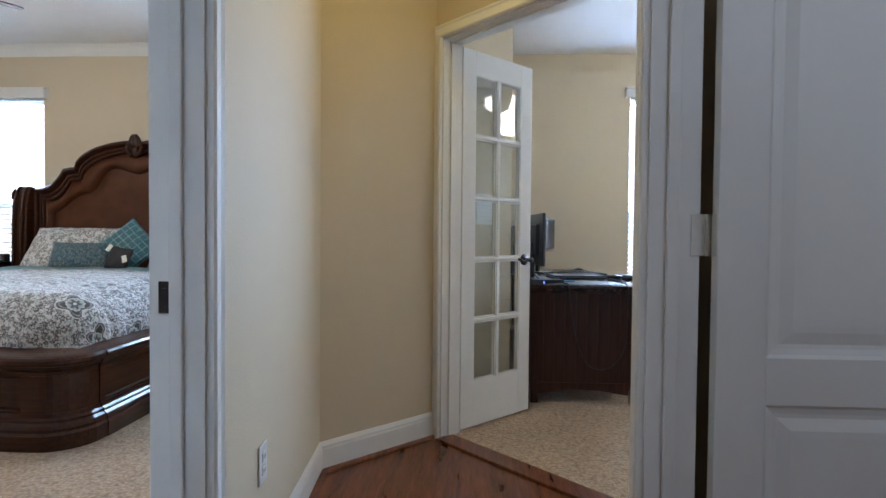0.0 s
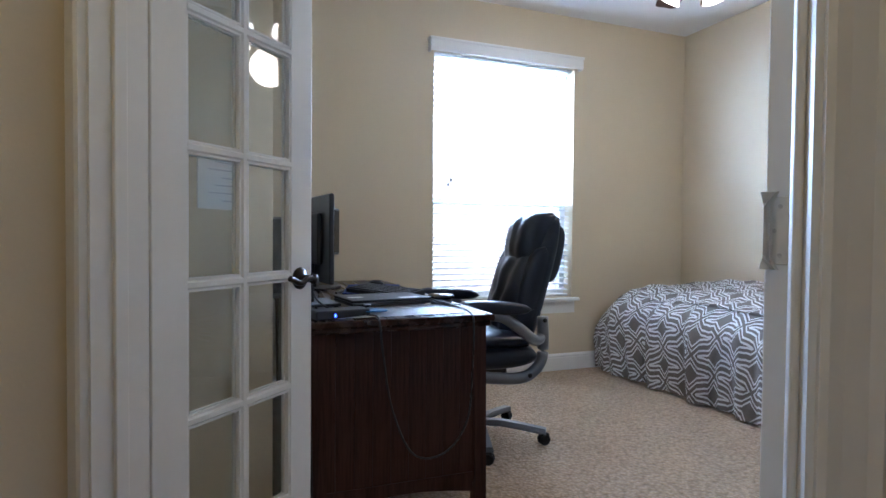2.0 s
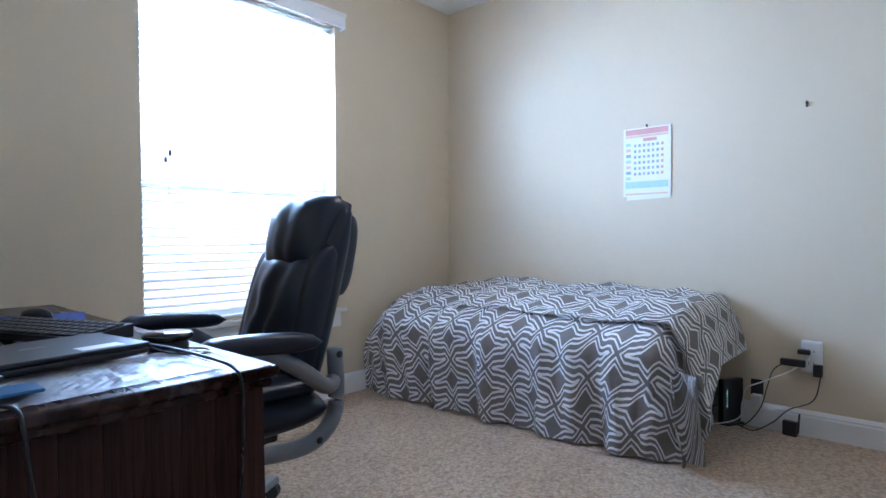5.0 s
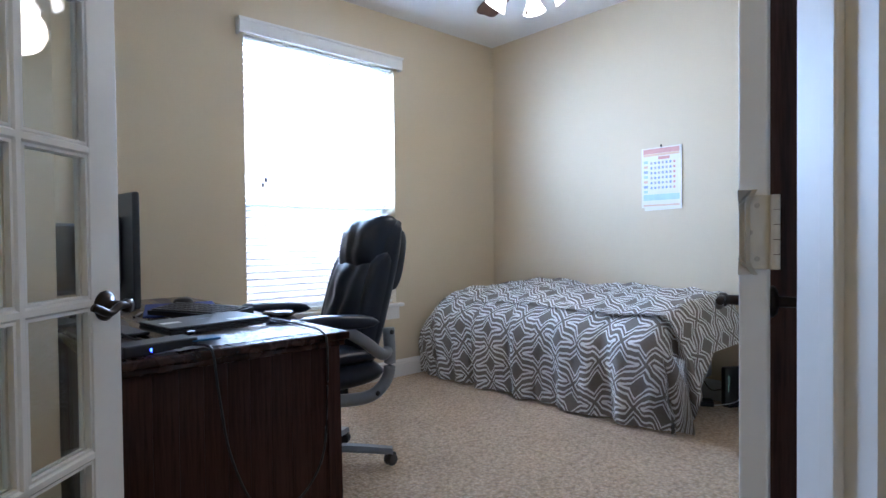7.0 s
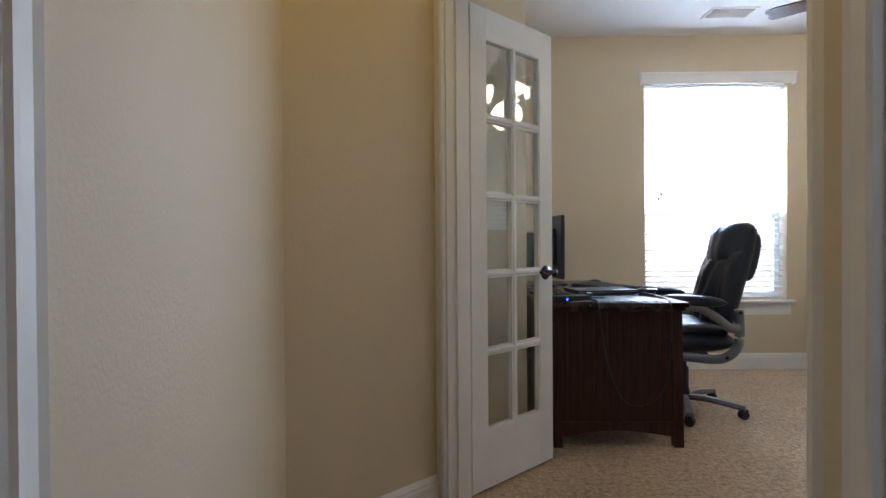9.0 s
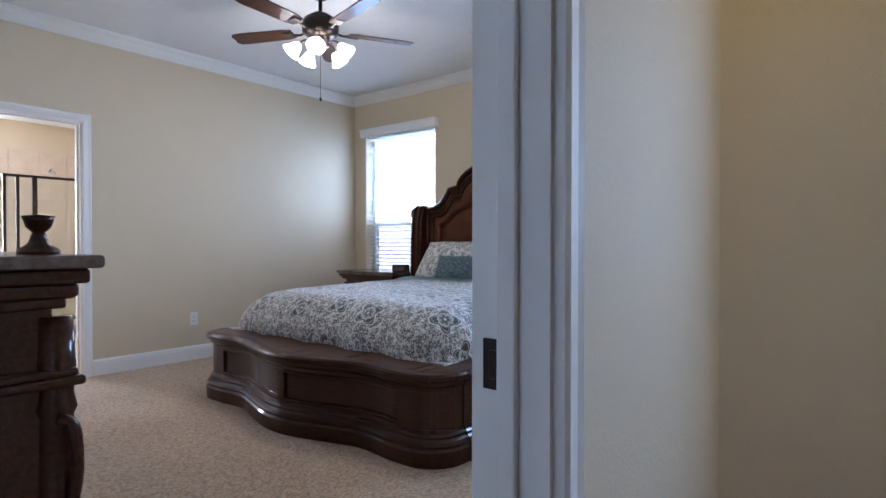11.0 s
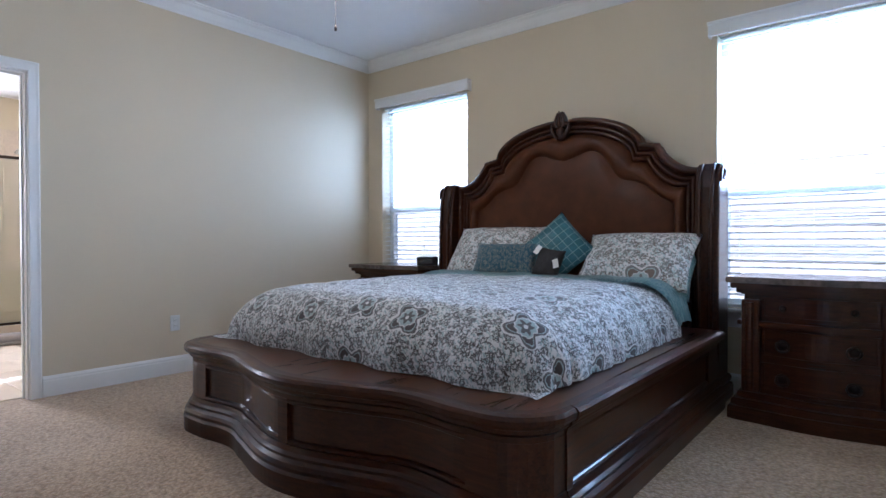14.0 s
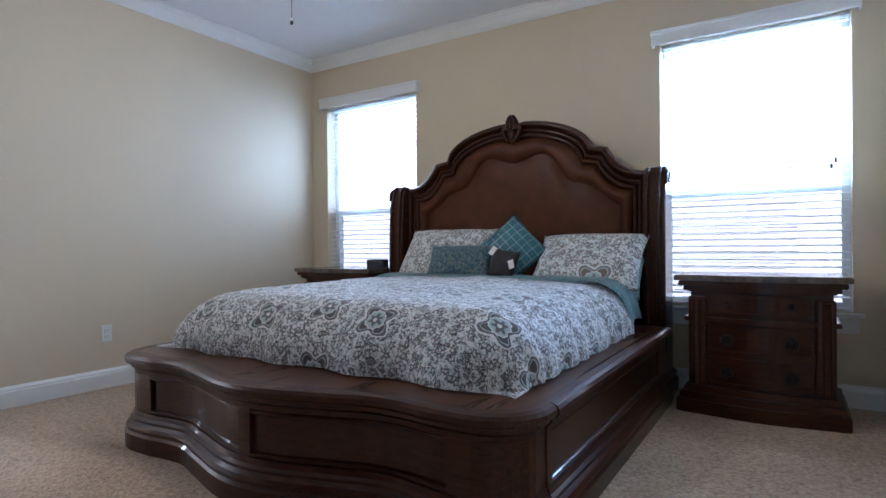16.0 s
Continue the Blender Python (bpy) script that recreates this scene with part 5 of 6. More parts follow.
NS = nightstand(pose(-1.265, 4.49, 0), "nightstands")
copy_thing(NS, pose(-4.37, 4.49, 0))
clock = thing("alarm_clock", "small black clock on the nightstand", "clock", pose(-3.99, 4.60, 0.778, 0, 0, 10))
part("case", rbox(-0.085, -0.04, 0, 0.085, 0.04, 0.075, 0.012, 3), BLACK, clock)
part("display", box(-0.065, -0.0415, 0.02, 0.065, -0.0395, 0.055), SCREEN, clock, "dark display")

# ---- dresser by the door ----
dresser = thing("dresser", "tall carved dark cherry dresser with stone top", "dresser", pose(-2.56, -0.025, 0))
DXW = 0.80


def dslab(w, f, z0, z1, bev):
    bm = box(-w, 0.36, z0, w, f, z1)
    bmesh.ops.bevel(bm, geom=bm.edges[:], offset=bev, segments=3, profile=0.6, affect="EDGES")
    return bm


part("stone_top", dslab(0.83, 1.10, 1.005, 1.04, 0.012), MARBLE, dresser, "mottled brown stone top")
part("cornice", join(dslab(0.80, 1.075, 0.965, 1.005, 0.012), dslab(0.785, 1.055, 0.925, 0.97, 0.02), dslab(0.765, 1.03, 0.90, 0.93, 0.01)), BEDWOOD, dresser)
part("body", box(-0.75, 0.37, 0.12, 0.75, 1.0, 0.90), BEDWOOD, dresser)
part("waist_moulding", join(dslab(0.795, 1.065, 0.70, 0.725, 0.010), dslab(0.785, 1.05, 0.725, 0.745, 0.008)), BEDWOOD, dresser)
part("plinth", join(dslab(0.82, 1.07, 0.0, 0.09, 0.015), dslab(0.79, 1.04, 0.09, 0.14, 0.018)), BEDWOOD, dresser)
for s in (-1, 1):
    part("column", lathe([(0.03, 0.14), (0.036, 0.16), (0.03, 0.18), (0.033, 0.45), (0.03, 0.62), (0.036, 0.64), (0.03, 0.68), (0.034, 0.75), (0.03, 0.88)], 16, pose(s * 0.74, 1.01, 0) @ Matrix.Diagonal((1.35, 1.35, 1, 1))), BEDWOOD, dresser, smooth=True)
    part("scroll_bracket", tube(spline([(s * 0.785, 1.0, 0.62), (s * 0.80, 1.03, 0.60), (s * 0.80, 1.04, 0.50), (s * 0.785, 1.03, 0.38), (s * 0.775, 1.01, 0.30)], 5), 0.016, 8), BEDWOOD, dresser, smooth=True)
for c in (-1, 1):
    for z0, z1 in ((0.16, 0.40), (0.42, 0.68), (0.76, 0.89)):
        dr = part("drawer", rbox(c * 0.345 - 0.32, 0.98, z0, c * 0.345 + 0.32, 1.012, z1, 0.008), BEDWOOD, dresser)
        for s in (-1, 1):
            part("pull", lathe([(0.0, 0), (0.02, 0), (0.017, 0.006), (0.007, 0.012), (0.013, 0.024), (0.0, 0.034)], 12, pose(c * 0.345 + s * 0.18, 1.01, (z0 + z1) / 2, -90)), BRONZE, dr, "dark bronze knob", smooth=True)
lampb = thing("candlestick", "dark turned wooden candlestick on the dresser", "candlestick", pose(-1.95, 0.985, 1.04))
part("stem", lathe([(0.0, 0), (0.05, 0), (0.05, 0.012), (0.025, 0.03), (0.015, 0.06), (0.03, 0.075), (0.034, 0.09), (0.04, 0.105), (0.0, 0.11)], 18), BEDWOOD, lampb, smooth=True)


# ---- ceiling fans ----
def ceiling_fan(cx, cy, ceil, turn, drop, label, chain, blade_r=0.66):
    ob = thing("ceiling_fan", label, "ceiling fan", pose(cx, cy, 0), group="ceiling fans")
    zb = ceil - drop
    part("canopy", lathe([(0.0, ceil), (0.07, ceil), (0.068, ceil - 0.03), (0.03, ceil - 0.055), (0.013, ceil - 0.06), (0.013, zb + 0.1), (0.0, zb + 0.1)], 20), BRONZE, ob, smooth=True)
    part("motor", lathe([(0.0, zb + 0.11), (0.06, zb + 0.105), (0.11, zb + 0.07), (0.125, zb + 0.03), (0.12, zb - 0.02), (0.08, zb - 0.05), (0.06, zb - 0.055), (0.06, zb - 0.10), (0.05, zb - 0.115), (0.0, zb - 0.12)], 28), BRONZE, ob, smooth=True)
    for k in range(5):
        a = turn + 72 * k
        m = pose(0, 0, zb, 0, 0, a)
        part("blade_arm", join(tube([(0.10, 0, -0.005), (0.15, 0, -0.02), (0.21, 0, -0.012)], 0.008, 8), rbox(0.19, -0.04, -0.016, 0.27, 0.04, -0.011, 0.002, 1)), BRONZE, ob).matrix_basis = m
        bm = prism([(0.20, -0.045), (0.26, -0.058), (blade_r - 0.06, -0.066), (blade_r - 0.015, -0.058), (blade_r, -0.035), (blade_r - 0.008, 0.0), (blade_r, 0.035), (blade_r - 0.015, 0.058), (blade_r - 0.06, 0.066), (0.26, 0.058), (0.20, 0.045)], -0.004, 0.004)
        bmesh.ops.transform(bm, matrix=pose(0, 0, -0.006, 10, 0, 0), verts=bm.verts[:])
        part("blade", bm, BLADE, ob, "dark brown wooden blade").matrix_basis = m
    for k in range(5):
        a = turn + 36 + 72 * k
        m = pose(0, 0, zb - 0.09, 0, 0, a)
        part("lamp_arm", tube(spline([(0.05, 0, 0), (0.09, 0, 0.012), (0.125, 0, 0.0), (0.14, 0, -0.02)], 5), 0.006, 8), BRONZE, ob).matrix_basis = m
        sh = lathe([(0.016, 0.0), (0.026, -0.008), (0.036, -0.03), (0.045, -0.055), (0.062, -0.085), (0.060, -0.086), (0.043, -0.054), (0.034, -0.03), (0.015, -0.004)], 20, pose(0.14, 0, -0.02, 0, -42, 0))
        part("shade", sh, SHADE, ob, "frosted bell shade, lit", smooth=True).matrix_basis = m
    part("pull_chain", join(tube([(0.0, 0.0, zb - 0.12), (0.0, 0.0, chain + 0.03)], 0.0018, 6), lathe([(0.0, chain), (0.007, chain + 0.004), (0.008, chain + 0.02), (0.003, chain + 0.032), (0.0, chain + 0.034)], 10)), BRONZE, ob)
    return ob


ceiling_fan(-3.15, 2.92, H_BED, 61, 0.26, "dark bronze ceiling fan with five lit frosted shades", 2.03)
ceiling_fan(2.45, 3.68, H_OFF, 135, 0.27, "dark bronze office ceiling fan with lit frosted shades", 2.2)


# ---- office: desk ----
desk = thing("desk", "dark espresso wooden desk with planked end panel", "desk")
DX0, DX1, DY0, DY1 = 0.47, 1.19, 3.415, 5.10
part("desktop", join(rbox(DX0, DY0, 0.715, DX1, DY1, 0.742, 0.006, 3), rbox(DX0 + 0.012, DY0 + 0.012, 0.695, DX1 - 0.012, DY1 - 0.012, 0.715, 0.005)), DESKTOP, desk)
part("end_panel", box(DX0 + 0.05, DY0 + 0.045, 0.085, DX1 - 0.06, DY0 + 0.06, 0.695), DESKWOOD, desk)
nb = 9
pw = (DX1 - 0.06 - DX0 - 0.05) / nb
plank = None
for i in range(nb):
    if plank is None:
        plank = part("plank", rbox(-pw / 2 + 0.0004, -0.006, -0.30, pw / 2 - 0.0004, 0.0, 0.30, 0.0006, 1), DESKWOOD, desk)
        pm = plank.data
    else:
        plank = new("plank", pm)
        plank.parent = desk
    plank.location = (DX0 + 0.05 + pw * (i + 0.5), DY0 + 0.046, 0.395)
for x in (DX0 + 0.03, DX1 - 0.075):
    for y in (DY0 + 0.03, DY1 - 0.08):
        bm = prism([(x, y), (x + 0.05, y), (x + 0.05, y + 0.05), (x, y + 0.05)], 0.0, 0.695)
        for v in bm.verts:
            if v.co.z < 0.01:
                v.co.x += 0.008 if v.co.x > x + 0.02 else 0.012
        part("leg", bm, DESKWOOD, desk)
ap = [(DX0 + 0.08, 0.13), (DX0 + 0.08, 0.055)] + [(DX0 + 0.08 + (DX1 - DX0 - 0.155) * i / 12, 0.055 + 0.03 * math.sin(math.pi * i / 12)) for i in range(1, 12)] + [(DX1 - 0.075, 0.055), (DX1 - 0.075, 0.13)]
bm = bmesh.new()
f1, f2 = [bm.verts.new((x, DY0 + 0.034, z)) for x, z in ap], [bm.verts.new((x, DY0 + 0.058, z)) for x, z in ap]
bm.faces.new(f1), bm.faces.new(f2[::-1])
for i in range(len(ap)):
    j = (i + 1) % len(ap)
    bm.faces.new((f1[i], f1[j], f2[j], f2[i]))
part("apron", bm, DESKWOOD, desk)
part("side_apron", box(DX1 - 0.06, DY0 + 0.08, 0.60, DX1 - 0.045, DY1 - 0.08, 0.695), DESKWOOD, desk)
part("back_panel", box(DX0 + 0.05, DY0 + 0.08, 0.08, DX0 + 0.065, DY1 - 0.08, 0.695), DESKWOOD, desk)
part("drawer_pedestal", box(DX0 + 0.07, DY0 + 0.065, 0.10, DX1 - 0.08, DY0 + 0.45, 0.695), DESKWOOD, desk)
TOP = 0.742


def slab_thing(name, m, w, d, h, mat, label, category, r=0.006):
    ob = thing(name, label, category, m)
    part("body", rbox(-w / 2, -d / 2, 0, w / 2, d / 2, h, r, 3), mat, ob)
    return ob


# plastic bag, laptop, speaker, keyboard, mouse
bag = thing("plastic_bag", "clear crumpled plastic bag with a blue label under the laptop", "bag", pose(0.84, 3.585, TOP))


def bag_fn(u, v):
    x, y = (u - 0.5) * 0.50, (v - 0.5) * 0.26
    e = min(u, 1 - u, v, 1 - v) * 4
    return (x, y + 0.05 * x, 0.003 + 0.016 * min(1, e) * (0.5 + 0.5 * abs(noise.noise(Vector((x * 14, y * 14, 0))))) + 0.004 * abs(noise.noise(Vector((x * 40, y * 40, 2)))))


part("film", grid_mesh(40, 24, bag_fn), FILM, bag)
part("label_strip", rbox(-0.22, -0.115, 0.018, -0.06, -0.05, 0.024, 0.002, 1), BAGBLUE, bag, "blue printed strip")
lap = thing("laptop", "closed black laptop with white stickers on its lid", "laptop", pose(0.83, 3.74, TOP + 0.022, 0, 0, 8))
part("base", rbox(-0.17, -0.115, 0, 0.17, 0.115, 0.013, 0.004, 2), BLACK, lap)
lid = part("lid", rbox(-0.17, -0.115, 0.0145, 0.17, 0.115, 0.024, 0.003, 2), BLACK, lap)
part("sticker", box(0.04, -0.10, 0.0242, 0.125, -0.06, 0.0248), PAPER, lid, "white asset sticker")
part("sticker", box(-0.15, -0.02, 0.0242, -0.09, 0.01, 0.0248), PAPER, lid, "white asset sticker")
part("badge", box(-0.03, 0.01, 0.0242, 0.02, 0.02, 0.0246), SILVER, lid, "dull metal maker's badge")
part("foot", box(-0.15, -0.10, -0.004, 0.15, -0.09, 0.0), BLACK, lap)
puck = thing("conference_speaker", "round black conference speaker on the desk", "speaker", pose(1.10, 3.765, TOP))
part("base", lathe([(0.0, 0), (0.045, 0), (0.047, 0.01), (0.043, 0.026), (0.0, 0.026)], 28), BLACK, puck, smooth=True)
part("top", lathe([(0.043, 0.024), (0.056, 0.028), (0.058, 0.036), (0.054, 0.042), (0.0, 0.044)], 28), SCREEN, puck, smooth=True)
mat_ = slab_thing("mouse_mat", pose(0.98, 4.50, TOP, 0, 0, -15), 0.30, 0.50, 0.004, BLUEMAT, "dark blue cloth mat under keyboard and mouse", "mouse mat", 0.001)
kb = thing("keyboard", "black wedge keyboard on a blue mat", "keyboard", pose(0.955, 4.18, TOP + 0.004, 0, 0, -68))
bm = prism([(-0.22, -0.075), (0.22, -0.075), (0.22, 0.075), (-0.22, 0.075)], 0.0, 0.018)
for v in bm.verts:
    if v.co.z > 0.01 and v.co.y > 0:
        v.co.z = 0.036
part("case", bm, BLACK, kb)
keym = None
for r in range(5):
    for c in range(14):
        if keym is None:
            k0 = part("key", rbox(-0.013, -0.011, 0, 0.013, 0.011, 0.006, 0.002, 1), BLACK, kb)
            keym = k0.data
        else:
            k0 = new("key", keym)
            k0.parent = kb
        y = -0.055 + r * 0.026
        k0.matrix_basis = pose(-0.195 + c * 0.03, y, 0.018 + (y + 0.075) / 0.15 * 0.018, 6.8)
mouse = thing("computer_mouse", "rounded black computer mouse on the mat", "mouse", pose(1.02, 4.60, TOP + 0.004, 0, 0, 30))
part("shell", lathe([(0.0, 0.0), (0.03, 0.0), (0.033, 0.01), (0.028, 0.028), (0.012, 0.037), (0.0, 0.038)], 20, Matrix.Diagonal((1, 1.75, 1, 1))), BLACK, mouse, smooth=True)
modem = thing("modem_box", "black network box with a blue light on the desk", "modem", pose(0.61, 3.50, TOP, 0, 0, 10))
part("case", rbox(-0.10, -0.045, 0, 0.10, 0.045, 0.032, 0.005, 2), BLACK, modem)
part("led", rbox(-0.035, -0.0475, 0.010, -0.030, -0.0445, 0.020, 0.001, 1), BLUELED, modem, "small blue light")


def monitor(m, label, w, h, stand_h, gloss=SCREEN):
    """Screen faces local -y; the stand's foot lies at local z = 0."""
    ob = thing("monitor", label, "monitor", m, group="desk monitors")
    part("housing", rbox(-w / 2, 0.004, stand_h, w / 2, 0.024, stand_h + h, 0.006, 2), BLACK, ob)
    part("rear_bulge", rbox(-w * 0.28, 0.022, stand_h + h * 0.2, w * 0.28, 0.045, stand_h + h * 0.8, 0.012, 2), BLACK, ob)
    part("screen", box(-w / 2 + 0.012, 0.001, stand_h + 0.016, w / 2 - 0.012, 0.005, stand_h + h - 0.012), gloss, ob, "dark glossy screen")
    part("neck", rbox(-0.025, 0.03, 0.01, 0.025, 0.055, stand_h + h * 0.45, 0.006, 2), BLACK, ob)
    part("foot", rbox(-0.12, -0.06, 0.0, 0.12, 0.12, 0.012, 0.005, 2), BLACK, ob)
    return ob


monitor(pose(0.605, 3.93, TOP, 0, 0, 96), "black widescreen monitor seen from behind", 0.46, 0.36, 0.10)
monitor(pose(0.72, 4.59, TOP, 0, 0, 58), "black monitor with a dark glossy screen", 0.50, 0.27, 0.18)


monitor(pose(0.485, 4.28, TOP, 0, 0, 33), "small black monitor with a glossy screen behind the others", 0.25, 0.27, 0.11)


def cable(name, pts, r, label, mat=None):
    return finish(name, tube(spline(pts, 8), r, 7), mat or BLACK, label=label, category="cable", smooth=True)


cable("laptop_cable", [(1.03, 3.72, TOP + 0.03), (1.06, 3.62, TOP + 0.025), (1.08, 3.50, TOP + 0.018), (1.09, 3.43, TOP + 0.008), (1.095, 3.405, TOP - 0.03), (1.09, 3.40, 0.55), (1.07, 3.40, 0.35), (0.98, 3.40, 0.24), (0.86, 3.40, 0.25), (0.78, 3.40, 0.42), (0.745, 3.40, 0.62), (0.735, 3.405, TOP - 0.02), (0.73, 3.43, TOP + 0.008), (0.70, 3.47, TOP + 0.012)], 0.0035, "black cable looping down the desk's end panel")
cable("speaker_cable", [(1.02, 3.74, TOP + 0.034), (1.06, 3.66, TOP + 0.012), (1.13, 3.63, TOP + 0.005), (1.155, 3.68, TOP + 0.005), (1.12, 3.73, TOP + 0.006), (1.11, 3.72, TOP + 0.012)], 0.0022, "thin black speaker cable on the desk")
cable("monitor_cable", [(0.60, 3.97, 0.98), (0.57, 3.92, 0.90), (0.56, 3.82, 0.80), (0.60, 3.70, TOP + 0.012), (0.68, 3.62, TOP + 0.01), (0.74, 3.58, TOP + 0.03), (0.70, 3.53, TOP + 0.04)], 0.004, "black cable behind the monitor")
pen = finish("pen", tube([(0.74, 4.30, TOP + 0.005), (0.80, 4.44, TOP + 0.005)], 0.005, 8), BLACK, label="black pen lying on the desk", category="pen")
tower = thing("computer_tower", "black computer tower standing under the desk", "computer", pose(0.60, 3.20, 0))
part("case", rbox(-0.09, 0.0, 0.0, 0.09, 0.18, 0.43, 0.006), BLACK, tower)
tower.location = (0.415, 3.62, 0)

# ---- office chair ----
chair = thing("office_chair", "black leather executive office chair with silver arms", "office chair", pose(1.437, 4.09, 0, 0, 0, -3))
# local +x is the chair's back
for k in range(5):
    a = -32 + 72 * k
    leg = part("base_leg", join(sweep([(0.03, 0, 0.085), (0.12, 0, 0.088), (0.22, 0, 0.078), (0.34, 0, 0.062)], [(-0.024, 0.0), (-0.018, 0.02), (0.018, 0.02), (0.024, 0.0), (0.014, -0.012), (-0.014, -0.012)])), SILVER, chair)
    leg.matrix_basis = pose(0, 0, 0, 0, 0, a)
    cast = part("caster", join(lathe([(0.0, -0.022), (0.024, -0.022), (0.028, -0.016), (0.028, -0.005), (0.02, -0.003), (0.02, 0.003), (0.028, 0.005), (0.028, 0.016), (0.024, 0.022), (0.0, 0.022)], 18, pose(0, 0, 0.028, 90)), rbox(-0.02, -0.018, 0.03, 0.025, 0.018, 0.06, 0.008)), BLACK, leg, "black twin-wheel caster", smooth=False)
    cast.matrix_basis = pose(0.33, 0, 0, 0, 0, 40 + 53 * k)
part("gas_lift", lathe([(0.0, 0.06), (0.035, 0.06), (0.035, 0.13), (0.028, 0.14), (0.028, 0.27), (0.016, 0.28), (0.016, 0.36), (0.0, 0.36)], 18), BLACK, chair, smooth=True)
part("mechanism", rbox(-0.12, -0.08, 0.33, 0.12, 0.08, 0.375, 0.01), BLACK, chair)


def pad(w, d, h, m, n=20, pow_=3.2, seed=0, crease=0.0):
    """A stuffed upholstery pad, d long in x, w wide in y, h thick in z."""
    bm = bmesh.new()
    for side in (-1, 1):
        vs = {}
        for i in range(n + 1):
            for j in range(n + 1):
                a, b = 2 * i / n - 1, 2 * j / n - 1
                f = (max(0, 1 - abs(a) ** pow_) * max(0, 1 - abs(b) ** pow_)) ** 0.45
                wr = crease * math.sin(9 * b + 2.5 * noise.noise(Vector((a * 2 + seed, b, 0)))) * (1 - abs(b)) if side > 0 else 0
                vs[i, j] = bm.verts.new((a * d / 2 * (1 - 0.06 * abs(b) ** 5), b * w / 2 * (1 - 0.06 * abs(a) ** 5), side * h / 2 * f + wr * f))
        for i in range(n):
            for j in range(n):
                bm.faces.new((vs[i, j], vs[i + 1, j], vs[i + 1, j + 1], vs[i, j + 1]))
    bmesh.ops.remove_doubles(bm, verts=bm.verts[:], dist=0.0008)
    bmesh.ops.transform(bm, matrix=m, verts=bm.verts[:])
    return bm


part("seat", pad(0.52, 0.50, 0.15, pose(-0.02, 0, 0.46), crease=0.006), BLACKHIDE, chair, smooth=True)
part("seat_bolster", pad(0.50, 0.46, 0.09, pose(-0.01, 0, 0.535), crease=0.006, seed=3), BLACKHIDE, chair, smooth=True)
LEAN = 74  # degrees from level
bm = join(pad(0.43, 0.72, 0.13, pose(0.245, 0, 0.80, 0, -LEAN, 0), crease=0.0))
part("backrest_shell", bm, BLACKHIDE, chair, smooth=True)
part("lumbar_pad", pad(0.36, 0.46, 0.12, pose(0.165, 0, 0.74, 0, -LEAN, 0), crease=0.010, seed=2), BLACKHIDE, chair, "gathered black leather lumbar pad", smooth=True)
for s in (-1, 1):
    part("side_bolster", pad(0.10, 0.50, 0.12, pose(0.195, s * 0.165, 0.75, 0, -LEAN, 0), seed=s), BLACKHIDE, chair, smooth=True)
    part("shoulder_pad", pad(0.09, 0.30, 0.12, pose(0.315, s * 0.150, 0.955, 0, -LEAN - 4, 0), seed=s + 5), BLACKHIDE, chair, smooth=True)
part("headrest", pad(0.36, 0.31, 0.215, pose(0.288, 0, 1.012, 0, -LEAN - 4, 0), crease=0.003, seed=7), BLACKHIDE, chair, "rounded black leather headrest", smooth=True)
for s in (-1, 1):
    y = s * 0.285
    part("seat_frame", tube(spline([(-0.22, y, 0.41), (-0.05, y, 0.385), (0.08, y, 0.375), (0.15, y, 0.395), (0.20, y, 0.45), (0.21, y, 0.54), (0.205, y, 0.66)], 6), 0.027, 10), SILVER, chair, "silver plastic side frame", smooth=True)
    part("arm_bracket", tube(spline([(0.205, y, 0.565), (0.15, y + s * 0.03, 0.555), (0.06, y + s * 0.045, 0.62), (-0.04, y + s * 0.045, 0.675), (-0.18, y + s * 0.04, 0.68)], 6), 0.025, 10), SILVER, chair, "curved silver arm support", smooth=True)
    part("arm_pad", pad(0.085, 0.36, 0.06, pose(-0.06, y + s * 0.04, 0.715, 0, 4, 0), n=12), BLACKHIDE, chair, "padded black leather armrest", smooth=True)
    for xx, zz in ((0.205, 0.645), (0.13, 0.39)):
        part("bolt_cap", lathe([(0.0, 0), (0.012, 0), (0.010, 0.004), (0.0, 0.005)], 12, pose(xx, y + s * 0.026, zz, -90 * s)), BLACK, chair, smooth=True)

# ---- wardrobe added behind the open leaf to fill its gap with dark ----
wardrobe = thing("wardrobe", "tall dark espresso wardrobe added to darken the gap by the glazed door", "wardrobe", pose(2.06, 1.67, 0))
part("body", box(-0.42, 0.004, 0.08, 0.42, 0.62, 1.76), DESKWOOD, wardrobe)
part("plinth", rbox(-0.43, 0.004, 0.0, 0.43, 0.635, 0.08, 0.006), DESKWOOD, wardrobe)
part("cornice", rbox(-0.45, 0.004, 1.76, 0.45, 0.66, 1.80, 0.01), DESKWOOD, wardrobe)
for s in (-1, 1):
    wd = part("door", rbox(s * 0.208 - 0.204, 0.621, 0.09, s * 0.208 + 0.204, 0.641, 1.75, 0.003), DESKWOOD, wardrobe)
    part("knob", lathe([(0.0, 0), (0.012, 0), (0.007, 0.01), (0.014, 0.022), (0.0, 0.03)], 12, pose(s * 0.04, 0.64, 0.95, -90)), BRONZE, wd, smooth=True)

# ---- single bed ----
sbed = thing("single_bed", "low single bed frame with grey-blue box spring", "bed")
part("box_spring", rbox(3.05, 3.30, 0.16, 3.80, 5.16, 0.40, 0.02), BOXCLOTH, sbed)
for x in (3.12, 3.74):
    for y in (3.40, 4.25, 5.08):
        part("leg", box(x - 0.02, y - 0.02, 0, x + 0.02, y + 0.02, 0.16), BLACK, sbed)
part("mattress_pad", rbox(3.06, 3.28, 0.40, 3.80, 5.17, 0.52, 0.04, 3), PLASTIC, sbed)


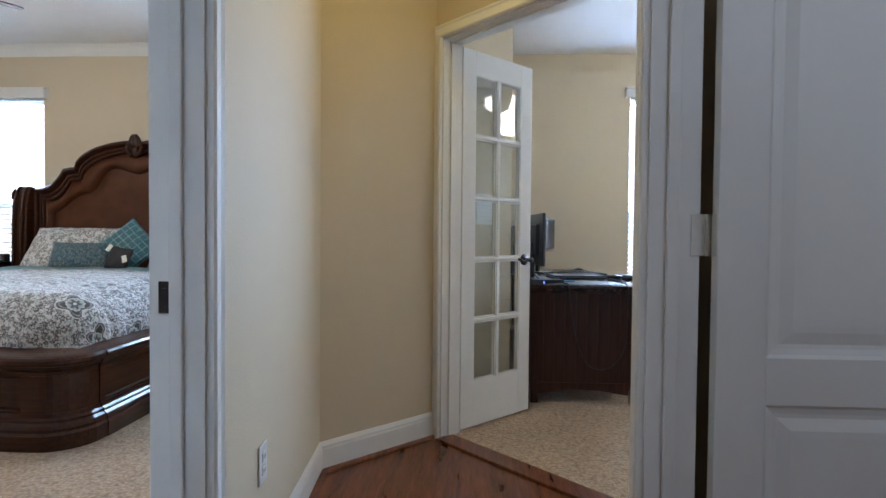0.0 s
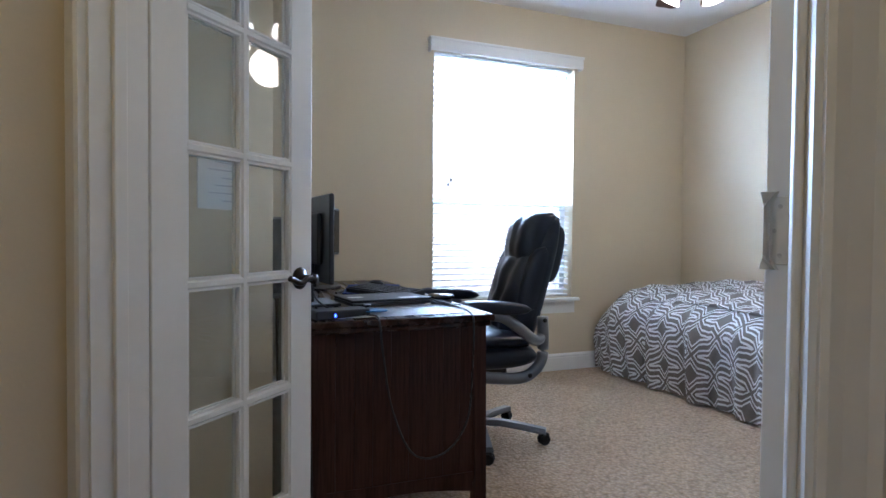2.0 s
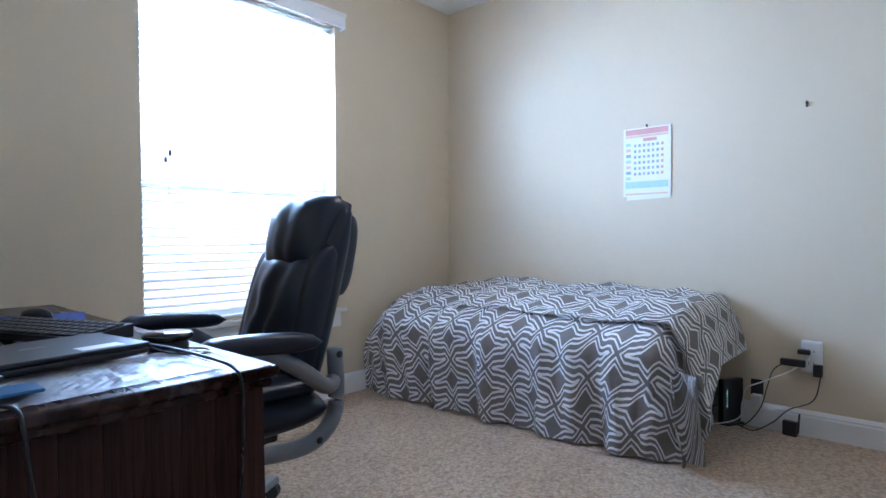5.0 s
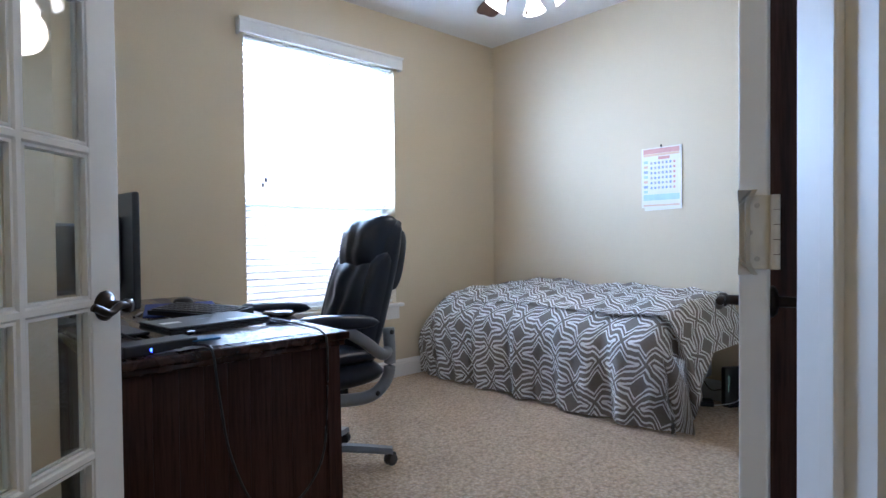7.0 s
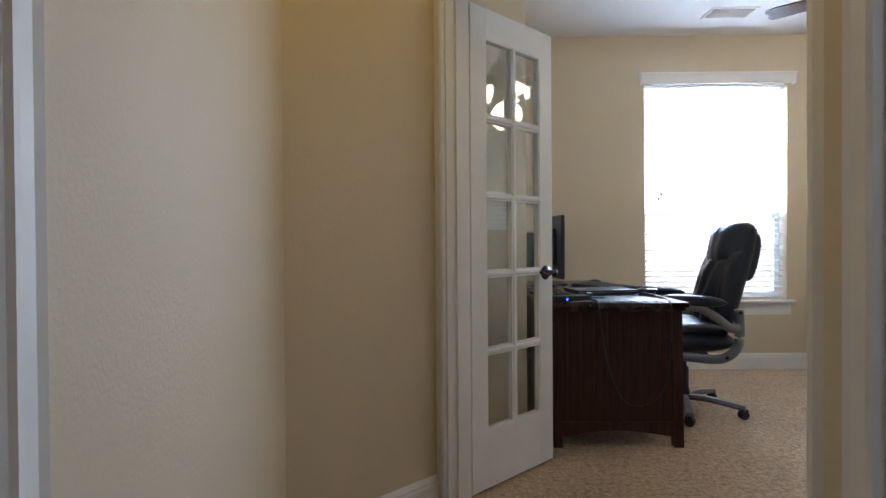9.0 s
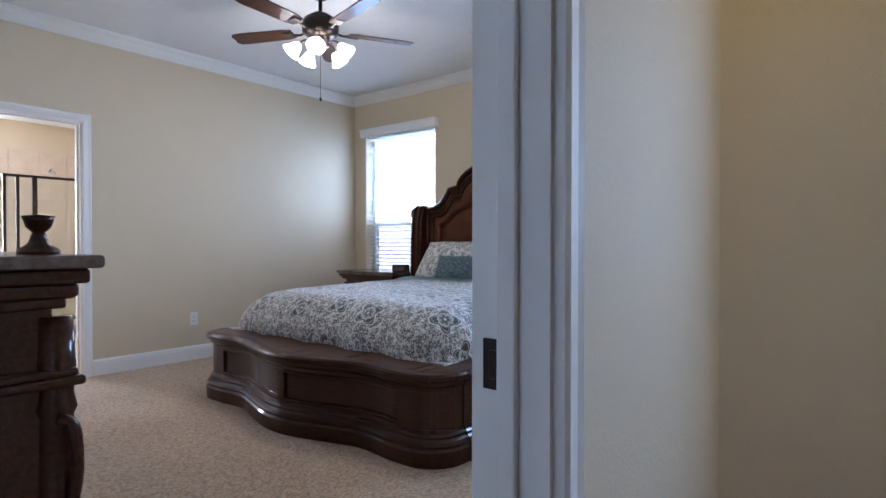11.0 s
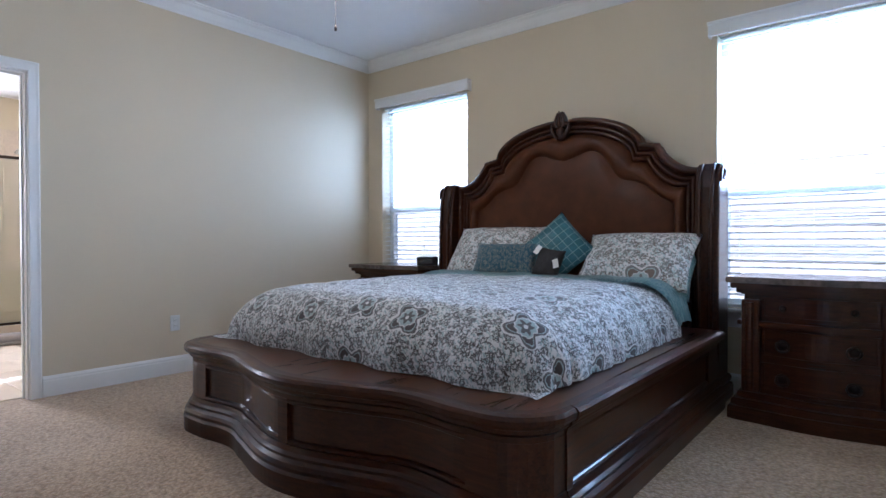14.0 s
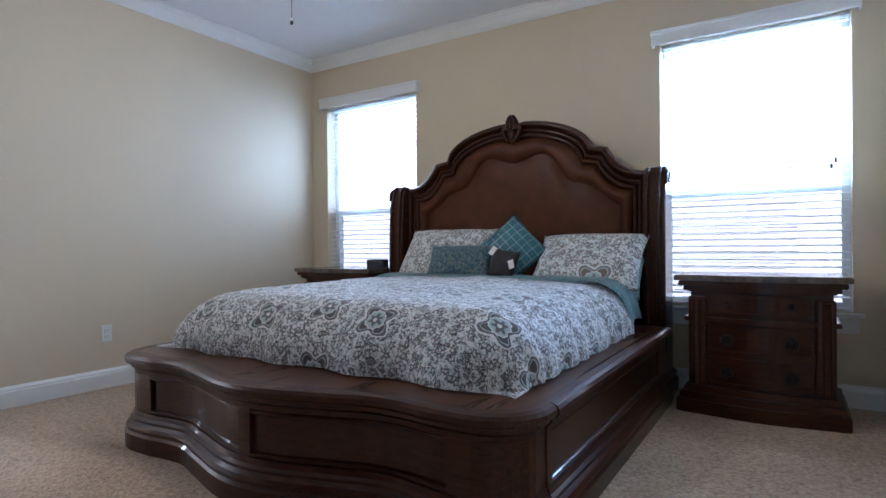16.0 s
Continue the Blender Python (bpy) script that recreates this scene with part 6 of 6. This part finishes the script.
def comf_fn(u, v):
    """u from the wall end (0) to the free end (1), v from the floor at the front (0) over the top to the wall (1)."""
    y = 5.19 - 2.03 * u - (0.06 * u ** 6 if v > 0.46 else 0.0)
    end = max(0.0, (u - 0.93) / 0.07)
    head = max(0.0, (0.10 - u) / 0.10)
    top = 0.60 + 0.055 * math.sin(min(1, u * 2.2) * math.pi * 0.5) - 0.02 * u
    top += 0.035 * noise.noise(Vector((u * 5, v * 2, 4))) - 0.05 * head ** 2
    if v < 0.46:
        k = v / 0.46
        ang = max(0, (k - 0.72) / 0.28)
        x = 2.965 + 0.055 * u * u + 0.03 * k - 0.025 * math.sin(k * math.pi) + 0.13 * ang ** 2
        z = 0.012 + (top - 0.05) * min(1, k) ** 0.92 + 0.0 * ang
        fold = (1 - 0.6 * k) * (0.030 * math.sin(u * 34 + 2.5 * noise.noise(Vector((u * 6, 0, 0)))) + 0.016 * math.sin(u * 71 + 1 + 2 * k))
        x += fold - 0.02 + 0.014 * noise.noise(Vector((u * 22, k * 3, 7))) + 0.008 * noise.noise(Vector((u * 50, k * 5, 9)))
        y -= 0.02 * (1 - k) * end
    else:
        k = (v - 0.46) / 0.54
        x = 3.085 + 0.735 * k
        z = 0.012 + (top - 0.05) + 0.05 * math.sin(min(1, k * 2.5) * math.pi / 2) + 0.055 * k
        z += 0.022 * noise.noise(Vector((x * 7, y * 6, 1))) + 0.012 * noise.noise(Vector((x * 18, y * 15, 2)))
    if end > 0:
        low = 0.05 + 0.36 * min(1.0, max(0.0, (x - 2.98) / 0.35)) if v >= 0.46 else 0.012
        if v >= 0.30:
            z = z + (max(low, 0.03) - z) * min(1, end) ** 2.0 * (1 if v >= 0.46 else (v - 0.30) / 0.16)
    if u > 0.955 and v < 0.5:
        s = (u - 0.955) / 0.045
        x += 0.05 * s * (1 - v)
        y -= 0.05 * s * (1 - v * 1.5)
    z -= 0.32 * head ** 3 * (1 if v > 0.46 else v / 0.46) * 0.3
    return (x, y, max(0.012, z))


comforter = thing("comforter", "grey-brown comforter with white trellis pattern draped to the floor", "comforter")
part("cover", grid_mesh(220, 110, comf_fn, "arc"), COMFORTER, comforter, smooth=True)


def tip_fn(u, v):
    x = 2.93 + 0.15 * v + 0.02 * math.sin(u * 9)
    y = 3.20 - 0.055 * u + 0.05 * v
    z = 0.02 + 0.40 * (1 - u) * (1 - 0.25 * v) + 0.02 * math.sin(v * 9)
    return (x, y, max(0.006, z))


part("draped_corner", thicken(grid_mesh(18, 10, tip_fn, "arc"), 0.02), COMFORTER, comforter, "draped comforter corner with care tag", smooth=True)
part("care_tag", box(2.895, 3.13, 0.05, 2.925, 3.134, 0.10), BLACK, comforter, "small black care tag")

# ---- calendar, nail, wiring ----
cal = thing("wall_calendar", "colourful paper wall calendar hanging on a nail", "calendar", pose(OX1, 3.655, 1.455, 0, 0, 90))
part("calendar_leaf", box(-0.142, 0.001, -0.205, 0.142, 0.008, 0.205), PAPER, cal)
part("under_page", box(-0.135, 0.0008, -0.222, 0.130, 0.004, -0.19, m=pose(0, 0, 0, 0, 2, 0)), PAPER, cal)
for i, (mt, z0, z1) in enumerate(((INKRED, 0.165, 0.198), (INKORANGE, 0.148, 0.163), (INKTEAL, -0.155, -0.115), (INKORANGE, -0.195, -0.185))):
    part("printed_band", box(-0.128, 0.008, z0, 0.128, 0.0088, z1), mt, cal)
part("month_block", box(-0.06, 0.0082, 0.122, 0.02, 0.0092, 0.142), INKRED, cal, "red printed heading block")
for r in range(6):
    for c in range(7):
        mt = INKRED if c == 0 else (INKBLUE if (r + c) % 3 else INKGREY)
        part("date_block", box(-0.10 + c * 0.027, 0.008, 0.092 - r * 0.034, -0.086 + c * 0.027, 0.0088, 0.108 - r * 0.034), mt, cal)
for r in range(7):
    part("side_block", box(0.096, 0.008, 0.10 - r * 0.034, 0.125, 0.0088, 0.118 - r * 0.034), (INKTEAL, INKORANGE, INKBLUE)[r % 3], cal)
part("nail", box(-0.003, 0.0, 0.205, 0.003, 0.012, 0.222), BLACK, cal, "dark nail")
finish("wall_nail", rbox(OX1 - 0.014, 2.846, 1.655, OX1 - 0.0005, 2.852, 1.68, 0.001, 1), BLACK, label="bare dark nail hook in the office wall", category="nail")
so = thing("surge_outlet", "white six-way plug-in surge outlet with chargers", "outlet", pose(OX1, 2.815, 0.405, 0, 0, 90))
part("body", rbox(-0.045, 0.0, -0.08, 0.045, 0.035, 0.08, 0.008, 2), PLASTIC, so)
for z in (-0.03, 0.03):
    part("slot", join(box(-0.012, 0.035, z - 0.006, -0.009, 0.0358, z + 0.006), box(0.009, 0.035, z - 0.006, 0.012, 0.0358, z + 0.006)), BLACK, so, "dark socket slots")
part("charger", rbox(0.0, 0.036, 0.015, 0.055, 0.07, 0.04, 0.005), BLACK, so, "black plug")
part("charger", rbox(0.02, 0.036, -0.05, 0.13, 0.07, -0.015, 0.005), BLACK, so, "black power adapter")
part("charger", rbox(-0.05, 0.036, -0.09, -0.01, 0.065, -0.03, 0.005), BLACK, so, "black power adapter")
router = thing("router", "tall black router with a column of small lights", "router", pose(3.80, 3.17, 0, 0, 0, 62))
part("case", rbox(-0.018, -0.085, 0.0, 0.018, 0.085, 0.245, 0.008, 2, m=pose(0, 0, 0, 0, 0, 0)), BLACK, router)
part("stand", rbox(-0.035, -0.07, 0.0, 0.035, 0.07, 0.012, 0.004), BLACK, router)
for i in range(7):
    part("led", box(-0.0190, 0.055, 0.10 + i * 0.014, -0.0175, 0.0575, 0.1022 + i * 0.014), GREENLED, router, "tiny green light")
wp = thing("wall_jack", "dark data jack plate above the baseboard", "wall jack", pose(OX1, 3.06, 0.205, 0, 0, 90))
part("plate", rbox(-0.03, 0.0, -0.045, 0.03, 0.008, 0.045, 0.002), BLACK, wp)
part("adapter", rbox(-0.03, 0.008, -0.09, 0.022, 0.05, -0.03, 0.006), PLASTIC, wp, "white plug-in adapter")
box2 = thing("network_box", "small grey network box on the carpet", "network box", pose(3.785, 2.90, 0.0, 0, 0, 80))
part("case", rbox(-0.032, -0.014, 0.0, 0.032, 0.014, 0.075, 0.004), BLACK, box2)
part("antenna", tube([(-0.036, 0, 0.02), (-0.042, 0, 0.12)], 0.005, 8), BLACK, box2)
slab_thing("power_strip", pose(3.66, 3.36, 0.0, 0, 0, 30), 0.10, 0.22, 0.03, BLACK, "flat black box on the carpet under the bed", "network box", 0.006)
cable("white_cable", [(3.80, 2.82, 0.40), (3.77, 2.90, 0.33), (3.75, 3.02, 0.26), (3.76, 3.10, 0.20), (3.74, 3.12, 0.06), (3.68, 3.24, 0.012), (3.60, 3.36, 0.01), (3.50, 3.40, 0.008)], 0.0035, "white cable trailing from outlet to floor", PLASTIC)
cable("charger_cable", [(3.78, 2.77, 0.33), (3.77, 2.80, 0.20), (3.75, 2.90, 0.14), (3.76, 2.97, 0.06), (3.72, 3.05, 0.01), (3.75, 3.12, 0.01)], 0.003, "black charger cable along the baseboard")
cable("charger_cable", [(3.78, 2.90, 0.38), (3.775, 2.97, 0.33), (3.78, 3.0, 0.24), (3.77, 3.03, 0.12), (3.76, 3.10, 0.02), (3.74, 3.16, 0.015)], 0.003, "black charger cable along the baseboard")
cable("charger_cable", [(3.76, 3.45, 0.40), (3.77, 3.38, 0.2), (3.75, 3.30, 0.09), (3.76, 3.22, 0.10)], 0.003, "black cable hanging behind the bed's end")

# ---- bathroom ----
BX, BYN, BYS, BC = -8.80, 3.55, -0.2, 2.62
wb = bmesh.new()
wy0, wy1, wz0, wz1 = 1.05, 2.095, 0.86, 2.26
add_box(wb, BX - 0.15, BYS, 0, BX, wy0, 2.9), add_box(wb, BX - 0.15, wy1, 0, BX, BYN, 2.9)
add_box(wb, BX - 0.15, wy0, 0, BX, wy1, wz0), add_box(wb, BX - 0.15, wy0, wz1, BX, wy1, 2.9)
structure("wall_bath_west", wb, PAINT)
wall("wall_bath_north", rect(BX, BYN, XB - 0.12, BYN + 0.1))
wall("wall_bath_south", rect(BX, BYS - 0.1, XB - 0.12, BYS))
structure("ceiling_bath", box(BX - 0.1, BYS - 0.1, BC, XB - 0.12, BYN + 0.1, 2.95), CEIL)
structure("floor_bath", box(BX - 0.1, BYS - 0.1, -0.1, XB - 0.06, BYN + 0.1, -0.007), GROUT)
bw = thing("window_4", "tall white bathroom window with frosted daylight", "window", kind="structure")
part("window_sill", rbox(BX - 0.02, wy0 - 0.05, wz0 - 0.03, BX + 0.05, wy1 + 0.05, wz0 + 0.0, 0.006), WHITE, bw)
part("window_frame", join(box(BX - 0.12, wy0, wz0, BX - 0.08, wy0 + 0.04, wz1), box(BX - 0.12, wy1 - 0.04, wz0, BX - 0.08, wy1, wz1), box(BX - 0.12, wy0, wz1 - 0.04, BX - 0.08, wy1, wz1)), WHITE, bw)
tub = thing("bathtub", "white built-in bathtub with tiled apron", "bathtub")
part("apron", box(BX + 0.002, BYS + 0.01, 0.0, -8.02, 2.28, 0.53), TILE, tub, "beige tiled tub apron")
part("rim", join(rbox(BX + 0.004, BYS + 0.012, 0.53, -8.0, 2.285, 0.565, 0.012, 3)), TUBWHITE, tub)
part("splash_tile", box(BX + 0.002, BYS + 0.01, 0.565, BX + 0.02, 2.29, 0.80), TILE, tub, "beige tile splash")
fau = thing("tub_faucet", "oil-rubbed bronze arched tub faucet with two handles", "faucet", pose(-8.10, 2.0, 0.565))
part("spout", join(lathe([(0.0, 0), (0.035, 0), (0.03, 0.012), (0.018, 0.03), (0.014, 0.06), (0.0, 0.06)], 14), tube(spline([(0, 0, 0.05), (0, -0.005, 0.13), (0, -0.05, 0.20), (0, -0.12, 0.215), (0, -0.18, 0.18), (0, -0.19, 0.16)], 6), 0.014, 10)), BRONZE, fau, smooth=True)
for s in (-1, 1):
    part("handle", join(lathe([(0.0, 0), (0.028, 0), (0.022, 0.012), (0.012, 0.03), (0.011, 0.065), (0.018, 0.07), (0.0, 0.08)], 12, pose(0, s * 0.12, 0)), tube([(0, s * 0.12, 0.072), (0.0, s * 0.12 + 0.045, 0.085)], 0.007, 8)), BRONZE, fau, smooth=True)
shower = thing("shower_enclosure", "corner shower with clear glass and dark bronze frame", "shower")
part("pony_wall", box(BX + 0.004, 2.29, 0.0, -7.99, 2.445, 0.745), TILE, shower, "beige tiled half wall")
part("pony_cap", rbox(BX + 0.004, 2.265, 0.745, -7.965, 2.47, 0.77, 0.006), TUBWHITE, shower)
part("curb", rbox(-8.08, 2.447, 0.0, -7.98, 3.54, 0.13, 0.008), TILE, shower, "tiled shower curb")
part("pan", box(BX + 0.02, 2.447, 0.0, -8.09, 3.54, 0.06), TUBWHITE, shower)
for x, y, z0 in ((-8.03, 2.30, 0.77), (-8.03, 2.425, 0.77), (-8.03, 2.60, 0.13), (BX + 0.04, 2.30, 0.77), (-8.03, 3.52, 0.13)):
    part("frame_post", rbox(x - 0.016, y - 0.016, z0, x + 0.016, y + 0.016, 1.85, 0.003), BRONZE, shower)
part("frame_post", rbox(-8.05, 2.565, 0.13, -8.01, 2.585, 1.85, 0.003), BRONZE, shower)
part("frame_post", rbox(-8.046, 2.41, 0.13, -8.014, 2.44, 0.77, 0.003), BRONZE, shower)
part("frame_rail", rbox(-8.046, 2.286, 1.835, -8.014, 3.54, 1.865, 0.003), BRONZE, shower)
part("frame_rail", rbox(BX + 0.03, 2.286, 1.835, -8.014, 2.314, 1.865, 0.003), BRONZE, shower)
part("frame_rail", rbox(-8.046, 2.45, 0.13, -8.014, 3.54, 0.155, 0.003), BRONZE, shower)
part("frame_rail", rbox(BX + 0.03, 2.286, 0.77, -8.014, 2.314, 0.795, 0.003), BRONZE, shower)
for q in (box(BX + 0.05, 2.297, 0.795, -8.05, 2.303, 1.835), box(-8.033, 2.318, 0.795, -8.027, 2.408, 1.835), box(-8.033, 2.445, 0.155, -8.027, 2.562, 1.835), box(-8.033, 2.62, 0.155, -8.027, 3.50, 1.835)):
    part("glass_panel", q, DOORPANE, shower).visible_shadow = False
part("spray_arm", join(tube([(BX + 0.02, 2.95, 2.0), (BX + 0.12, 2.95, 2.03), (BX + 0.18, 2.95, 2.0)], 0.009, 8), lathe([(0.0, 0), (0.012, 0), (0.035, -0.03), (0.0, -0.034)], 14, pose(BX + 0.18, 2.95, 2.0, 0, 20, 0))), STEEL, shower, "chrome spray arm and rose", smooth=True)
mat2 = thing("bath_mat", "rolled grey bath mat by the shower curb", "bath mat", pose(-7.72, 2.75, 0.0))
part("mat", join(rbox(-0.10, -0.40, 0.0, 0.24, 0.45, 0.03, 0.014, 3), lathe([(0.0, -0.40), (0.045, -0.40), (0.05, -0.38), (0.05, 0.43), (0.045, 0.45), (0.0, 0.45)], 16, pose(0.19, 0, 0.065, -90))), RUG, mat2)

# tiles of the bathroom
def tiles(parent, name, mat, m_of, nu, nv, su, sv, keep):
    me = None
    for i in range(nu):
        for j in range(nv):
            if not keep(i, j):
                continue
            if me is None:
                t = part(name, rbox(-su / 2 + 0.003, -sv / 2 + 0.003, -0.004, su / 2 - 0.003, sv / 2 - 0.003, 0.004, 0.002, 1), mat, parent)
                me = t.data
            else:
                t = new(name, me)
                t.parent = parent
            t.matrix_basis = m_of(i, j)


tiles(bpy.data.objects["floor_bath"], "tile", TILE, lambda i, j: pose(-5.45 - i * 0.46, 0.55 + j * 0.46 + (i % 2) * 0.0, -0.004), 6, 5, 0.46, 0.46, lambda i, j: True)
tiles(bpy.data.objects["wall_bath_west"], "tile", TILE, lambda i, j: pose(BX + 0.004, 2.20 + 0.16 + i * 0.32, 0.18 + j * 0.32, 0, 90, 0), 4, 7, 0.32, 0.32, lambda i, j: j > 1)
tiles(tub, "tile", TILE, lambda i, j: pose(-8.018, 0.25 + i * 0.42, 0.13 + j * 0.265, 0, 90, 0), 5, 2, 0.265, 0.42, lambda i, j: True)
# hall floor boards
hb_floor = bpy.data.objects["floor_hall"]
board = None
random.seed(4)
for i in range(13):
    y = -2.5 + random.random() * 0.5
    while y < 2.6:
        ln_ = 0.9 + 0.4 * random.random()
        x = -0.50 + i * 0.127
        if i < 9 or y > 99:
            yy = min(y + ln_, 2.30 if x < 0.2 else 1.9 - max(0, x - 0.3))
            if yy - y > 0.25 and y < 1.9:
                part("floor_board", rbox(x + 0.001, y + 0.001, -0.012, x + 0.126, yy - 0.001, -0.0035, 0.0015, 1), HALLWOOD, hb_floor)
        y += ln_
